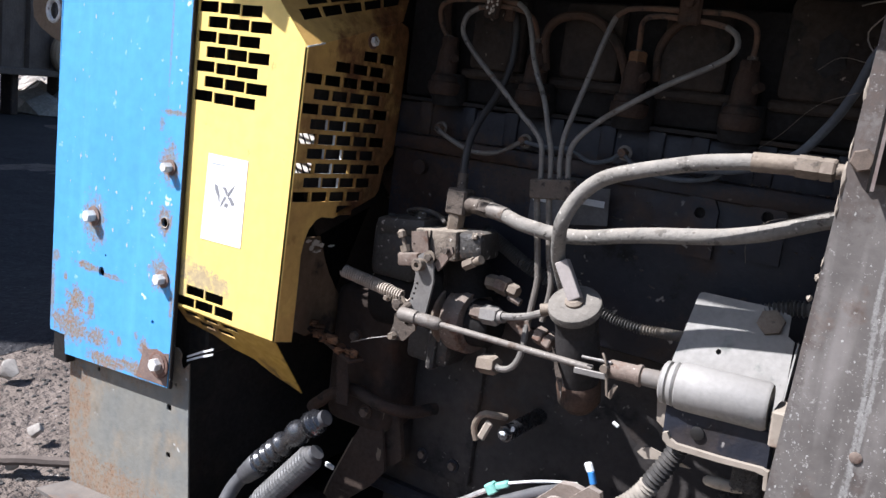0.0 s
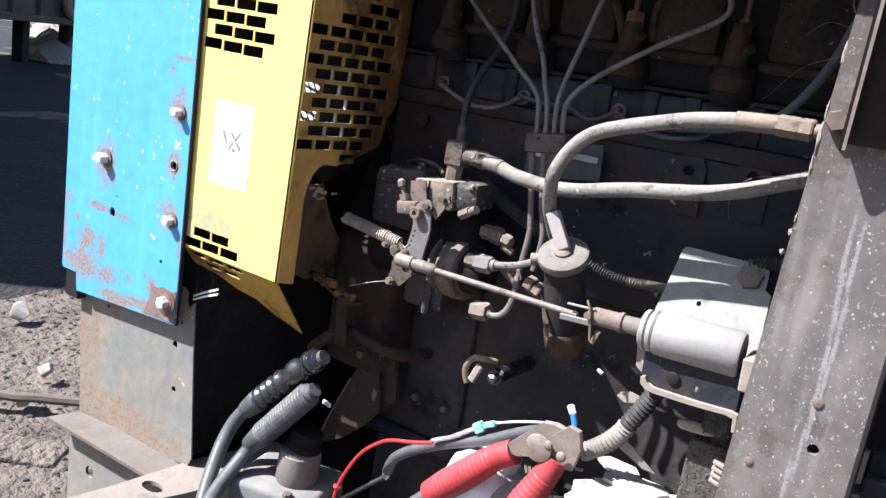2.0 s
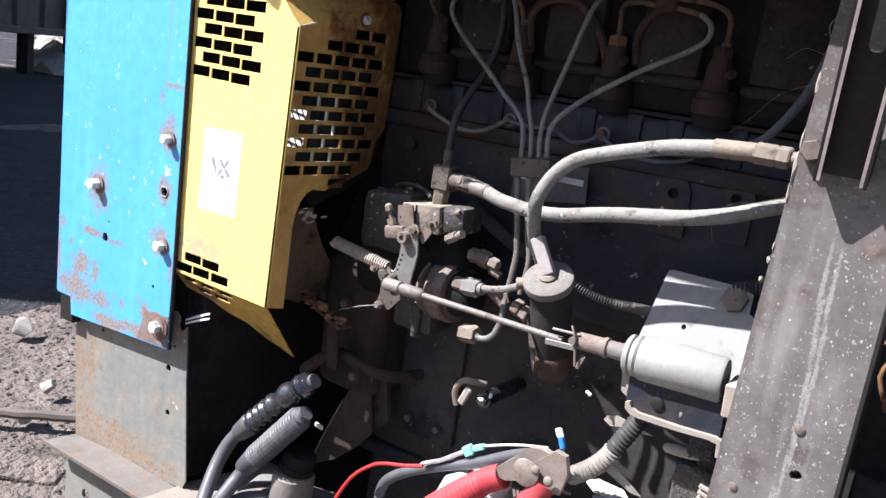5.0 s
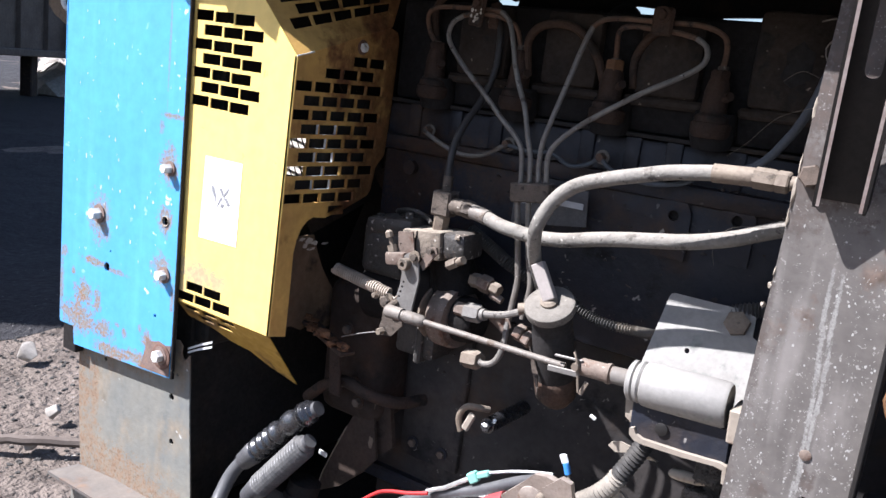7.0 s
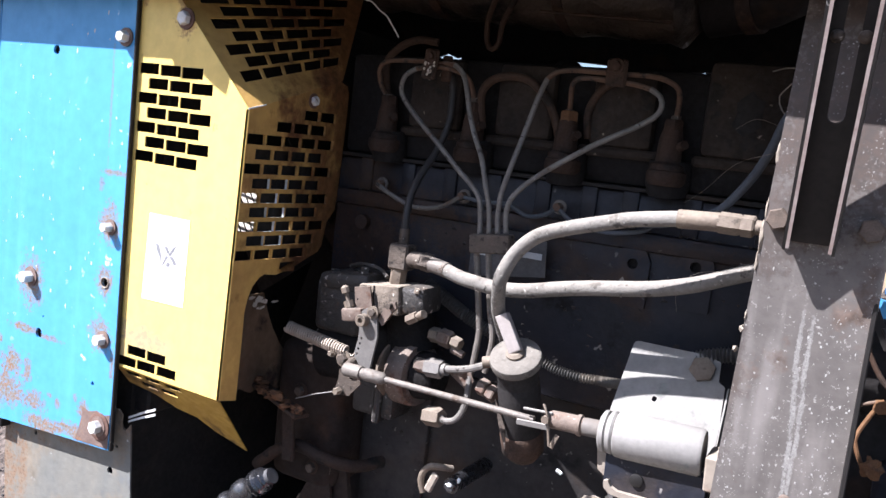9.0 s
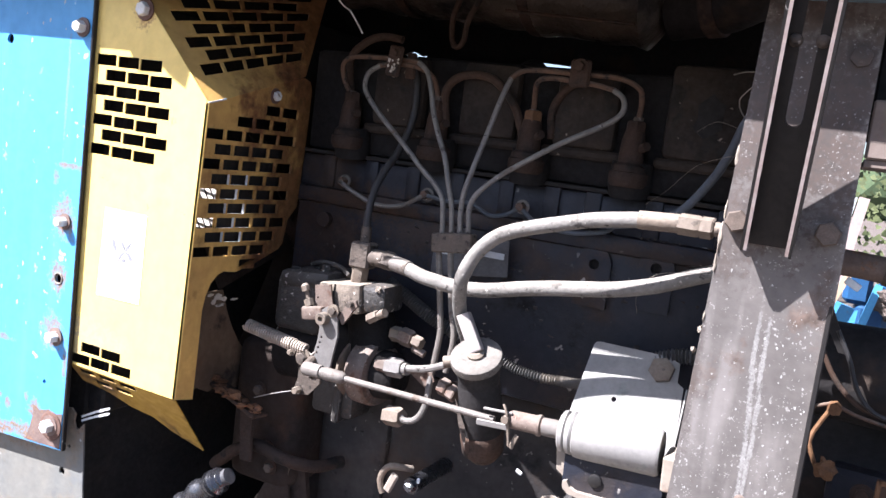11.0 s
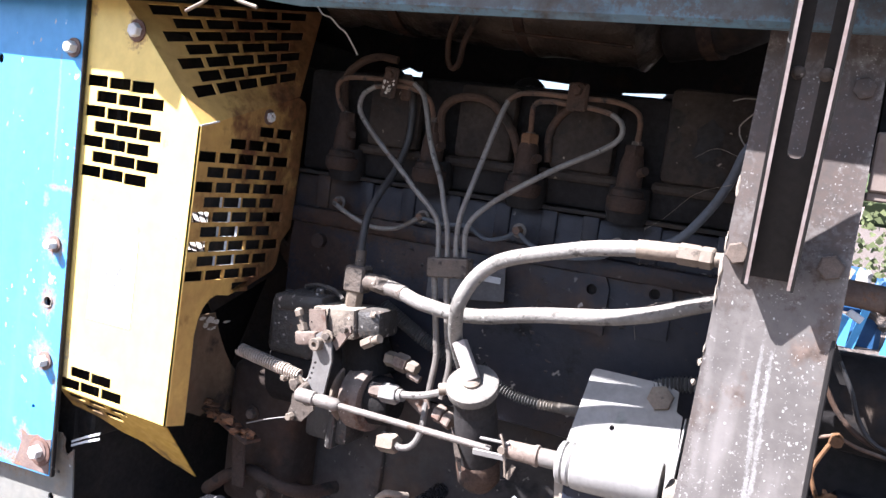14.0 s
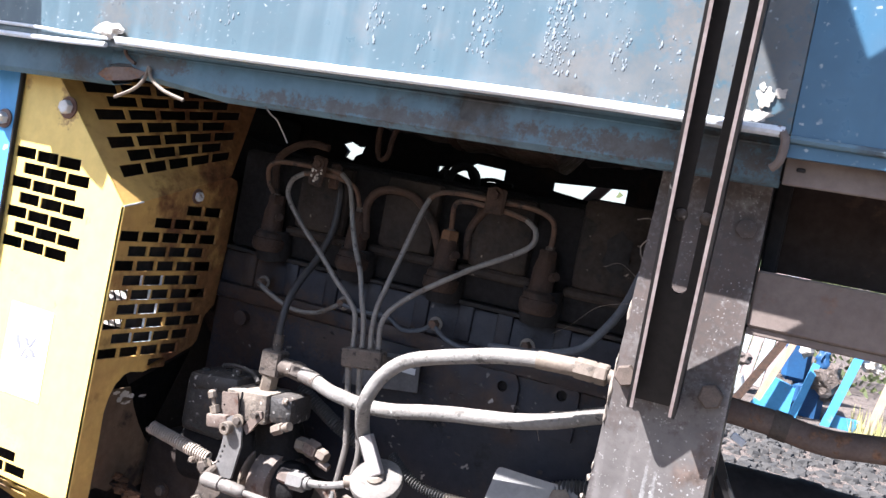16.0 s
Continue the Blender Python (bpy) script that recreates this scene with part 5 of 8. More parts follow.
    # Black sheet stands in for the darkness of the gap.
    part("end_gap", sheet(B(), (0, 0.7870, 0), (1, 0, 0), (0, 0, 1), [(-0.786, 1.634), (-0.768, 1.6385), (-0.748, 1.6395), (-0.744, 1.6365), (-0.768, 1.6350)], (), -0.0008), M_channel, w, "black strip painted for the dark gap in the fold")
    part("seam_curl", tube(B(), [(-0.764, 0.789, 1.664), (-0.760, 0.788, 1.655), (-0.755, 0.788, 1.648), (-0.742, 0.789, 1.641)], 0.0022, 8), M_torn, w, "curled edge of the seam")
    part("wire_clip", tube(B(), [(-0.764, 0.787, 1.596), (-0.732, 0.785, 1.610), (-0.719, 0.785, 1.624), (-0.718, 0.788, 1.640)], 0.0023, 8), M_fit, w)
    part("wire_clip", tube(B(), [(-0.655, 0.787, 1.605), (-0.687, 0.785, 1.613), (-0.710, 0.786, 1.626), (-0.716, 0.788, 1.638)], 0.0023, 8), M_fit, w)
    low = [(0.7921, 1.6385), (0.7922, 1.618), (0.7992, 1.6115)]
    bm = B()
    xs = [-0.74 + 0.03 * i for i in range(26)]
    rows = [[bm.verts.new((x, y + 0.0012 * noise.noise(Vector((x * 6, z * 30, 0))) - 0.0002, z + (0.004 * noise.noise(Vector((x * 14, 3, 0))) if k == 0 else 0) + 0.016 * max(0.0, (-0.6 - x)) / 0.17)) for k, (y, z) in enumerate(low)] for x in xs]
    for i in range(len(rows) - 1):
        for j in range(2):
            bm.faces.new((rows[i][j], rows[i + 1][j], rows[i + 1][j + 1], rows[i][j + 1]))
    part("grimy_edge", bm, M_lip_low, w, "grey-brown grime along the lip").modifiers.new("thickness", "SOLIDIFY").thickness = 0.0004
    bm, rng = B(), random.Random(21)
    for x0, z0, z1, n in ((-0.205, 1.70, 1.775, 34), (-0.215, 1.71, 1.76, 20), (-0.295, 1.71, 1.77, 16), (-0.285, 1.70, 1.75, 10), (-0.145, 1.70, 1.75, 9), (-0.42, 1.705, 1.745, 10), (-0.62, 1.71, 1.74, 7), (-0.68, 1.715, 1.745, 6), (-0.10, 1.68, 1.72, 8), (-0.36, 1.69, 1.74, 8)):
        for k in range(n * 3):
            r = 0.0005 + 0.0011 * rng.random() ** 2.5
            lump(bm, (0.0017 + 0.96 * x0 + rng.gauss(0, 0.007), 0.7688, 0.0616 + 0.96 * rng.uniform(z0 - 0.01, z1 + 0.02)), (r, r * 0.35, r * rng.uniform(1, 3.0)), k, 0.5, 1)
    tagged(part("dried_paint", bm, M_runs, w, "pale hardened paint runs"), kind="stuff")
    t = thing("bonnet_end_section", (0.6, 0.80, 1.62), "blue bonnet section with rust streaks beside the post", "bonnet")
    part("side_sheet", box(B(), (0.0245, 0.7688, 1.6360), (1.5377, 0.7726, 2.055), 0.0003), M_bonnet_end, t)
    part("rolled_edge", tube(B(), [(0.0248, 0.7663, 1.6514), (0.3857, 0.7663, 1.6437), (1.5377, 0.7663, 1.6264)], 0.0036, 8, 0.1), M_lip, t)
    part("lip", box(B(), (0.0248, 0.786, 1.6139), (1.5377, 0.790, 1.6485), 0.001), M_beam, t)
    part("lug", box(B(), (0.0344, 0.7835, 1.6264), (0.0420, 0.7862, 1.6302), 0.001), M_channel, t)
    part("seam_roll", tube(B(), [(0.0132, 0.7653, 1.6590), (0.0209, 0.7615, 1.6504), (0.0200, 0.7624, 1.6312), (0.0142, 0.7653, 1.6245)], 0.004, 8), M_beam, t)
    for k, (x, z, rx, rz) in enumerate(((-0.010, 1.668, 0.013, 0.006), (0.004, 1.672, 0.012, 0.009), (-0.002, 1.684, 0.007, 0.008), (0.014, 1.676, 0.008, 0.012), (0.010, 1.690, 0.005, 0.004), (0.018, 1.664, 0.007, 0.005), (-0.006, 1.694, 0.003, 0.003))):
        part("crust", sheet(B(), (0, 0.7680 - 0.0006 * (k % 3), 0), (1, 0.05 * (k % 3 - 1), 0), (0, 0.04 * (k % 2), 1), blotch(x, z, rx, rz, k + 11), (), -0.0012), M_flaky, t, "white crust of old sealant")


build_bonnet()
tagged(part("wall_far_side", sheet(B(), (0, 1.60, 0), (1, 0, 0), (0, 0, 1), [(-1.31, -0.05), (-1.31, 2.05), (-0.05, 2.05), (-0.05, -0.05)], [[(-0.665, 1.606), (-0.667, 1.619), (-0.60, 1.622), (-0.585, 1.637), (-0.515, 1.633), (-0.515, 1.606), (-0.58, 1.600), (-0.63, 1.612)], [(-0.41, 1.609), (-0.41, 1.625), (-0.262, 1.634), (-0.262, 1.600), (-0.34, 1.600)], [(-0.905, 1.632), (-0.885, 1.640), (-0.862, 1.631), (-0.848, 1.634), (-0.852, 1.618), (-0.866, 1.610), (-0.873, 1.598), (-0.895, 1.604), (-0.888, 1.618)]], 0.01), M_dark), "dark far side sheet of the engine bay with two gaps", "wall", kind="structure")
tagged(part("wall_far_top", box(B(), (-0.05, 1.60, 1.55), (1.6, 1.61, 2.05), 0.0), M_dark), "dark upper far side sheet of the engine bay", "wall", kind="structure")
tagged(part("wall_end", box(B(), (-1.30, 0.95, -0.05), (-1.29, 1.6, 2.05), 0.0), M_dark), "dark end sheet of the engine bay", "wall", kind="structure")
tagged(part("floor_pan", box(B(), (-1.25, 0.95, 0.53), (0.0, 1.6, 0.54), 0.0), M_under), "dark belly pan under the engine", "floor", kind="structure")


# ---- engine ----
INJ = (-0.697, -0.545, -0.398, -0.252)


def build_engine():
    w = thing("diesel_engine", (-0.43, 1.27, 0.62), "oily black diesel engine block with a dusty cylinder head", "engine")
    part("block", box(B(), (-0.80, 1.10, 1.085), (-0.055, 1.46, 1.405), 0.012, seg=2), M_black, w)
    part("crankcase", sheet(B(), (0, 0, 0.74), (1, 0, 0), (0, 1, 0), [(-0.80, 1.102), (-0.56, 1.102), (-0.50, 1.106), (-0.45, 1.118), (-0.40, 1.138), (-0.35, 1.158), (-0.30, 1.172), (-0.24, 1.180), (-0.055, 1.185), (-0.055, 1.458), (-0.80, 1.458)], (), 0.344), M_cover, w, "brown crankcase wall, painted paler than the block for light low down")
    part("upper_ledge", box(B(), (-0.80, 1.088, 1.325), (-0.055, 1.12, 1.352), 0.008, seg=2), M_black, w)
    part("gasket", box(B(), (-0.795, 1.092, 1.405), (-0.06, 1.46, 1.411), 0.001), M_dark, w)
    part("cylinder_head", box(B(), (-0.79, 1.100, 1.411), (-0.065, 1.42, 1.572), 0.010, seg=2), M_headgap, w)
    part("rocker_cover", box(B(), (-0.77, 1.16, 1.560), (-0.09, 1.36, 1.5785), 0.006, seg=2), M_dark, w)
    for k, x in enumerate((-0.62, -0.471, -0.325, -0.165)):
        bm = box(B(), (x - 0.045, 1.082, 1.462), (x + 0.045, 1.105, 1.568), 0.010, seg=2) if k < 3 else box(B(), (x - 0.052, 1.082, 1.462), (x + 0.060, 1.125, 1.586), 0.010, seg=2)
        part("head_pad", bm, M_head, w, "dusty cast pad")
        part("pad_shelf", box(B(), (x - 0.06, 1.086, 1.448), (x + 0.06, 1.104, 1.462), 0.004), M_head, w)
    part("pad_scar", lump(B(), (-0.16, 1.082, 1.52), (0.018, 0.0025, 0.024), 5, 0.9, 2), M_dark, w)
    for x in INJ:
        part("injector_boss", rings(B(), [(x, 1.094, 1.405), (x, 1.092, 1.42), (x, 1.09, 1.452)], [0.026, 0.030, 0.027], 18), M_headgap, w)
    for x in (-0.74, -0.66, -0.585, -0.51, -0.43, -0.36, -0.30, -0.215, -0.12):
        part("casting_rib", box(B(), (x - 0.012, 1.0955, 1.352), (x + 0.012, 1.104, 1.405), 0.004, seg=2), M_black, w)
    for x, y, z in ((-0.697, 1.082, 1.367), (-0.549, 1.082, 1.366), (-0.396, 1.082, 1.370), (-0.256, 1.080, 1.372)):
        bolt_on(w, (x, y, z), (0, -1, 0), 0.0068, 0.013, material=M_pipe_b, wmat=M_rod, name="banjo_bolt")
    for x, z in ((-0.284, 1.306), (-0.199, 1.315)):
        bm = sheet(B(), (0, 1.0925, 0), (1, 0, 0), (0, 0, 1), [(x - 0.024, z - 0.06), (x - 0.024, z + 0.005), (x - 0.017, z + 0.02), (x, z + 0.026), (x + 0.017, z + 0.02), (x + 0.024, z + 0.005), (x + 0.024, z - 0.06)], [ring_loop(x, z, 0.0075, 14)], -0.0095)
        part("tapped_boss", bm, M_black, w)
        # Black disc stands in for the darkness inside the drilled hole.
        part("tapped_hole", cyl(B(), (x, 1.104, z), (x, 1.0985, z), 0.0072, n=14), M_shade_black, w)
    part("bolt_hole", cyl(B(), (-0.735, 1.0985, 1.30), (-0.735, 1.088, 1.30), 0.012, n=14), M_black, w)
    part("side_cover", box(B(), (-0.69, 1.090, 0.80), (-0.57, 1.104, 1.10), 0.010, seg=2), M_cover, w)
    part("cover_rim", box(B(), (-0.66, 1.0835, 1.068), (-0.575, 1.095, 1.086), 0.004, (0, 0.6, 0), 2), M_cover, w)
    for x in (-0.66, -0.60):
        bolt_on(w, (x, 1.088, 1.082), (0, -1, 0), 0.007, 0.006, material=M_bolt_d, wmat=M_black)
        bolt_on(w, (x, 1.088, 0.83), (0, -1, 0), 0.007, 0.006, material=M_bolt_d, wmat=M_black)
    part("sump", box(B(), (-0.76, 1.12, 0.54), (-0.08, 1.44, 0.74), 0.02, seg=2), M_under, w)
    part("sump_flange", box(B(), (-0.78, 1.085, 0.735), (-0.06, 1.46, 0.76), 0.004), M_black, w)
    part("timing_cover", box(B(), (-0.83, 1.02, 0.86), (-0.70, 1.14, 1.10), 0.025, seg=3), M_timing, w, "rust-brown timing cover")
    for y, z in ((1.018, 0.93), (1.018, 1.02), (1.018, 0.90)):
        bolt_on(w, (-0.735 - 0.03 * (z - 0.9) * 10, y, z), (0, -1, 0), 0.008, 0.008, material=M_bolt_d, wmat=M_brown)
    tag = part("data_plate", sheet(B(), (0, 1.080, 0), (1, 0, 0), (0, 0, 1), [(-0.527, 1.248), (-0.527, 1.302), (-0.408, 1.318), (-0.404, 1.266)], (), -0.0015), M_tag, w, "small grey data plate with printed bars")
    for a, b, z in ((-0.522, -0.495, 1.283), (-0.470, -0.455, 1.290), (-0.452, -0.412, 1.290)):
        part("text_bar", box(B(), (a, 1.0775, z), (b, 1.0785, z + 0.009), 0), M_bar, tag)


build_engine()


def build_injector(x, k):
    w = thing("fuel_injector", (x, 1.075, 1.44), "rust-brown fuel injector with a hexagon union nut in the head", "injector", "injectors along the head")
    part("body", lathe(B(), (x, 1.074, 1.425), (x, 1.078, 1.492), [(0, 0.021), (0.08, 0.023), (0.3, 0.022), (0.36, 0.017), (0.8, 0.016), (1, 0.013)], 16), M_inj, w)
    part("collar", rings(B(), [(x, 1.076, 1.418), (x, 1.076, 1.424), (x, 1.077, 1.436), (x, 1.077, 1.440)], [0.022, 0.0262, 0.0262, 0.022], 20), M_inj, w)
    part("union_nut", hexa(B(), (x, 1.078, 1.488), (x, 1.078, 1.506), 0.0135), M_nut if k == 2 else M_inj, w)
    part("side_port", cyl(B(), (x + 0.012, 1.07, 1.47), (x + 0.022, 1.06, 1.474), 0.006, n=10), M_inj, w)


for k, x in enumerate(INJ):
    build_injector(x, k)

PIPES = (
    [(-0.478, 1.0, 1.322), (-0.481, 1.0, 1.351), (-0.486, 1.0, 1.372), (-0.502, 1.0, 1.390), (-0.527, 1.005, 1.408), (-0.572, 1.02, 1.441), (-0.615, 1.03, 1.473), (-0.647, 1.04, 1.5), (-0.655, 1.04, 1.516), (-0.650, 1.04, 1.535), (-0.635, 1.045, 1.547), (-0.606, 1.045, 1.551), (-0.575, 1.05, 1.549), (-0.555, 1.065, 1.538), (-0.547, 1.076, 1.505)],
    [(-0.464, 1.0, 1.325), (-0.469, 1.0, 1.361), (-0.478, 1.0, 1.390), (-0.494, 1.01, 1.427), (-0.513, 1.02, 1.456), (-0.530, 1.03, 1.487), (-0.541, 1.035, 1.518), (-0.553, 1.04, 1.543), (-0.571, 1.045, 1.556), (-0.594, 1.05, 1.558), (-0.635, 1.05, 1.559), (-0.690, 1.055, 1.557), (-0.710, 1.06, 1.545), (-0.709, 1.068, 1.52), (-0.698, 1.077, 1.50)],
    [(-0.451, 1.0, 1.327), (-0.454, 1.0, 1.351), (-0.453, 1.0, 1.382), (-0.446, 1.005, 1.418), (-0.439, 1.02, 1.465), (-0.428, 1.03, 1.519), (-0.423, 1.04, 1.544), (-0.411, 1.045, 1.555), (-0.385, 1.05, 1.559), (-0.334, 1.05, 1.558), (-0.280, 1.05, 1.557), (-0.254, 1.06, 1.549), (-0.248, 1.07, 1.535), (-0.250, 1.077, 1.503)],
    [(-0.439, 1.0, 1.329), (-0.442, 1.0, 1.361), (-0.435, 1.0, 1.381), (-0.416, 1.005, 1.403), (-0.389, 1.01, 1.425), (-0.336, 1.02, 1.462), (-0.290, 1.03, 1.489), (-0.267, 1.033, 1.505), (-0.261, 1.035, 1.517), (-0.265, 1.038, 1.531), (-0.279, 1.04, 1.540), (-0.303, 1.045, 1.545), (-0.335, 1.05, 1.548), (-0.375, 1.055, 1.550), (-0.393, 1.062, 1.543), (-0.398, 1.075, 1.519), (-0.398, 1.078, 1.50)],
)
for k, pts in enumerate(PIPES):
    w = thing("injector_pipe", pts[0], "thin bent steel fuel pipe from clamp block to injector", "pipe", "injector pipes")
    split = (10, 8, 6, 10)[k]
    part("lower_run", tube(B(), pts[:split + 1], 0.0037, 10), M_pipe, w)
    part("upper_run", tube(B(), pts[split:], 0.0036, 10), M_pipe_b, w, "rust-brown upper run")
    end = Vector(pts[-1])
    part("ferrule", cyl(B(), end - Vector((0, 0, 0.004)), end + Vector((0, 0, 0.008)), 0.0065, n=10), M_fit_d, w)

w = thing("pipe_clip", (-0.605, 1.04, 1.54), "oily bolted clip that holds two injector pipes", "clip", "pipe clips")
part("plate", box(B(), (-0.617, 1.030, 1.532), (-0.594, 1.0385, 1.576), 0.003, (0, 6, 0)), M_brown, w)
rng = random.Random(2)
for k in range(12):
    part("paint_flake", lump(B(), (-0.613 + 0.016 * rng.random(), 1.0296, 1.536 + 0.022 * rng.random()), (0.0022, 0.0009, 0.0016 + 0.002 * rng.random()), k, 0.9, 1), M_flaky, w, "white flake of paint")
part("back_plate", box(B(), (-0.598, 1.054, 1.532), (-0.582, 1.060, 1.570), 0.003), M_brown, w)
bolt_on(w, (-0.603, 1.030, 1.564), (0, -1, 0), 0.006, 0.005, material=M_brown, wmat=M_brown)
w = thing("pipe_clip", (-0.325, 1.04, 1.55), "rust-brown bolted clip that holds two injector pipes", "clip", "pipe clips")
part("plate", box(B(), (-0.341, 1.036, 1.540), (-0.313, 1.044, 1.576), 0.003), M_brown, w)
bolt_on(w, (-0.327, 1.036, 1.566), (0, -1, 0), 0.007, 0.006, material=M_brown, wmat=M_brown)

w = thing("clamp_block", (-0.458, 1.0, 1.29), "grey-brown clamp block that gathers four pipes", "clamp")
part("front_half", box(B(), (-0.489, 0.990, 1.298), (-0.428, 1.0, 1.3245), 0.002, (0, -7, 0)), M_fit_d, w)
part("rear_half", box(B(), (-0.489, 1.001, 1.298), (-0.428, 1.012, 1.3245), 0.002, (0, -7, 0)), M_fit_d, w)
part("bracket", box(B(), (-0.488, 1.012, 1.30), (-0.45, 1.082, 1.306), 0.001), M_fit_d, w)
for pts, r in (([(-0.480, 1.0, 1.30), (-0.471, 1.0, 1.247), (-0.463, 1.0, 1.20), (-0.461, 1.0, 1.181), (-0.465, 1.0, 1.134), (-0.468, 1.0, 1.101)], 0.0045), ([(-0.462, 1.0, 1.30), (-0.449, 1.0, 1.221), (-0.440, 1.0, 1.18), (-0.445, 1.0, 1.13)], 0.0042)):
    solo("feed_pipe", tube(B(), pts, r, 10), M_rod, "brown steel fuel pipe dropping from the clamp block to the pump", "pipe", "feed pipes")

for pts, r, m, nm, lab in (
    ([(-0.53, 1.075, 1.47), (-0.537, 1.075, 1.516), (-0.524, 1.072, 1.538), (-0.498, 1.07, 1.547), (-0.467, 1.07, 1.545), (-0.443, 1.07, 1.53), (-0.422, 1.072, 1.504), (-0.408, 1.078, 1.465)], 0.0062, M_brown, "leak_off_pipe", "arched rust-brown return pipe over the head"),
    ([(-0.703, 1.085, 1.49), (-0.712, 1.082, 1.554), (-0.69, 1.08, 1.581), (-0.657, 1.08, 1.594), (-0.625, 1.085, 1.592)], 0.006, M_brown, "leak_off_pipe", "arched rust-brown return pipe over the head"),
    ([(-0.37, 1.085, 1.47), (-0.372, 1.082, 1.51), (-0.355, 1.08, 1.54), (-0.33, 1.08, 1.555)], 0.0055, M_brown, "leak_off_pipe", "arched rust-brown return pipe over the head"),
    ([(-0.699, 1.068, 1.367), (-0.673, 1.068, 1.354), (-0.63, 1.068, 1.340), (-0.586, 1.068, 1.344), (-0.551, 1.07, 1.364)], 0.0036, M_pipe, "return_pipe", "thin sagging grey return pipe between two banjo bolts"),
    ([(-0.549, 1.07, 1.366), (-0.51, 1.072, 1.362), (-0.472, 1.074, 1.364), (-0.443, 1.074, 1.351), (-0.414, 1.072, 1.357), (-0.396, 1.07, 1.37)], 0.0032, M_hose_b, "return_pipe", "thin sagging grey return pipe between two banjo bolts"),
    ([(-0.396, 1.07, 1.37), (-0.37, 1.074, 1.352), (-0.32, 1.075, 1.345), (-0.27, 1.074, 1.355), (-0.256, 1.07, 1.37)], 0.0032, M_hose_b, "return_pipe", "thin sagging grey return pipe between two banjo bolts"),
):
    solo(nm, tube(B(), pts, r, 10), m, lab, "pipe", "return pipes")


def hose(name, pts, r, m, label, ferr=(), group="hoses"):
    w = thing(name, pts[0], label, "hose", group)
    part("rubber", tube(B(), pts, r, 14, 0.006, 0.0008), m, w)
    for a, b, rr, mm, hexed in ferr:
        part("ferrule" if not hexed else "hex_union", (hexa if hexed else cyl)(B(), a, b, rr), mm, w)
    return w


hose("hydraulic_hose", [(-0.1516, 0.9030, 1.3894), (-0.2092, 0.9040, 1.3851), (-0.2727, 0.9040, 1.3708), (-0.3226, 0.9040, 1.3562), (-0.3578, 0.9040, 1.3406), (-0.3831, 0.9040, 1.3152), (-0.3973, 0.9040, 1.2791), (-0.4095, 0.9360, 1.2385), (-0.4130, 0.9680, 1.2050), (-0.4120, 0.9920, 1.1750), (-0.4100, 1.0000, 1.1400)],
     0.0092, M_hose, "dusty grey rubber hydraulic hose bent in a wide arch",
     [((-0.1917, 0.9040, 1.3871), (-0.1472, 0.9030, 1.3896), 0.0106, M_fit, False), ((-0.1472, 0.9030, 1.3896), (-0.1235, 0.9011, 1.3896), 0.0122, M_fit, True), ((-0.1235, 0.9011, 1.3896), (-0.1097, 0.9001, 1.3896), 0.0122, M_fit, True), ((-0.1097, 0.9001, 1.3896), (-0.0840, 0.8991, 1.3896), 0.008, M_fit, False)])
hose("hydraulic_hose", [(-0.52, 0.982, 1.2675), (-0.483, 0.972, 1.261), (-0.44, 0.97, 1.2575), (-0.391, 0.97, 1.261), (-0.316, 0.97, 1.278), (-0.245, 0.97, 1.290), (-0.179, 0.966, 1.307), (-0.113, 0.955, 1.335), (-0.03, 0.94, 1.365)],
     0.0099, M_hose, "dusty grey rubber hydraulic hose running level behind the post",
     [((-0.545, 0.988, 1.270), (-0.512, 0.980, 1.2665), 0.0110, M_rod, False)])
hose("vent_hose", [(-0.085, 0.93, 1.53), (-0.100, 0.93, 1.506), (-0.114, 0.95, 1.469), (-0.141, 0.98, 1.426), (-0.172, 1.0, 1.394), (-0.232, 1.04, 1.372), (-0.303, 1.06, 1.362)], 0.0053, M_hose_b, "slim dark bluish rubber hose")
hose("fuel_hose", [(-0.5955, 0.995, 1.296), (-0.599, 1.0, 1.333), (-0.601, 1.02, 1.378), (-0.593, 1.06, 1.43), (-0.585, 1.075, 1.482), (-0.589, 1.08, 1.532), (-0.601, 1.085, 1.565)], 0.0055, M_hose_d, "thin black rubber hose rising from the elbow",
     [((-0.5955, 0.995, 1.286), (-0.597, 0.997, 1.312), 0.0075, M_fit_d, False)])

w = thing("elbow_fitting", (-0.596, 0.995, 1.235), "dusty brass-brown elbow union on top of the pump", "fitting")
part("body", box(B(), (-0.612, 0.981, 1.252), (-0.580, 1.009, 1.290), 0.003), M_fit_d, w)
part("stub", cyl(B(), (-0.584, 0.995, 1.270), (-0.556, 0.990, 1.271), 0.0125, n=16), M_fit_d, w)
part("hex_union", hexa(B(), (-0.558, 0.991, 1.271), (-0.540, 0.987, 1.270), 0.0135), M_fit_d, w)
part("hex_base", hexa(B(), (-0.598, 0.995, 1.252), (-0.599, 0.994, 1.226), 0.0125), M_fit, w)


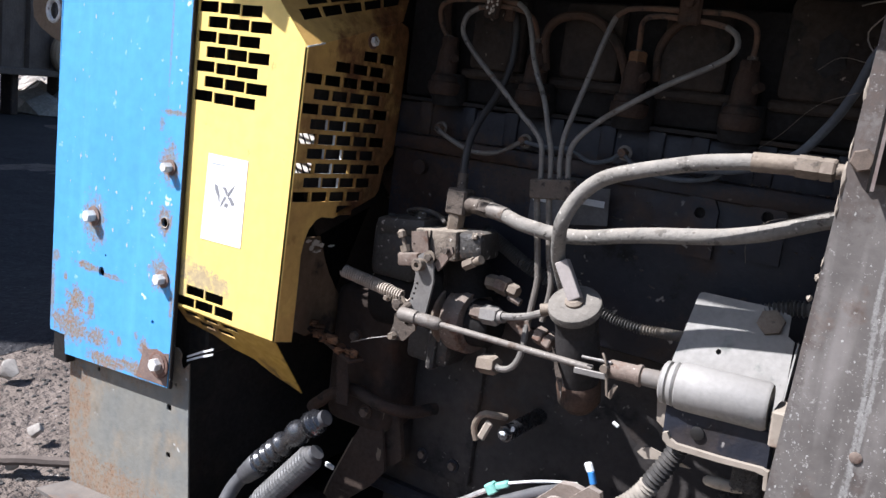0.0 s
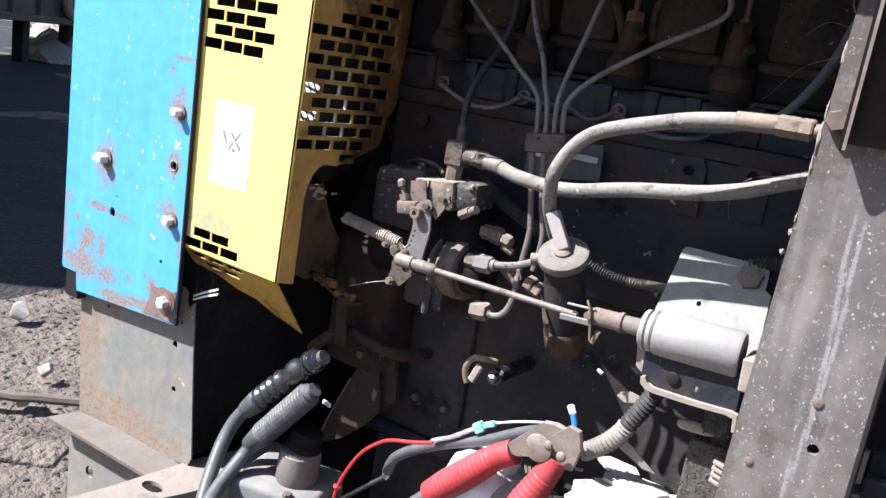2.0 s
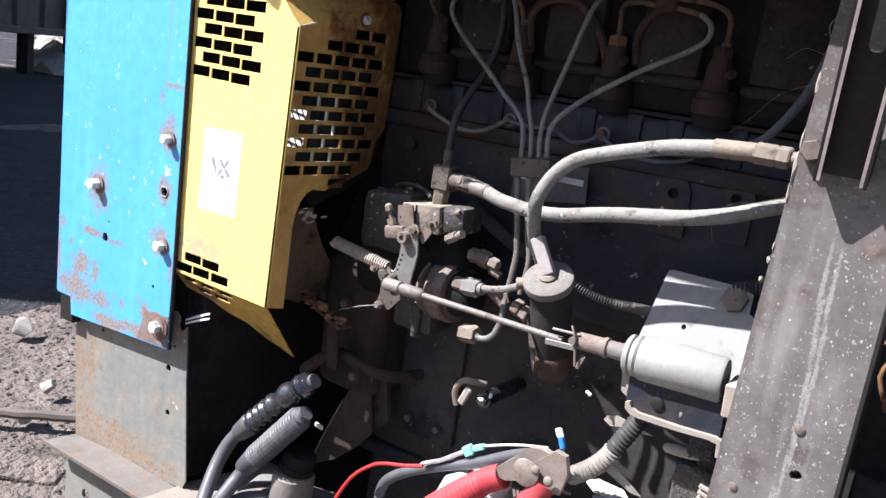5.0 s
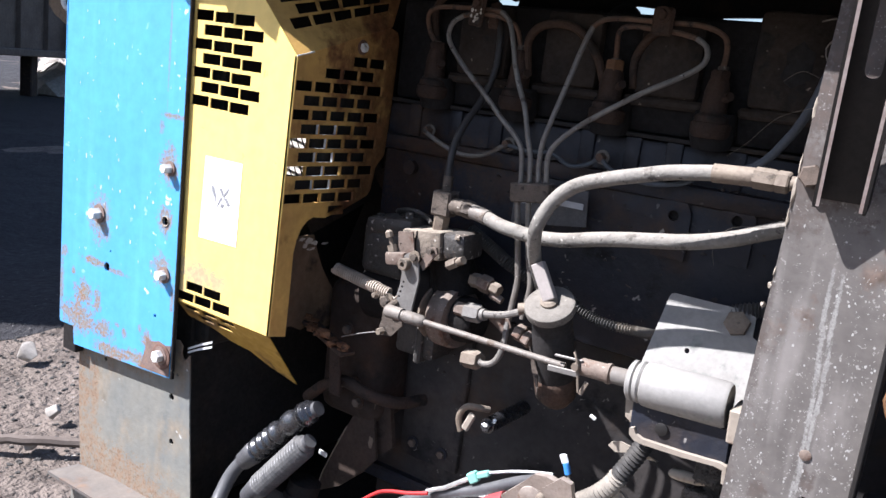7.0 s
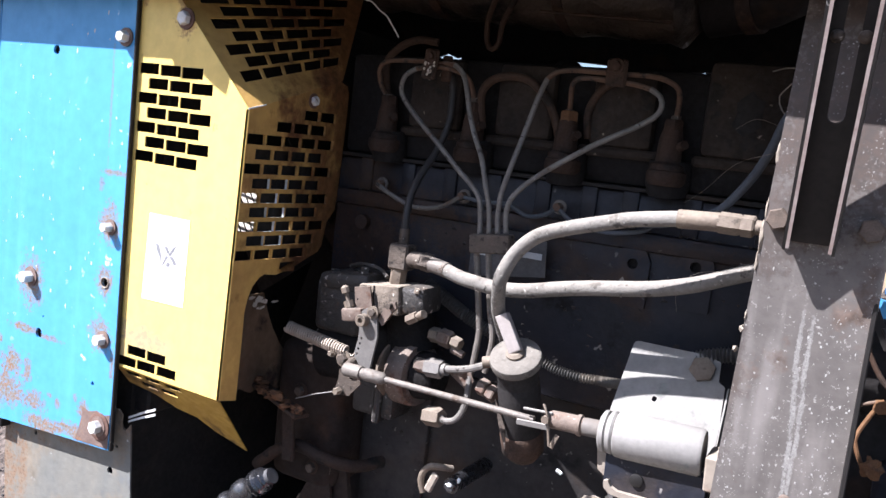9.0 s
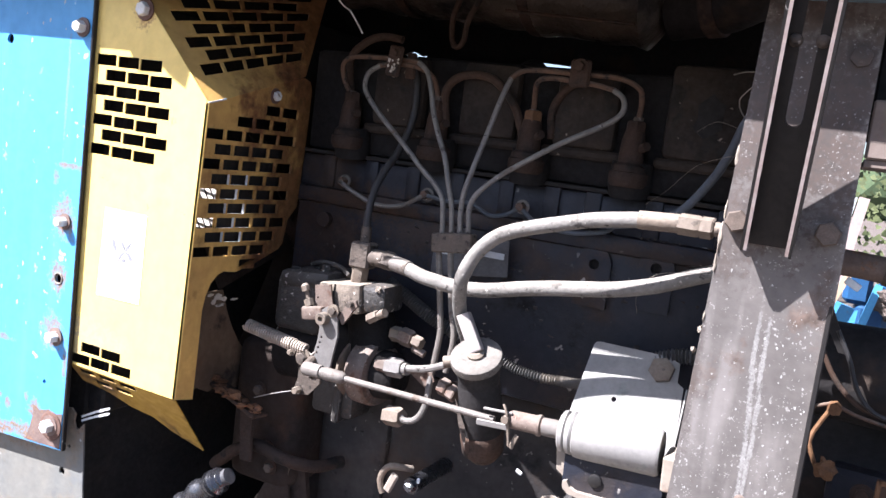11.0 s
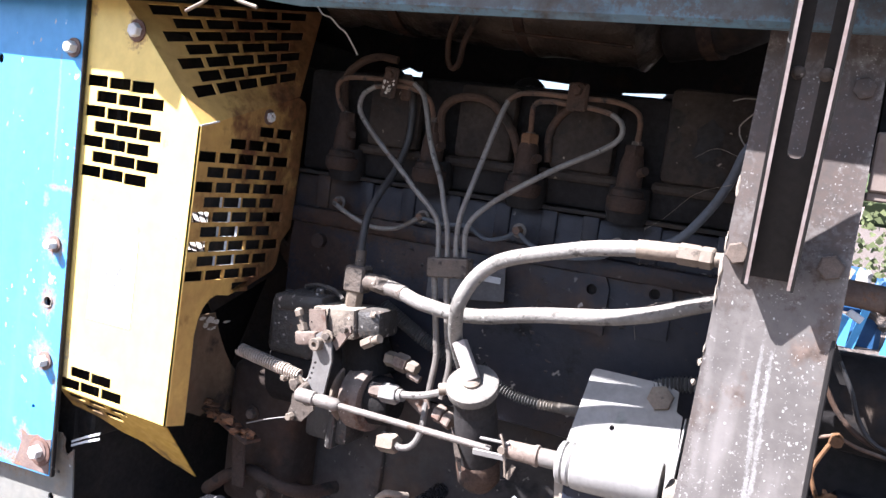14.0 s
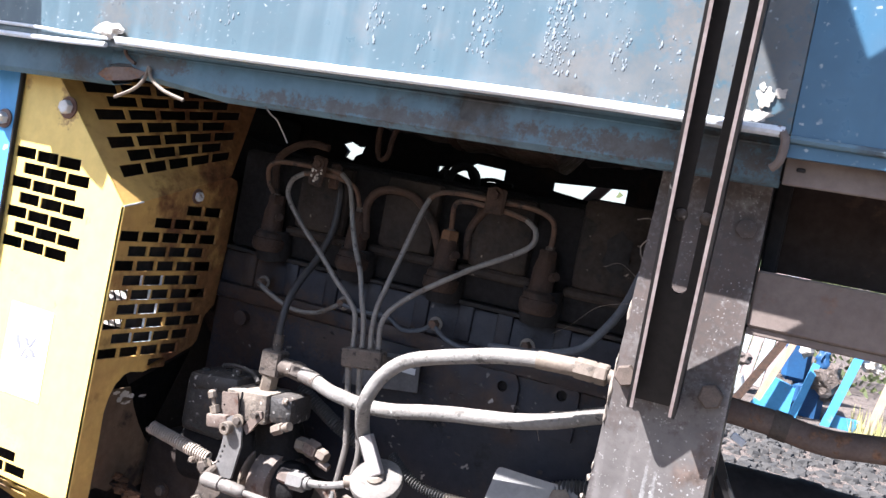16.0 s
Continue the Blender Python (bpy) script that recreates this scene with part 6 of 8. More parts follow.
# ---- injection pump ----
def build_pump():
    w = thing("injection_pump", (-0.60, 1.02, 1.03), "dusty cast fuel injection pump with levers, unions and a spring", "pump")
    part("governor_housing", box(B(), (-0.738, 0.985, 1.135), (-0.655, 1.075, 1.222), 0.012, seg=3), M_pump, w)
    part("governor_lid", box(B(), (-0.730, 0.980, 1.205), (-0.640, 1.07, 1.232), 0.008, (0, -6, 0), 2), M_pump, w)
    for x, y, z in ((-0.715, 1.0, 1.224), (-0.66, 1.0, 1.236), (-0.69, 1.03, 1.232)):
        bolt_on(w, (x, y, z), (0, 0, 1), 0.007, 0.006, material=M_pump, wmat=M_pump)
    part("lid_pipe", tube(B(), [(-0.70, 1.02, 1.238), (-0.67, 1.01, 1.246), (-0.64, 1.01, 1.243), (-0.62, 1.0, 1.235)], 0.0035, 8), M_pump, w)
    part("top_cover", box(B(), (-0.640, 0.958, 1.188), (-0.572, 1.022, 1.230), 0.003, (0, -6, 0), 2), M_pump_l, w, "tan dusty top cover")
    part("cover_seam", box(B(), (-0.6155, 0.9565, 1.19), (-0.6140, 0.96, 1.228), 0), M_dark, w)
    part("bracket_face", sheet(B(), (0, 0.953, 0), (1, 0, 0), (0, 0, 1), [(-0.643, 1.222), (-0.617, 1.227), (-0.610, 1.197), (-0.607, 1.172), (-0.617, 1.168), (-0.621, 1.190), (-0.638, 1.188)], [ring_loop(-0.636, 1.205, 0.0016, 8)], 0.003), M_flange, w, "pinkish-brown bracket plate")
    part("cover_side", box(B(), (-0.574, 0.963, 1.196), (-0.534, 1.02, 1.236), 0.008, (0, -6, 0), 2), M_pump, w)
    part("cover_chip", lump(B(), (-0.546, 0.962, 1.232), (0.005, 0.003, 0.005), 3, 0.6, 2), M_pump_l, w)
    # Body, neck and hydraulic head are coloured near black for the cover's shadow.
    part("body", rings(B(), [(-0.735, 1.035, 1.10), (-0.66, 1.038, 1.105), (-0.60, 1.04, 1.11), (-0.575, 1.04, 1.112)], [0.050, 0.050, 0.044, 0.042], 28), M_shade_black, w)
    part("neck", rings(B(), [(-0.60, 1.025, 1.20), (-0.588, 1.03, 1.165), (-0.58, 1.03, 1.13)], [0.033, 0.036, 0.040], 20), M_shade_black, w)
    part("base", box(B(), (-0.66, 0.995, 1.02), (-0.585, 1.06, 1.075), 0.01, seg=2), M_pump, w)
    part("fin", box(B(), (-0.615, 0.985, 1.015), (-0.603, 1.01, 1.075), 0.003), M_pump, w)
    # head of the pump: stacked discs
    part("thin_flange", lathe(B(), (-0.602, 1.020, 1.097), (-0.596, 1.019, 1.097), [(0, 0.045), (0.8, 0.046), (1, 0.043)], 32), M_fit, w)
    part("flange", lathe(B(), (-0.586, 1.018, 1.097), (-0.552, 1.012, 1.099), [(0, 0.044), (0.1, 0.0485), (0.8, 0.0485), (1, 0.045)], 32), M_flange, w, "broad rust-brown flange ring")
    part("hydraulic_head", lathe(B(), (-0.553, 1.014, 1.099), (-0.520, 1.012, 1.102), [(0, 0.036), (0.7, 0.034), (1, 0.026)], 24), M_shade_black, w)
    part("union_nut", hexa(B(), (-0.545, 0.985, 1.122), (-0.527, 0.982, 1.123), 0.0105), M_flange, w, "rust-brown nut")
    part("union_nut", hexa(B(), (-0.526, 0.982, 1.123), (-0.500, 0.978, 1.126), 0.0140), M_lever, w, "bright steel union nut")
    part("union_collar", cyl(B(), (-0.501, 0.978, 1.126), (-0.492, 0.976, 1.128), 0.0085, n=14), M_lever, w)
    part("spout", tube(B(), [(-0.505, 0.978, 1.127), (-0.48, 0.972, 1.132), (-0.455, 0.965, 1.140), (-0.43, 0.955, 1.152), (-0.41, 0.95, 1.162)], 0.0052, 10), M_pipe, w)
    for (a, b, r) in (((-0.540, 1.01, 1.164), (-0.525, 1.007, 1.165), 0.0112), ((-0.523, 1.007, 1.165), (-0.503, 1.003, 1.163), 0.0132), ((-0.501, 1.003, 1.163), (-0.487, 1.000, 1.161), 0.0092)):
        part("delivery_valve", hexa(B(), a, b, r), M_flange if r > 0.013 else M_fit, w)
    part("delivery_pipe", tube(B(), [(-0.502, 1.006, 1.150), (-0.493, 1.004, 1.149), (-0.483, 1.004, 1.146)], 0.0058, 8), M_flange, w)
    for (a, b, r) in (((-0.528, 1.0, 1.046), (-0.500, 0.993, 1.051), 0.0145),):
        part("lower_union", hexa(B(), a, b, r), M_fit, w)
    part("lower_pipe", tube(B(), [(-0.503, 0.993, 1.052), (-0.496, 0.990, 1.049), (-0.482, 0.990, 1.052), (-0.471, 0.990, 1.063), (-0.465, 0.990, 1.079), (-0.464, 0.992, 1.097), (-0.466, 0.998, 1.12)], 0.0046, 10), M_pipe, w)
    part("bracket_plate", sheet(B(), (0, 0.995, 0), (1, 0, 0), (0, 0, 1), [(-0.501, 1.120), (-0.464, 1.126), (-0.458, 1.115), (-0.469, 1.100), (-0.475, 1.104), (-0.483, 1.109)], (), -0.003), M_flange, w)
    for (a, b, r) in (((-0.442, 0.985, 1.115), (-0.429, 0.982, 1.113), 0.0125), ((-0.427, 0.982, 1.111), (-0.415, 0.979, 1.108), 0.0115)):
        part("side_union", hexa(B(), a, b, r), M_flange, w)
    # screws beside the top cover
    part("bleed_screw", hexa(B(), (-0.551, 0.955, 1.191), (-0.535, 0.95, 1.200), 0.0078), M_fit, w)
    part("bleed_tip", lathe(B(), (-0.536, 0.951, 1.199), (-0.523, 0.947, 1.206), [(0, 0.0045), (0.4, 0.0045), (0.45, 0.006), (1, 0.006), (1, 0.003)], 12), M_fit, w)
    part("stop_screw", lathe(B(), (-0.641, 0.945, 1.184), (-0.658, 0.945, 1.222), [(0, 0.0035), (0.2, 0.0035), (0.21, 0.0072), (0.45, 0.0072), (0.46, 0.0028), (0.72, 0.0028), (0.73, 0.006), (0.92, 0.006), (1, 0.003)], 8), M_fit, w)
    part("shaft_arm", box(B(), (-0.653, 0.936, 1.174), (-0.618, 0.948, 1.193), 0.003, (0, -10, 0), 2), M_flange, w)
    part("shaft_boss", lathe(B(), (-0.613, 0.938, 1.181), (-0.613, 0.926, 1.181), [(0, 0.009), (0.9, 0.009), (1, 0.008), (1, 0.004), (0.6, 0.0035)], 18), M_fit, w)
    bolt_on(w, (-0.600, 0.938, 1.194), (0, -1, 0), 0.006, 0.004, material=M_fit_d, wmat=M_fit)
    part("linkage", sheet(B(), (0, 0.943, 0), (1, 0, 0), (0, 0, 1), [(-0.569, 1.214), (-0.579, 1.212), (-0.584, 1.204), (-0.594, 1.186), (-0.587, 1.176), (-0.580, 1.185), (-0.573, 1.197), (-0.566, 1.206)], (), -0.005), M_flange, w)
    part("linkage_pin", cyl(B(), (-0.575, 0.945, 1.208), (-0.575, 0.934, 1.208), 0.004, n=10), M_fit_d, w)
    hs = [ring_loop(-0.6150 - 0.0018 * k, 1.153 - 0.0078 * k, 0.0019, 8) for k in range(4)]
    part("throttle_lever", sheet(B(), (0, 0.938, 0), (1, 0, 0), (0, 0, 1), [(-0.626, 1.178), (-0.622, 1.190), (-0.612, 1.198), (-0.598, 1.197), (-0.592, 1.183), (-0.589, 1.161), (-0.592, 1.140), (-0.596, 1.112), (-0.626, 1.108), (-0.625, 1.130), (-0.621, 1.149), (-0.620, 1.166)], hs, -0.004), M_lever, w, "bright galvanised throttle lever with holes")
    part("lower_arm", sheet(B(), (0, 0.942, 0), (1, 0, 0), (0, 0, 1), [(-0.650, 1.100), (-0.615, 1.108), (-0.612, 1.084), (-0.630, 1.063), (-0.650, 1.060), (-0.654, 1.070), (-0.650, 1.085)], [ring_loop(-0.628, 1.090, 0.003, 8)], -0.004), M_fit_d, w)
    bolt_on(w, (-0.640, 0.936, 1.118), (0, -1, 0), 0.008, 0.007, material=M_fit_d, wmat=M_fit)
    bolt_on(w, (-0.661, 0.936, 1.122), (0, -1, 0), 0.004, 0.006, material=M_fit, wmat=M_fit)
    part("stop_wire", tube(B(), [(-0.716, 0.932, 1.040), (-0.68, 0.93, 1.056), (-0.644, 0.932, 1.069)], 0.0009, 6), M_lever, w)
    part("wire_nut", hexa(B(), (-0.644, 0.938, 1.069), (-0.644, 0.927, 1.069), 0.0055), M_fit, w)
    # coil spring
    a, b = Vector((-0.752, 0.945, 1.141)), Vector((-0.640, 0.940, 1.128))
    u, v = frame_of(b - a)[1:]
    n = 26
    pts = [a + (b - a) * (i / (n * 10)) + (u * math.cos(i * 0.628) + v * math.sin(i * 0.628)) * (0.0085 if i < n * 10 * 0.8 else 0.0085 - 0.001) for i in range(n * 10 + 1)]
    sp = part("return_spring", rings(B(), pts, 0.0017, 5), M_spring, w, "coiled return spring")
    part("spring_hook", tube(B(), [b, b + Vector((0.012, -0.002, -0.004)), b + Vector((0.018, 0, 0.004))], 0.0017, 6), M_spring, sp)


build_pump()


# ---- throttle rod and stop cylinder ----
def build_rod():
    w = thing("throttle_rod", (-0.48, 0.91, 1.114), "thin dusty steel throttle rod with a ball joint end", "rod")
    part("rod", cyl(B(), (-0.56, 0.91, 1.113), (-0.332, 0.912, 1.1135), 0.0045, n=12), M_rod, w)
    part("joint_sleeve", lathe(B(), (-0.620, 0.910, 1.1125), (-0.552, 0.910, 1.1130), [(0, 0.008), (0.05, 0.0098), (0.42, 0.0098), (0.44, 0.0078), (0.5, 0.0078), (0.52, 0.0092), (0.93, 0.0088), (1, 0.0055)], 16), M_rod, w)
    part("joint_pin", cyl(B(), (-0.618, 0.91, 1.115), (-0.626, 0.940, 1.118), 0.006, n=10), M_fit_d, w)
    c = thing("clevis", (-0.325, 0.91, 1.118), "small bent metal clevis joining rod and plunger", "clevis")
    part("fork", box(B(), (-0.352, 0.902, 1.106), (-0.308, 0.905, 1.114), 0.001, (0, -4, 0)), M_lever, c)
    part("fork", box(B(), (-0.345, 0.902, 1.127), (-0.306, 0.905, 1.1305), 0.001, (0, -4, 0)), M_lever, c)
    part("pin", cyl(B(), (-0.313, 0.895, 1.122), (-0.311, 0.925, 1.123), 0.005, n=10), M_fit, c)
    part("split_pin", tube(B(), [(-0.318, 0.9, 1.14), (-0.312, 0.898, 1.13), (-0.309, 0.9, 1.112), (-0.305, 0.9, 1.09)], 0.0016, 6), M_fit, c)
    part("tag", box(B(), (-0.304, 0.905, 1.085), (-0.298, 0.907, 1.105), 0.001, (0, 20, 0)), M_fit, c)
    s = thing("stop_cylinder", (-0.19, 0.93, 1.08), "light grey actuator cylinder with a ribbed boot on its grey bracket", "cylinder")
    a = Vector((-0.312, 0.912, 1.120))
    part("plunger_boot", lathe(B(), a, a + Vector((0.068, 0.001, 0.003)), [(0, 0.0095), (0.04, 0.0112), (0.50, 0.0115), (0.54, 0.0132), (0.60, 0.0132), (0.62, 0.0105), (0.64, 0.0105)], 20), M_flange, s)
    part("plunger_sleeve", lathe(B(), a + Vector((0.042, 0.0006, 0.0018)), a + Vector((0.068, 0.001, 0.003)), [(0, 0.0098), (0.1, 0.0108), (0.9, 0.0112), (1, 0.0112)], 20), M_foot, s, "bluish worn plunger sleeve")
    e = a + Vector((0.066, 0.001, 0.003))
    part("end_ring", lathe(B(), e, e + Vector((0.018, 0, 0.0008)), [(0, 0.021), (0.15, 0.025), (0.4, 0.025), (0.5, 0.022), (0.6, 0.025), (0.85, 0.026), (1, 0.024)], 24), M_grey, s)
    f = e + Vector((0.018, 0, 0.0008))
    part("barrel", lathe(B(), f, f + Vector((0.101, 0.002, 0.0036)), [(0, 0.024), (0.02, 0.027), (0.1, 0.0278), (0.96, 0.0275), (1, 0.025), (1.0, 0.012)], 32), M_grey, s)
    part("end_lug", box(B(), (-0.121, 0.893, 1.092), (-0.085, 0.94, 1.132), 0.002, (0, -3, 0)), M_rail, s)
    part("saddle", box(B(), (-0.235, 0.905, 1.058), (-0.115, 0.955, 1.103), 0.003, (0, -2, 0)), M_black, s)
    part("saddle_edge", sheet(B(), (0, 0.8985, 0), (1, 0, 0), (0, 0, 1), [(-0.232, 1.068), (-0.227, 1.070), (-0.223, 1.063), (-0.215, 1.0595), (-0.165, 1.0605), (-0.121, 1.0635), (-0.114, 1.061), (-0.1125, 1.040), (-0.1165, 1.040), (-0.118, 1.056), (-0.128, 1.0575), (-0.165, 1.0545), (-0.213, 1.0530), (-0.224, 1.0545), (-0.231, 1.060)], (), -0.009), M_rail, s, "cream dusty folded edge")
    part("screw", lathe(B(), (-0.195, 0.905, 1.078), (-0.195, 0.901, 1.078), [(0, 0.008), (0.8, 0.008), (1, 0.006)], 14), M_channel, s)
    hs = [ring_loop(-0.2101, 1.1491, 0.0033, 10)]
    back = Vector((0, 0.458, 1))
    bk = part("bracket_sheet", sheet(B(), (0, 0.4825, 0), (1, 0, 0), back, [(-0.2642, 1.1003), (-0.2535, 1.1975), (-0.2525, 1.2077), (-0.2505, 1.2113), (-0.2459, 1.2128), (-0.1556, 1.2128), (-0.1402, 1.2077), (-0.1381, 1.1850), (-0.1295, 1.1804), (-0.1240, 1.1041), (-0.1315, 1.0710), (-0.2531, 1.0710)], hs, -0.003), M_grey, s, "pale grey sheet-metal bracket")
    part("bracket_fold", sheet(B(), (-0.1262, 0.4825, 0), (0, 1, 0), back, [(0, 1.085), (0, 1.18), (0.02, 1.175), (0.02, 1.085)], (), 0.002), M_grey, bk)
    nrm = Vector((0, -1, 0.458)).normalized()
    c = Vector((-0.1599, 1.0298, 1.1951))
    part("hex_plug", hexa(B(), c, c + nrm * 0.008, 0.0165), M_fit, s, "tan hexagon plug")


build_rod()


# ---- fuel filter ----
def build_filter():
    w = thing("fuel_filter", (-0.375, 0.955, 1.05), "upright fuel filter bowl, darkened for its shade, with a dusty round cap and grip", "filter")
    c = Vector((-0.3755, 0.932, 1.182))
    n = Vector((-0.02, -0.56, 0.83)).normalized()
    down = Vector((0.06, 0.30, -0.95)).normalized()
    part("cap", lathe(B(), c - n * 0.013, c + n * 0.003, [(0, 0.030), (0.15, 0.0335), (0.55, 0.0345), (0.85, 0.0335), (0.97, 0.030), (1.0, 0.012)], 36), M_filter_cap, w, "dusty round cap")
    part("neck", rings(B(), [c - n * 0.012, c - n * 0.02 + down * 0.008, c - n * 0.02 + down * 0.025], [0.030, 0.028, 0.027], 24), M_filter, w)
    a = c - n * 0.02 + down * 0.018
    part("bowl", rings(B(), [a + down * q for q in (0, 0.01, 0.05, 0.085, 0.10, 0.112, 0.118)], [0.026, 0.0285, 0.0275, 0.0265, 0.0235, 0.015, 0.006], 28), M_filter, w)
    part("bottom_cup", rings(B(), [a + down * q for q in (0.078, 0.082, 0.108, 0.122, 0.126)], [0.027, 0.0295, 0.0285, 0.018, 0.006], 24), M_brown, w, "rusty bottom cup")
    part("collar", lathe(B(), c + n * 0.002, c + n * 0.009, [(0, 0.012), (0.6, 0.012), (1, 0.008)], 16), M_fit, w)
    up = Vector((-0.54, 0.10, 0.84)).normalized()
    base = c + n * 0.006 + Vector((0.002, 0, 0.001))
    face = Vector((-0.1, -1.0, 0.3))
    face = (face - up * face.dot(up)).normalized()
    across = up.cross(face)
    bm = box(B(), (-0.0088, -0.0065, 0.0), (0.0088, 0.0065, 0.052), 0.0018, seg=2)
    for q in bm.verts:
        q.co = base + across * q.co.x - face * q.co.y + up * q.co.z
    part("grip", bm, M_grip, w, "dusty square grip", False)
    part("side_outlet", cyl(B(), (-0.405, 0.95, 1.165), (-0.425, 0.945, 1.16), 0.008, n=14), M_fit, w)
    part("strap", sheet(B(), (0, 0.935, 0), (1, 0, 0), (0, 0, 1), [(-0.398, 1.120), (-0.388, 1.085), (-0.375, 1.055), (-0.379, 1.085)], (), -0.002), M_fit_d, w)


build_filter()


w = thing("rusty_bracket", (-0.78, 0.98, 1.04), "flaking red-brown rusty bracket behind the guard", "bracket")
part("arm", box(B(), (-0.842, 0.955, 1.012), (-0.715, 0.985, 1.018), 0.002, (0, 10, -14)), M_brown, w)
part("strut", box(B(), (-0.757, 0.958, 0.925), (-0.735, 0.966, 1.005), 0.002, (0, -6, 0)), M_inj, w)
rng = random.Random(5)
for k in range(16):
    x = -0.835 + 0.0075 * k
    part("rust_scale", lump(B(), (x, 0.963 - 0.25 * (x + 0.78) + rng.uniform(-0.008, 0.008), 1.021 - 0.17 * (x + 0.78) + rng.uniform(-0.004, 0.006)), (rng.uniform(0.006, 0.012), 0.007, rng.uniform(0.002, 0.006)), 40 + k, 0.9, 2), M_scale, w)

# ---- conduits, cables and clutter low in the bay ----
def conduit(pts, r, m, label, pitch=0.005):
    return solo("corrugated_conduit", corrugated(B(), pts, r, pitch), m, label, "conduit", "conduits")


conduit([(-0.59, 1.07, 1.225), (-0.545, 1.065, 1.205), (-0.51, 1.06, 1.19), (-0.45, 1.06, 1.168)], 0.009, M_conduit, "dark ribbed cable conduit behind the pump")
# One conduit painted in two tones: dark where shaded, pale where sunlit.
conduit([(-0.42, 1.07, 1.170), (-0.388, 1.06, 1.152), (-0.36, 1.06, 1.142), (-0.325, 1.06, 1.139)], 0.0060, M_conduit, "ribbed cable conduit behind the filter, painted dark for its shade", 0.0042)
conduit([(-0.325, 1.06, 1.139), (-0.305, 1.06, 1.1405), (-0.291, 1.058, 1.142), (-0.264, 1.05, 1.146), (-0.25, 1.045, 1.150)], 0.0060, M_conduit_w, "dusty ribbed cable conduit leading to the bracket, painted pale for sunlight", 0.0042)
conduit([(-0.18, 1.045, 1.200), (-0.15, 1.045, 1.213), (-0.12, 1.045, 1.219), (-0.05, 1.05, 1.23)], 0.009, M_conduit, "dark ribbed conduit behind the grey bracket")
conduit([(-0.208, 0.935, 1.075), (-0.216, 0.93, 1.05), (-0.226, 0.93, 1.025), (-0.238, 0.93, 1.0), (-0.244, 0.93, 0.988)], 0.0108, M_hose_d, "black ribbed conduit hanging below the cylinder", 0.006)
conduit([(-0.244, 0.93, 0.988), (-0.25, 0.93, 0.975), (-0.268, 0.93, 0.952), (-0.295, 0.93, 0.928)], 0.0112, M_conduit_w, "pale dusty ribbed conduit hanging below the cylinder", 0.006)


def build_cable(pts, boot, r, ribbed, label):
    w = thing("battery_cable", pts[-1], label, "cable", "battery cables")
    part("cable", tube(B(), pts, r * 0.70, 12, 0.01), M_cable, w)
    path = smooth_path(boot, 0.00125)
    n = len(path)
    rad = []
    for i in range(n):
        rib, k = 0.0021 * math.cos(i * math.pi / 3), i / n
        if not ribbed and 0.16 < k < 0.95:  # tape wound over the ribs in uneven turns
            rib = r * 0.30 * (math.sin(i * 0.155 + 1.3 * math.sin(i * 0.06)) ** 2 - 0.4)
        rad.append((r * (1.10 if ribbed else 1.02) + rib) * min(1.0, (0.16 + 9.0 * k) ** 0.5))
    part("ribbed_boot" if ribbed else "taped_boot", rings(B(), path, rad, 20), M_boot if ribbed else M_tape, w, "ribbed rubber boot" if ribbed else "glossy black taped boot", not ribbed)
    a = Vector(boot[0])
    d = (a - Vector(boot[1])).normalized()
    part("boot_mouth", rings(B(), [a - d * 0.002, a + d * 0.0005, a + d * 0.0015], [r * 0.42, r * 0.42, r * 0.25], 16), M_shade_black, w, "black disc painted for the shade in the boot's mouth")
    a = Vector(boot[-1])
    d = (a - Vector(boot[-2])).normalized()
    part("collar", lathe(B(), a - d * 0.006, a + d * 0.042, [(0, r * 1.0), (0.08, r * 1.12), (0.3, r * 1.1), (0.9, r * 0.92), (1, r * 0.75)], 18), M_cable, w)


build_cable([(-0.723, 0.902, 0.926), (-0.773, 0.9, 0.886), (-0.849, 0.9, 0.804), (-0.884, 0.893, 0.765), (-0.890, 0.870, 0.726), (-0.872, 0.830, 0.685), (-0.846, 0.790, 0.648), (-0.807, 0.740, 0.606), (-0.75, 0.68, 0.54)],
            [(-0.726, 0.900, 0.926), (-0.773, 0.9, 0.885), (-0.811, 0.9, 0.846), (-0.849, 0.9, 0.806)], 0.0172, False, "thick grey battery cable with a glossy taped boot")
build_cable([(-0.726, 0.892, 0.873), (-0.766, 0.890, 0.825), (-0.824, 0.890, 0.756), (-0.846, 0.883, 0.720), (-0.849, 0.860, 0.698), (-0.843, 0.820, 0.675), (-0.826, 0.780, 0.655), (-0.793, 0.730, 0.612), (-0.74, 0.67, 0.55)],
            [(-0.728, 0.891, 0.871), (-0.766, 0.890, 0.825), (-0.798, 0.890, 0.787), (-0.824, 0.890, 0.756)], 0.0172, True, "thick grey battery cable with a ribbed boot")


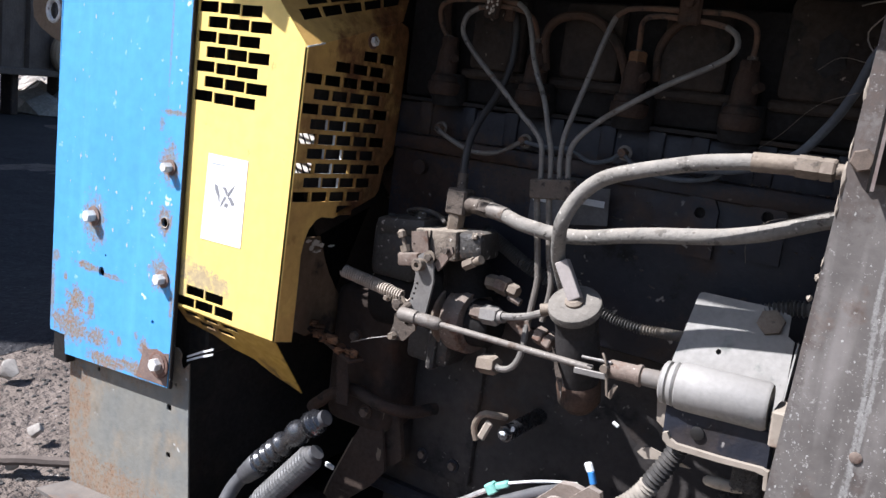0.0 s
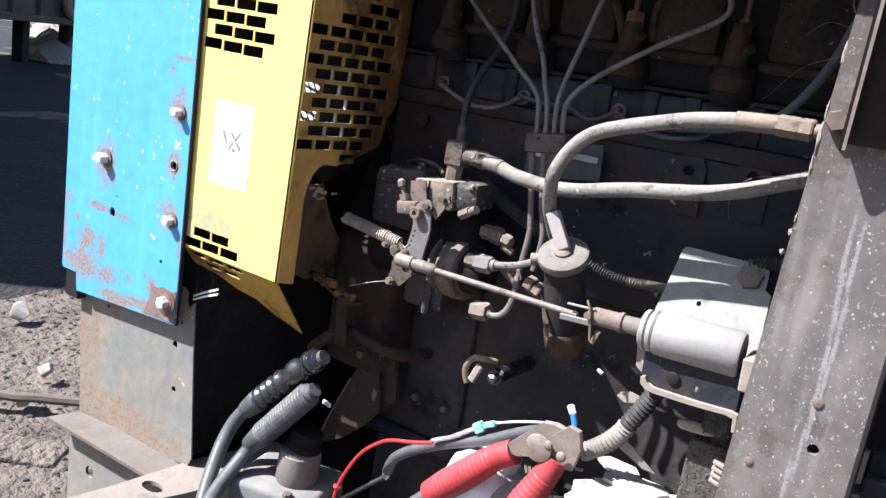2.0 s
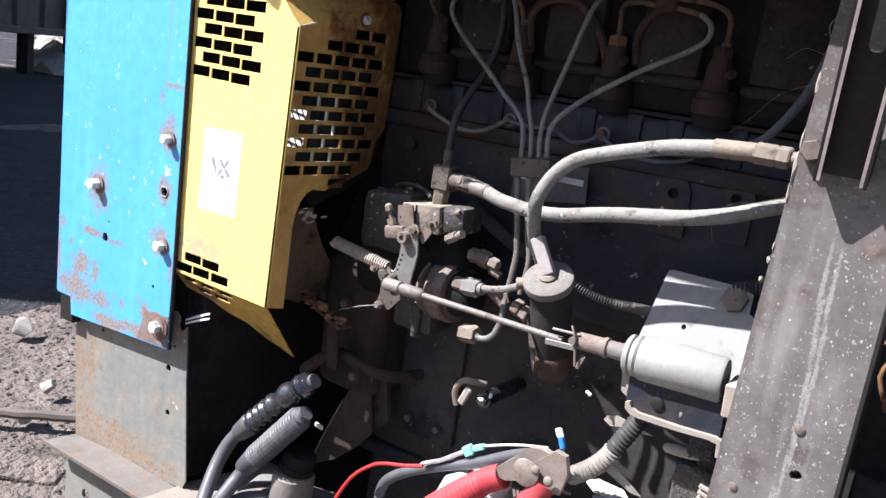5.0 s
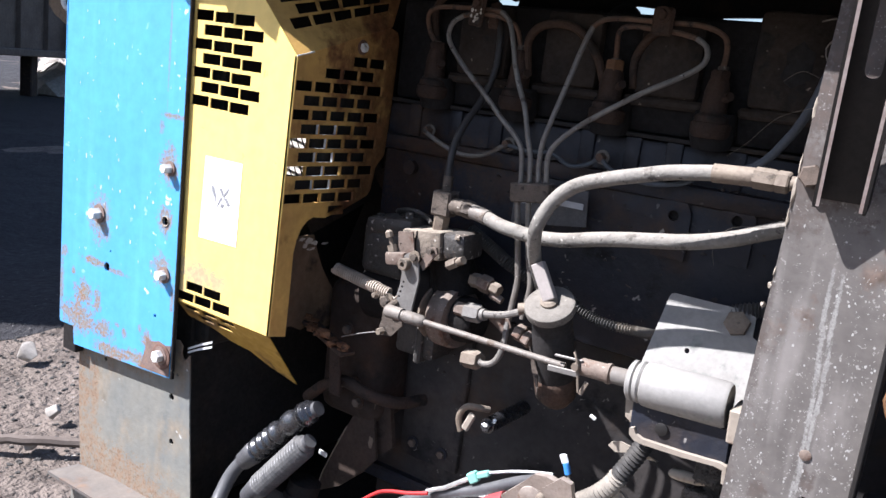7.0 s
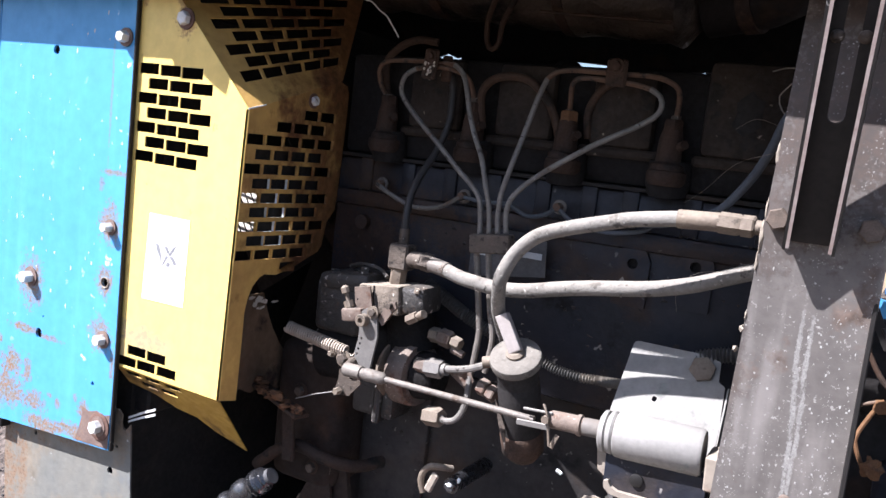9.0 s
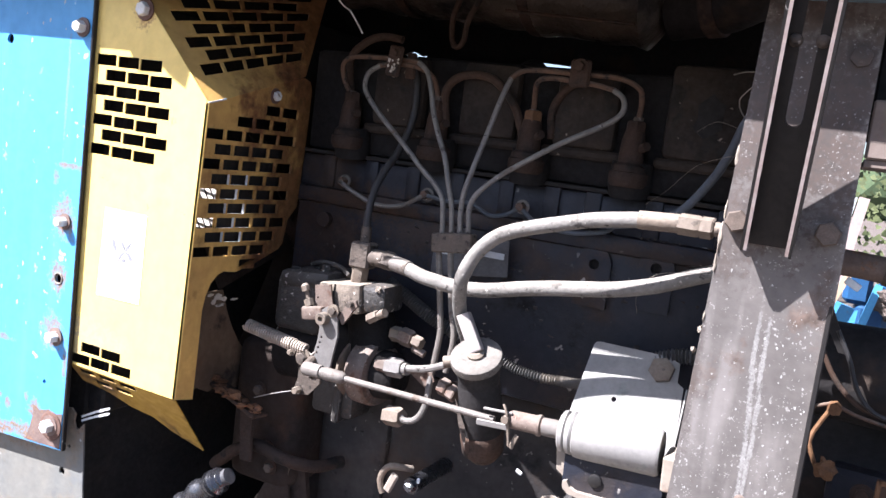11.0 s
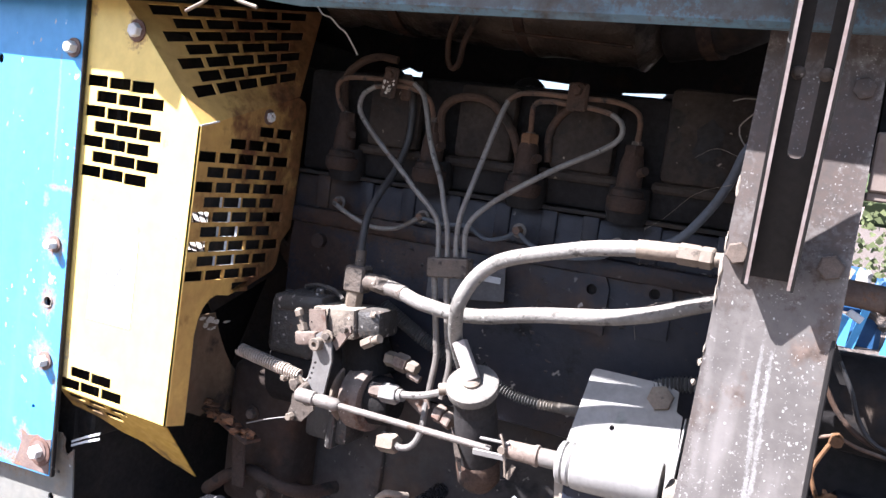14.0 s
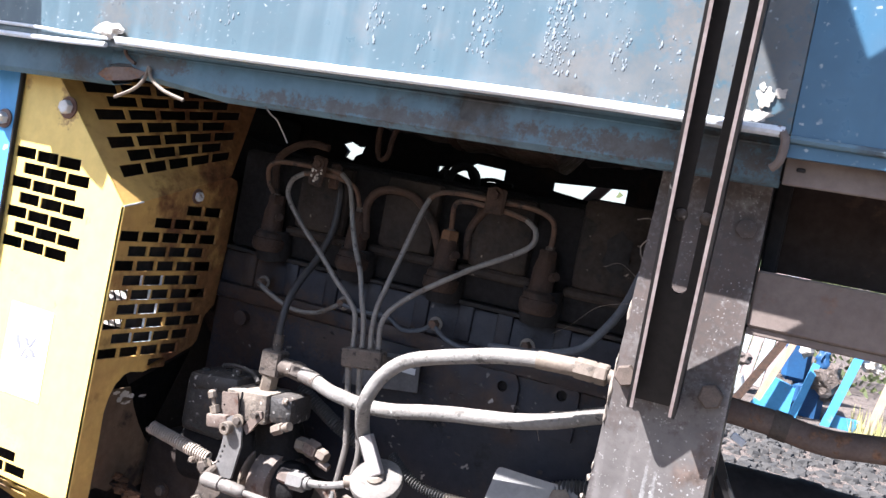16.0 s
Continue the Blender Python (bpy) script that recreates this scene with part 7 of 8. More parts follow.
def build_rails():
    w = thing("frame_rail", (-1.05, 0.82, 0.4), "pale dusty steel frame rail under the panels", "rail")
    part("top_flange", sheet(B(), (0, 0, 0.645), (1, 0, 0), (0, 1, 0), [(-1.272, 0.792), (-1.259, 0.848), (-0.973, 0.885), (-0.95, 0.88), (-0.96, 0.795)], (), -0.006), M_foot, w)
    part("front_web", sheet(B(), (0, 0.832, 0), (1, 0, 0), (0, 0, 1), [(-1.25, -0.04), (-1.25, 0.64), (-0.985, 0.64), (-0.985, -0.04)], [ring_loop(-1.185, 0.555, 0.012)], 0.006), M_rustpanel, w)
    w = thing("cross_rail", (-0.86, 0.83, 0.6), "pale dusty cross rail with oval slots", "rail")
    hs = [ring_loop(-0.945, 0.775, 0.022, 14, 0.6), ring_loop(-0.893, 0.868, 0.011, 12)]
    part("top_flange", sheet(B(), (0, 0, 0.651), (1, 0, 0), (0, 1, 0), [(-1.05, 0.45), (-0.99, 0.72), (-0.97, 0.885), (-0.925, 1.04), (-0.84, 1.04), (-0.865, 0.915), (-0.895, 0.80), (-0.93, 0.70), (-1.0, 0.45)], hs, -0.007), M_crossrail, w)
    part("web", sheet(B(), (-0.93, 0.70, 0.644), Vector((0.3, 0.955, 0)).normalized(), (0, 0, -1), [(-0.25, 0.0), (0.23, 0.0), (0.23, 0.12), (-0.25, 0.12)], (), 0.006), M_crossrail, w)
    m = thing("engine_mount", (-0.76, 0.93, 0.60), "dusty rubber engine mount on a steel foot", "mount")
    part("rubber", lathe(B(), (-0.771, 0.927, 0.682), (-0.770, 0.930, 0.738), [(0, 0.034), (0.06, 0.0355), (0.5, 0.036), (0.9, 0.0355), (0.94, 0.033), (1, 0.033)], 32), M_rubber, m)
    part("foot", box(B(), (-0.866, 0.862, 0.55), (-0.712, 0.995, 0.683), 0.010, (0, 0, 14), 3), M_footpad, m)
    part("top_disc", lathe(B(), (-0.769, 0.931, 0.738), (-0.764, 0.937, 0.775), [(0, 0.026), (0.1, 0.030), (0.3, 0.030), (0.35, 0.027), (0.9, 0.027), (1, 0.020)], 28), M_shade_black, m, "rubber disc, painted black for its shade")
    part("bolt", hexa(B(), (-0.742, 0.875, 0.683), (-0.742, 0.875, 0.690), 0.008), M_bolt_d, m)
    b = thing("mount_bracket", (-0.68, 1.0, 0.73), "brown gusseted engine mount bracket", "bracket")
    gu = [(-0.770, 0.735), (-0.755, 0.785), (-0.717, 0.874), (-0.687, 0.937), (-0.672, 0.945), (-0.652, 0.839), (-0.677, 0.805), (-0.72, 0.765)]
    up = [(-0.676, 0.938), (-0.660, 0.946), (-0.648, 0.940), (-0.632, 0.862), (-0.643, 0.850), (-0.660, 0.84)]
    far = 1.06
    spread = lambda loop: [(0.05 + (x - 0.05) * far, 1.41 + (z - 1.41) * far) for x, z in loop]
    part("gusset", sheet(B(), (0, 1.03, 0), (1, 0, 0), (0, 0, 1), spread(gu), (), -0.006), M_gusset, b, "rust-brown gusset with a bright worn edge")
    part("worn_edge", tube(B(), [(x, 1.0295, z) for x, z in spread(gu[:3])], 0.0013, 6), M_fit, b)
    part("upright", sheet(B(), (0, 1.045, 0), (1, 0, 0), (0, 0, 1), spread(up), (), -0.010), M_gusset, b)
    # Pinkish spots stand in for small sunlit places on the bracket.
    for x, z in spread([(-0.667, 0.929), (-0.665, 0.863)]):
        part("lit_spot", sheet(B(), (0, 1.0285, 0), (1, 0, 0), (0, 0, 1), blotch(x, z, 0.005, 0.010, 7, 12), (), -0.0006), M_fit, b, "pinkish spot painted for a sunlit hole")
    part("arm", tube(B(), [(-0.83, 1.0, 0.885), (-0.806, 0.985, 0.907), (-0.778, 0.985, 0.930), (-0.743, 0.985, 0.945), (-0.699, 0.985, 0.938), (-0.66, 1.0, 0.930), (-0.63, 1.06, 0.925)], 0.010, 12, 0.008, 0.004), M_inj, b)
    s = thing("inner_steel_step", (0.02, 1.0, 0.95), "stack of pale dusty steel plates behind the post", "bracket")
    for loop in ([(-0.022, 1.060), (-0.003, 1.056), (0.014, 1.046), (0.004, 1.041), (-0.022, 1.036)], [(-0.022, 1.024), (0.007, 1.021), (0.005, 1.004), (-0.022, 0.999)], [(-0.022, 0.990), (0.031, 1.003), (0.033, 0.986), (-0.022, 0.974)], [(-0.022, 0.962), (0.026, 0.968), (0.028, 0.948), (-0.022, 0.940)]):
        part("plate", sheet(B(), (0, 0.950, 0), (1, 0, 0), (0, 0, 1), loop, (), -0.035), M_crossrail, s)


build_rails()


def build_clamp():
    w = thing("jumper_clamp", (-0.36, 0.90, 0.85), "copper-brown battery clamp with worn red rubber grips", "clamp")

    def grip(pts, r, name):
        path = smooth_path(pts, 0.0025)
        n = len(path)
        rad = [r * (0.86 + 0.2 * math.sin(math.pi * min(1, i / n * 1.15 + 0.08)) + (0.025 * math.sin(i * 2.1) if 0.15 < i / n < 0.8 else 0)) for i in range(n)]
        part(name, rings(B(), path, rad, 18, squash=1.0), M_red, w, "ribbed red rubber grip")
    grip([(-0.492, 0.892, 0.795), (-0.45, 0.895, 0.838), (-0.405, 0.90, 0.885), (-0.378, 0.902, 0.905)], 0.0205, "grip")
    grip([(-0.362, 0.866, 0.80), (-0.345, 0.876, 0.845), (-0.324, 0.890, 0.897), (-0.315, 0.897, 0.924)], 0.0198, "grip")
    part("lead", tube(B(), [(-0.485, 0.892, 0.802), (-0.51, 0.885, 0.775), (-0.54, 0.88, 0.735), (-0.56, 0.87, 0.66)], 0.010, 12, 0.01), M_cable, w)
    part("jaw", sheet(B(), (0, 0.893, 0), (1, 0, 0), (0, 0, 1), [(-0.395, 0.908), (-0.37, 0.905), (-0.345, 0.915), (-0.315, 0.93), (-0.300, 0.955), (-0.306, 0.965), (-0.325, 0.968), (-0.343, 0.965), (-0.36, 0.945)], (), -0.012), M_jaw, w)
    part("jaw", sheet(B(), (0, 0.890, 0), (1, 0, 0), (0, 0, 1), [(-0.318, 0.915), (-0.290, 0.918), (-0.284, 0.95), (-0.29, 0.972), (-0.305, 0.975), (-0.32, 0.96), (-0.333, 0.945), (-0.331, 0.925)], (), -0.010), M_jaw, w)
    for x, z in ((-0.3245, 0.944), (-0.304, 0.936)):
        part("rivet", lathe(B(), (x, 0.881, z), (x, 0.876, z), [(0, 0.007), (0.6, 0.006), (1, 0.003)], 12), M_fit, w)
    part("pivot_dome", lathe(B(), (-0.337, 0.8815, 0.935), (-0.337, 0.8765, 0.935), [(0, 0.019), (0.5, 0.0185), (0.8, 0.014), (1, 0.006)], 24), M_jaw, w, "broad domed pivot")
    for k in range(4):
        part("spring_coil", tube(B(), [(-0.36 + 0.006 * k, 0.905, 0.895), (-0.352 + 0.006 * k, 0.895, 0.888), (-0.345 + 0.006 * k, 0.905, 0.882)], 0.0022, 6), M_bolt_d, w)


build_clamp()
solo("black_lead", tube(B(), [(-0.607, 0.95, 0.757), (-0.600, 0.95, 0.782), (-0.58, 0.95, 0.803), (-0.545, 0.95, 0.827), (-0.50, 0.95, 0.852), (-0.447, 0.95, 0.878), (-0.39, 0.945, 0.915), (-0.35, 0.93, 0.94)], 0.0085, 12, 0.008), M_cable, "stiff grey-black lead lying in the bay", "cable")
solo("lead_tip", lump(B(), (-0.6075, 0.95, 0.752), (0.006, 0.006, 0.007), 2, 0.5, 2), M_foil, "crushed bright cable end", "cable end")
solo("loose_cable", tube(B(), [(-0.607, 0.955, 0.75), (-0.65, 0.955, 0.71), (-0.70, 0.95, 0.66), (-0.74, 0.94, 0.60)], 0.004, 8, 0.01), M_hose_d, "thin black cable sagging into the dark", "cable")
w = thing("red_wire", (-0.62, 0.92, 0.75), "thin red insulated wire with a knot", "wire")
part("insulation", tube(B(), [(-0.69, 0.918, 0.60), (-0.684, 0.92, 0.67), (-0.676, 0.92, 0.719), (-0.645, 0.92, 0.782), (-0.61, 0.92, 0.818), (-0.585, 0.92, 0.832), (-0.55, 0.92, 0.843), (-0.52, 0.925, 0.853)], 0.0029, 10, 0.008), M_redwire, w)
part("knot", lump(B(), (-0.678, 0.92, 0.712), (0.007, 0.006, 0.005), 1, 0.4), M_redwire, w)
w = thing("wire_connector", (-0.45, 0.95, 0.90), "mint-green plastic connector on a foil-wrapped wire", "connector")
part("foil_wrap", tube(B(), [(-0.528, 0.935, 0.846), (-0.505, 0.94, 0.862), (-0.485, 0.945, 0.876), (-0.46, 0.948, 0.894)], 0.0036, 8, 0.004, 0.004), M_foil, w, "crumpled bright foil")
part("socket", box(B(), (-0.468, 0.943, 0.886), (-0.452, 0.955, 0.902), 0.002, (0, -38, 0)), M_green, w)
part("plug", box(B(), (-0.455, 0.944, 0.900), (-0.434, 0.954, 0.909), 0.002, (0, -30, 0)), M_green, w)
part("wire", tube(B(), [(-0.436, 0.95, 0.910), (-0.40, 0.95, 0.926), (-0.366, 0.95, 0.938), (-0.34, 0.95, 0.945)], 0.002, 6), M_white, w)
w = thing("ring_terminal_wire", (-0.32, 0.97, 0.95), "white wire with a blue crimp sleeve", "wire")
part("terminal", box(B(), (-0.336, 0.955, 0.962), (-0.325, 0.960, 0.976), 0.002, (0, -28, 0)), M_white, w)
part("sleeve", cyl(B(), (-0.327, 0.957, 0.964), (-0.3215, 0.957, 0.950), 0.0045, n=12), M_bluec, w)
part("wire", tube(B(), [(-0.322, 0.957, 0.952), (-0.318, 0.955, 0.94), (-0.316, 0.95, 0.92), (-0.305, 0.94, 0.90), (-0.29, 0.93, 0.905)], 0.0022, 6), M_rail, w)
w = thing("lifting_eye", (-0.49, 1.0, 0.94), "worn steel hook bolted on the lower block", "hook")
part("hook", tube(B(), [(-0.516, 0.992, 0.934), (-0.521, 0.99, 0.951), (-0.516, 0.988, 0.968), (-0.506, 0.988, 0.978), (-0.494, 0.992, 0.979), (-0.482, 1.01, 0.974)], 0.0050, 10), M_fit, w)
part("plate", box(B(), (-0.508, 0.985, 0.938), (-0.496, 0.991, 0.970), 0.004, (0, 22, 0)), M_rail, w)
# Stub and nut are coloured near black for the shadow over them.
part("stub", cyl(B(), (-0.474, 1.13, 0.95), (-0.474, 0.996, 0.955), 0.012, n=18), M_tape, w)
part("nut", hexa(B(), (-0.474, 0.996, 0.955), (-0.474, 0.988, 0.956), 0.0085), M_tape, w)
# Bright lumps stand in for glints beside the bolt.
part("glint_spot", lump(B(), (-0.474, 0.987, 0.959), (0.005, 0.002, 0.003), 4, 0.5, 2), M_bright, w, "bright spot painted for a glint")
part("glint_spot", lump(B(), (-0.461, 0.992, 0.968), (0.003, 0.002, 0.004), 5, 0.5, 2), M_bright, w)
w = thing("white_canister", (-0.43, 0.97, 0.72), "white plastic canister lying under the clamp", "canister")
part("body", lathe(B(), (-0.47, 0.95, 0.70), (-0.415, 0.96, 0.86), [(0, 0.06), (0.1, 0.068), (0.75, 0.066), (0.88, 0.05), (0.94, 0.024), (1, 0.022)], 24), M_white, w)
part("cap", lathe(B(), (-0.418, 0.955, 0.855), (-0.41, 0.957, 0.875), [(0, 0.026), (0.8, 0.025), (1, 0.02)], 18), M_white, w)
w = thing("grey_tin", (-0.35, 0.92, 0.76), "dull grey round tin lying under the clamp", "tin")
part("body", lathe(B(), (-0.36, 0.96, 0.76), (-0.352, 0.905, 0.82), [(0, 0.05), (0.9, 0.05), (0.93, 0.052), (1, 0.05), (0.98, 0.043)], 24), M_grey, w)


def build_crust():
    w = thing("flaking_ledge", (-0.19, 0.90, 0.85), "ledge covered with flaking chalk-white crust", "ledge")
    part("ledge", box(B(), (-0.268, 0.81, 0.85), (-0.09, 0.985, 0.890), 0.006, (0, 0, -8)), M_rail, w)
    rng = random.Random(12)
    for k in range(24):
        x, y = -0.250 + 0.046 * (k % 4) + rng.uniform(-0.012, 0.012), 0.825 + 0.029 * (k // 4) + rng.uniform(-0.010, 0.010)
        n = rng.choice((5, 6, 7))
        a0 = rng.uniform(0, 6)
        loop = [(rng.uniform(0.024, 0.038) * math.cos(a0 + 6.283 * i / n), rng.uniform(0.014, 0.026) * math.sin(a0 + 6.283 * i / n)) for i in range(n)]
        t1, t2 = rng.uniform(-0.09, 0.09), rng.uniform(-0.10, 0.10)
        part("flake", sheet(B(), (x, y - 0.14 * (x + 0.19), 0.897 + 0.004 * (k % 3)), (1, 0, t1), (0, 1, t2), loop, (), 0.004), M_flaky, w, "", False)


build_crust()


def build_grime():
    """Crumbs of caked dirt on the block's face, its ledges and the cover."""
    rng = random.Random(31)
    bm = B()
    for k in range(110):
        x, z = rng.uniform(-0.70, -0.09), rng.uniform(1.11, 1.32)
        r = rng.choice((0.0012, 0.0018, 0.0025, 0.004))
        if k % 2 and x < -0.57:
            z -= 0.25
        rock(bm, (x, 1.0875 if z < 1.1 else 1.0995, z), (r * rng.uniform(1, 1.8), r * 0.7, r), k, 7)
    for k in range(120):
        x, r = rng.uniform(-0.78, -0.08), rng.choice((0.0012, 0.002, 0.003))
        rock(bm, (x, rng.uniform(1.084, 1.098), 1.353), (r * 1.4, r, r * 0.8), 500 + k, 7)
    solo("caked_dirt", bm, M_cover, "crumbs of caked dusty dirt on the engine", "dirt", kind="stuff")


build_grime()
def gritty(bm, lo, hi, seed, step=0.004):
    """A block caked with grit: a box whose skin is broken into small crumbs."""
    rng = random.Random(seed)
    box(bm, lo, hi, 0.004)
    for _ in range(260):
        x, z = rng.uniform(lo[0], hi[0]), rng.uniform(lo[2], hi[2])
        on_top = rng.random() < 0.3
        y = rng.uniform(lo[1], hi[1]) if on_top else lo[1]
        r = rng.uniform(0.3, 0.8) * step
        rock(bm, (x, y, hi[2] if on_top else z), (r, r * 0.8, r), rng.randrange(99), 6)
    return bm


w = thing("dirt_caked_bracket", (-0.14, 0.96, 0.93), "bracket caked with dark gritty dirt", "bracket")
part("upper_cake", gritty(B(), (-0.157, 0.938, 1.012), (-0.124, 0.975, 1.046), 3), M_crust, w)
part("lower_cake", gritty(B(), (-0.170, 0.952, 0.90), (-0.120, 0.99, 0.992), 4), M_crust, w)
part("rear_web", box(B(), (-0.150, 0.97, 0.90), (-0.125, 0.985, 1.05), 0.004), M_crust, w)
for k in range(4):
    part("ridge", box(B(), (-0.134, 0.936, 0.976 - 0.008 * k), (-0.110, 0.952, 0.981 - 0.008 * k), 0.001, (0, 14, 0)), M_rail, w, "pale ridge")
solo("wooden_stick", rings(B(), [(-0.187, 0.945, 1.010), (-0.183, 0.945, 1.0105), (-0.172, 0.945, 1.0115), (-0.152, 0.95, 1.011), (-0.145, 0.955, 1.0105)], [0.003, 0.0062, 0.0072, 0.0068, 0.006], 12), M_rail, "tan rounded stick end poking out of the dirt", "stick")
solo("bent_strip", sheet(B(), (0, 0.945, 0), (1, 0, 0), (0, 0, 1), [(-0.270, 1.016), (-0.266, 1.022), (-0.254, 1.027), (-0.238, 1.0245), (-0.222, 1.0225), (-0.203, 1.0175), (-0.220, 1.0150), (-0.244, 1.0150), (-0.259, 1.0105)], (), -0.002), M_rail, "pale torn metal strip behind the conduit", "strip")
solo("torn_flap", sheet(B(), (0, 0.925, 0), (1, 0, 0), (0, 0, 1), [(-0.252, 1.098), (-0.228, 1.086), (-0.226, 1.075), (-0.236, 1.062), (-0.248, 1.07)], (), -0.002), M_rail, "cream torn metal flap under the cylinder", "strip")
solo("paper_scrap", box(B(), (-0.343, 1.06, 0.993), (-0.333, 1.064, 0.9985), 0.001, (0, 25, 0)), M_white, "white paper scrap stuck on the block", "scrap")
solo("paper_scrap", box(B(), (-0.755, 0.950, 0.819), (-0.738, 0.954, 0.827), 0.001, (0, 8, 0)), M_white, "white paper scrap caught near the mount", "scrap")
solo("metal_sliver", sheet(B(), (0, 0.94, 0), (1, 0, 0), (0, 0, 1), [(-0.275, 0.955), (-0.24, 0.962), (-0.2, 0.935), (-0.215, 0.935), (-0.25, 0.95)], (), -0.002), M_conduit_w, "bent grey metal sliver", "sliver")

# ---- above and behind the engine ----
w = thing("air_cleaner", (-0.5, 1.22, 1.75), "dark dented air cleaner drum slung under the bonnet", "air cleaner")
path = [Vector((-0.82 + 0.02 * i, 1.21, 1.775 - 0.0016 * i)) for i in range(29)]
part("drum", rings(B(), path, [0.112 + 0.010 * noise.noise(Vector((i * 0.6, 0, 0))) - (0.03 if i in (0, 28) else 0) for i in range(29)], 32), M_drum, w)
for i in (7, 18):
    part("strap", rings(B(), [path[i] + Vector((-0.008, 0, 0)), path[i] + Vector((0.008, 0, 0))], [0.1165, 0.1165], 32), M_brown, w)
part("hook", tube(B(), [(-0.553, 1.12, 1.668), (-0.560, 1.115, 1.635), (-0.556, 1.112, 1.60), (-0.546, 1.112, 1.590), (-0.537, 1.112, 1.60), (-0.535, 1.115, 1.63), (-0.520, 1.12, 1.668)], 0.0045, 8), M_brown, w, "hanging wire hook")
part("seam", box(B(), (-0.48, 1.118, 1.642), (-0.285, 1.124, 1.646), 0.001, (0, 3, 0)), M_brown, w)
w = thing("intake_duct", (-0.18, 1.2, 1.66), "dark round intake elbow over the head", "duct")
part("elbow", tube(B(), [(-0.26, 1.22, 1.68), (-0.20, 1.21, 1.69), (-0.15, 1.18, 1.70), (-0.13, 1.16, 1.74)], 0.045, 18, 0.02), M_dark, w)
part("collar", cyl(B(), (-0.205, 1.21, 1.69), (-0.185, 1.205, 1.692), 0.05, n=20), M_inner, w)
solo("rear_manifold", box(B(), (-0.78, 1.42, 1.45), (-0.30, 1.56, 1.585), 0.03, seg=2), M_dark, "dark exhaust manifold behind the head", "manifold")
solo("rear_strap", tube(B(), [(-0.66, 1.59, 1.60), (-0.63, 1.585, 1.63), (-0.60, 1.585, 1.632), (-0.585, 1.585, 1.61), (-0.57, 1.59, 1.59)], 0.006, 8), M_dark, "dark bent strap across the rear gap", "strap")
solo("rear_hose_curl", tube(B(), [(-0.600, 1.50, 1.585), (-0.588, 1.50, 1.612), (-0.566, 1.50, 1.622), (-0.545, 1.50, 1.612), (-0.538, 1.50, 1.590), (-0.548, 1.50, 1.565)], 0.0085, 10), M_hose_d, "curled black hose behind the rocker cover", "hose")
solo("rear_rod", tube(B(), [(-0.545, 1.52, 1.600), (-0.51, 1.52, 1.606), (-0.47, 1.52, 1.600)], 0.004, 8), M_dark, "thin dark rod behind the rocker cover", "rod")
solo("rear_clod", lump(B(), (-0.603, 1.49, 1.600), (0.012, 0.01, 0.012), 8, 0.7, 2), M_crust, "clod of dark dirt in the rear gap", "dirt")
solo("wood_offcut", box(B(), (-0.345, 1.62, 1.56), (-0.322, 1.63, 1.66), 0.002, (0, 38, 0)), M_wood_p, "pale wooden offcut slanting behind the engine", "wood")
solo("dangling_string", tube(B(), [(-0.740, 1.0, 1.662), (-0.722, 1.0, 1.650), (-0.712, 1.003, 1.640), (-0.695, 1.0, 1.634), (-0.680, 1.002, 1.622), (-0.668, 1.0, 1.616), (-0.655, 1.001, 1.600), (-0.645, 1.0, 1.586)], 0.0011, 6, 0.004, 0.0026), M_white, "pale frayed string hanging under the bonnet", "string")
for pts in ([(-0.085, 0.9, 1.563), (-0.10, 0.95, 1.565), (-0.118, 1.0, 1.57), (-0.13, 1.0, 1.566)], [(-0.10, 0.95, 1.55), (-0.115, 0.97, 1.535), (-0.11, 0.97, 1.52), (-0.1, 0.96, 1.51)]):
    solo("wire_scrap", tube(B(), pts, 0.0008, 5), M_conduit_w, "thin bright wire scrap beside the post", "wire")

for pts in ([(-0.108, 0.93, 1.47), (-0.15, 0.97, 1.455), (-0.19, 1.02, 1.42), (-0.22, 1.06, 1.40)], [(-0.098, 0.92, 1.34), (-0.17, 0.95, 1.325), (-0.20, 1.0, 1.29), (-0.205, 1.04, 1.26)], [(-0.105, 0.93, 1.50), (-0.14, 1.0, 1.51), (-0.17, 1.06, 1.50)]):
    solo("cobweb_strand", tube(B(), pts, 0.0002, 4, 0.012), M_rail, "thin pale cobweb strand stretched in the bay", "cobweb", "cobweb strands")
for k, (x, z) in enumerate(((-0.1035, 1.285), (-0.107, 1.262), (-0.101, 1.24))):
    solo("dust_fluff", lump(B(), (x, post_y(z) + 0.006, z), (0.0022, 0.003, 0.0035), k, 0.9, 2), M_rail, "pale fluff caught on the edge of the post", "fluff", "fluff on the post edge")

# ---- behind the post ----
w = thing("gear_housing", (0.25, 1.3, 0.6), "dark oily gear housing beyond the post", "housing")
part("body", box(B(), (0.03, 1.12, -0.04), (0.75, 1.50, 1.13), 0.03, seg=2), M_dark, w)
part("front_cover", box(B(), (0.022, 0.955, -0.04), (0.75, 0.99, 1.055), 0.004), M_dark, w)
for k in range(6):
    part("louvre", box(B(), (0.024, 0.944, 0.62 + 0.075 * k), (0.74, 0.957, 0.655 + 0.075 * k), 0.003, (18, 0, 0)), M_black, w)
part("rear_wall", box(B(), (-0.05, 1.125, 0.60), (0.74, 1.16, 1.255), 0.004), M_dark, w)
part("drum", lathe(B(), (0.012, 1.065, 1.236), (0.74, 1.065, 1.242), [(0, 0.045), (0.01, 0.058), (0.12, 0.060), (0.13, 0.063), (0.16, 0.063), (0.17, 0.060), (0.98, 0.060), (1, 0.05)], 32), M_dark, w)
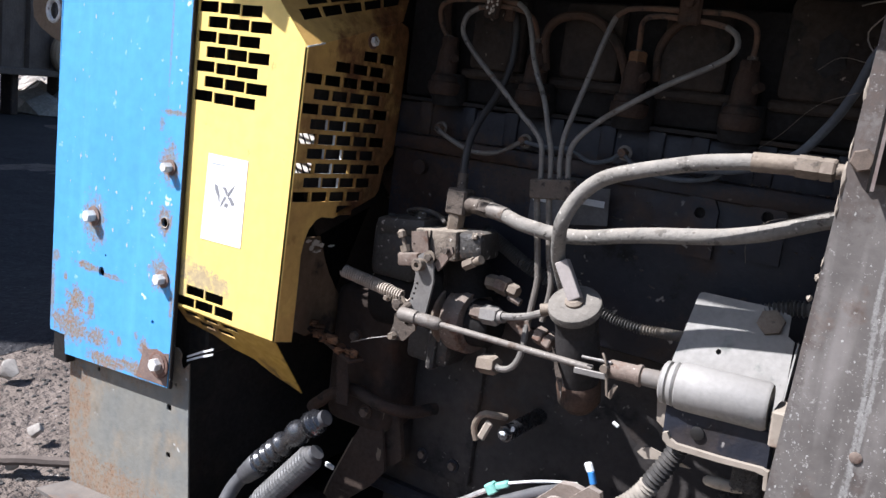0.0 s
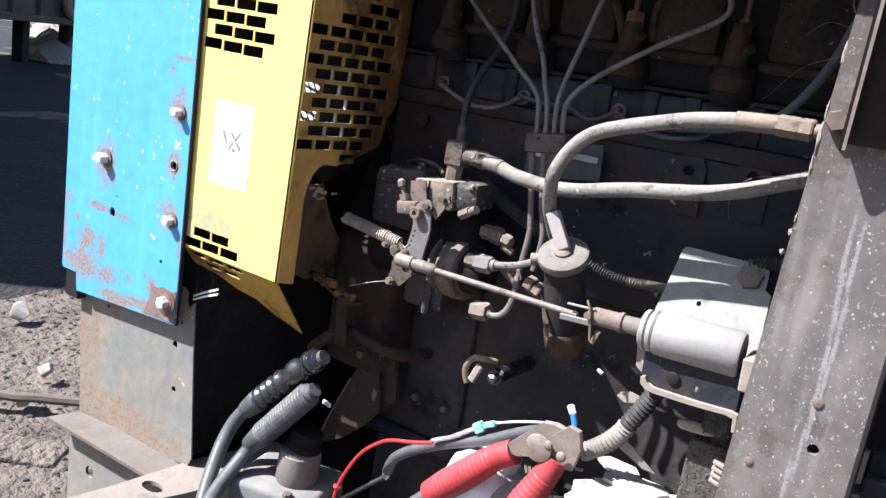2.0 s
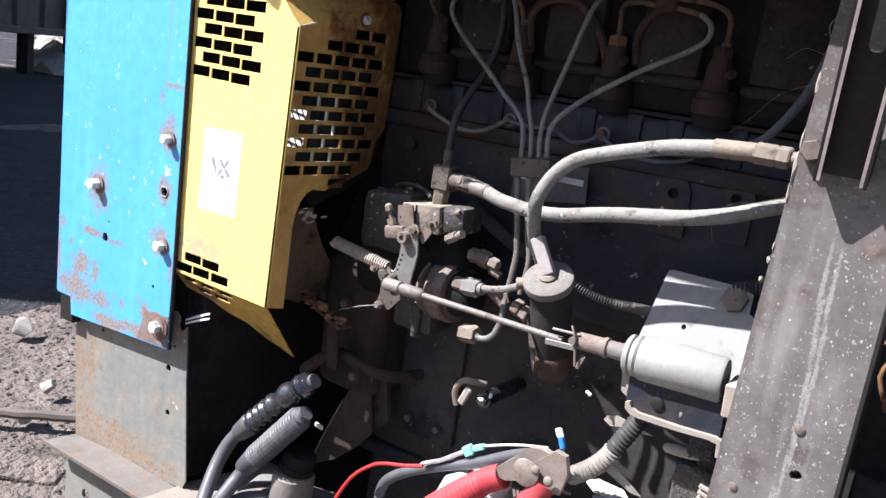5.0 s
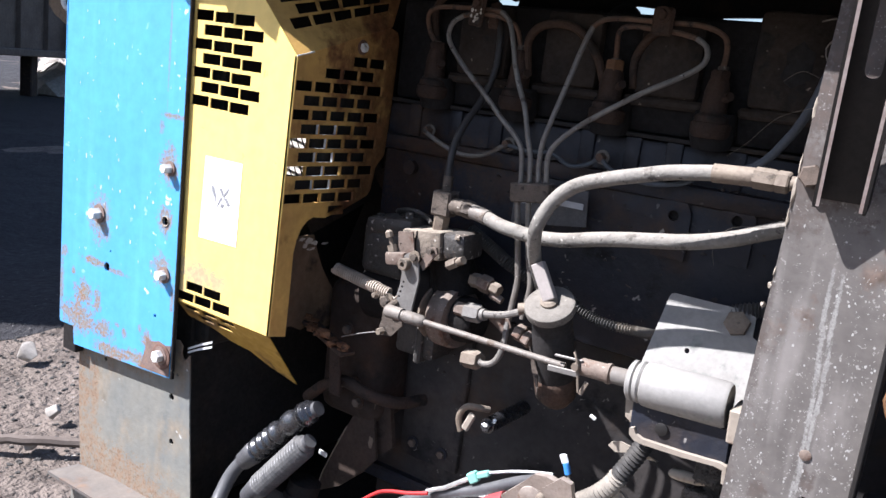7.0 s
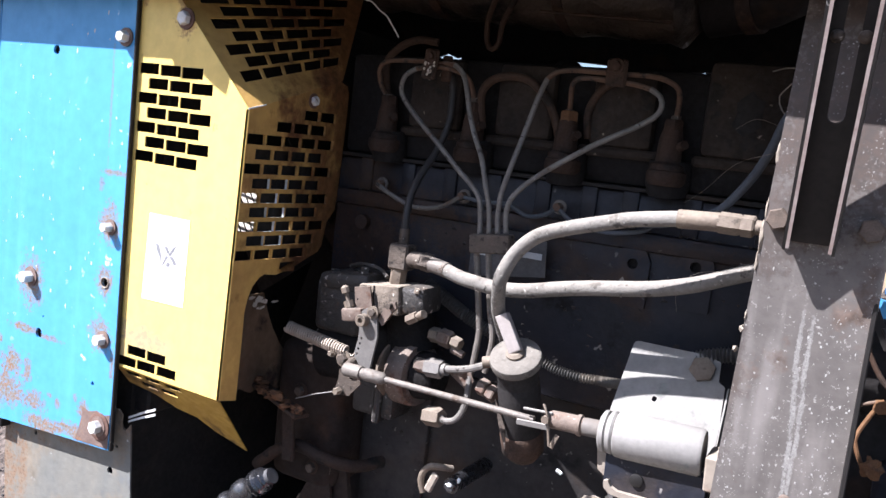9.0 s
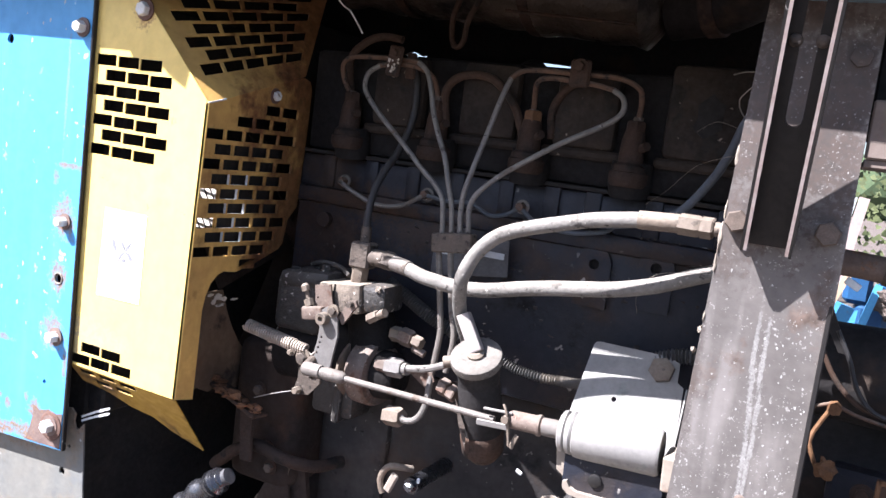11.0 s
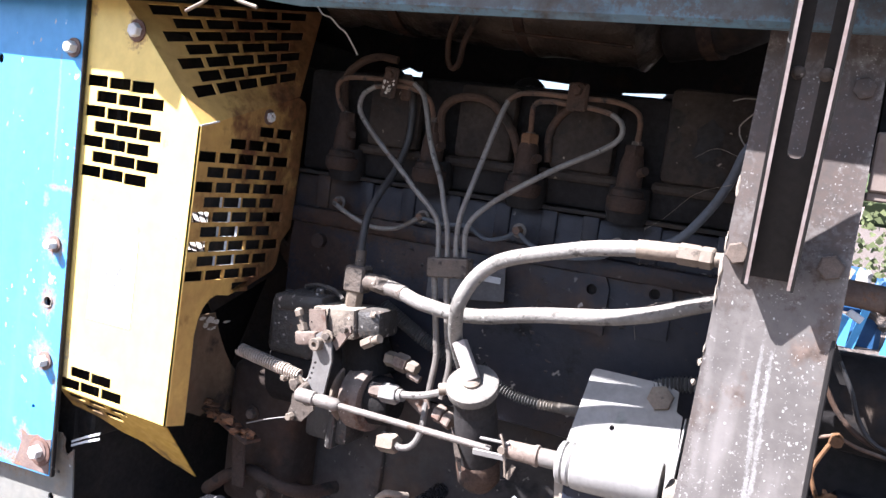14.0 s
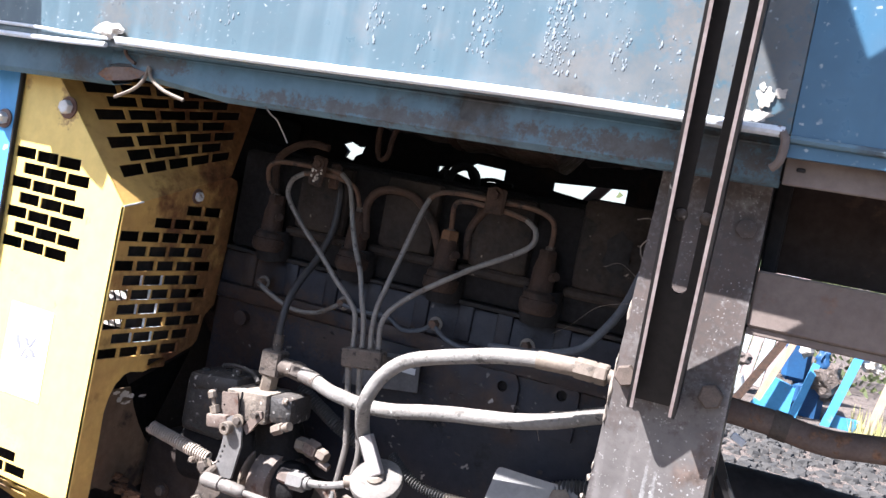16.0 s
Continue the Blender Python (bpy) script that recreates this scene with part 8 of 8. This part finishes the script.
part("lid", box(B(), (0.05, 1.09, 1.06), (0.72, 1.13, 1.11), 0.006), M_black, w)
for k in range(4):
    bolt_on(w, (0.09 + 0.12 * k, 1.09, 1.085), (0, -1, 0), 0.009, 0.008, material=M_brown, wmat=M_brown)
for pts, r, m in (([(0.006, 0.99, 1.30), (0.020, 0.99, 1.262), (0.040, 0.99, 1.232), (0.068, 0.99, 1.212), (0.10, 1.0, 1.205)], 0.003, M_brown), ([(0.028, 0.985, 1.295), (0.046, 0.985, 1.262), (0.056, 0.985, 1.236), (0.078, 0.985, 1.212), (0.13, 0.99, 1.200)], 0.0026, M_hose_d), ([(0.008, 0.98, 1.27), (0.004, 0.98, 1.235), (0.014, 0.98, 1.215), (0.012, 0.98, 1.25)], 0.0035, M_conduit_w),
                  ([(0.012, 0.985, 1.20), (0.034, 0.985, 1.212), (0.06, 0.985, 1.205), (0.11, 0.985, 1.198)], 0.0022, M_pipe_b), ([(0.036, 0.985, 1.207), (0.026, 0.985, 1.185), (0.020, 0.98, 1.165), (0.030, 0.98, 1.14)], 0.0026, M_nut)):
    solo("loose_wire", tube(B(), pts, r, 8, 0.01), m, "grimy wire hanging behind the post", "wire", "wires behind the post")
solo("rusty_nut", hexa(B(), (0.039, 0.99, 1.208), (0.039, 0.975, 1.208), 0.008), M_nut, "rusty nut on a wire end", "nut")
solo("rag_scrap", lump(B(), (0.040, 0.975, 1.140), (0.011, 0.006, 0.012), 6, 0.7, 3), M_nut, "crumpled orange-brown rag scrap behind the post", "rag")
solo("black_strap", sheet(B(), (0, 0.985, 0), (1, 0, 0), (0, 0, 1), [(0.002, 1.335), (0.010, 1.338), (0.030, 1.296), (0.040, 1.270), (0.032, 1.270), (0.018, 1.295)], (), -0.003), M_channel, "black rubber strap hanging behind the post", "strap")
solo("dark_strip", sheet(B(), (0, 0.93, 0), (1, 0, 0), (0, 0, 1), [(0.0125, 1.408), (0.018, 1.406), (0.0145, 1.345), (0.010, 1.345)], (), -0.003), M_channel, "narrow dark steel strip beside the post", "strip")
w = thing("rusty_plate", (0.12, 0.95, 1.12), "rusty framed plate low behind the post", "plate")
part("panel", box(B(), (0.094, 0.948, 1.06), (0.20, 0.951, 1.148), 0.001), M_brown, w)
for a, b in (((0.091, 0.944, 1.146), (0.20, 0.952, 1.151)), ((0.090, 0.944, 1.06), (0.095, 0.952, 1.151))):
    part("frame_bar", box(B(), a, b, 0.001), M_nut, w)
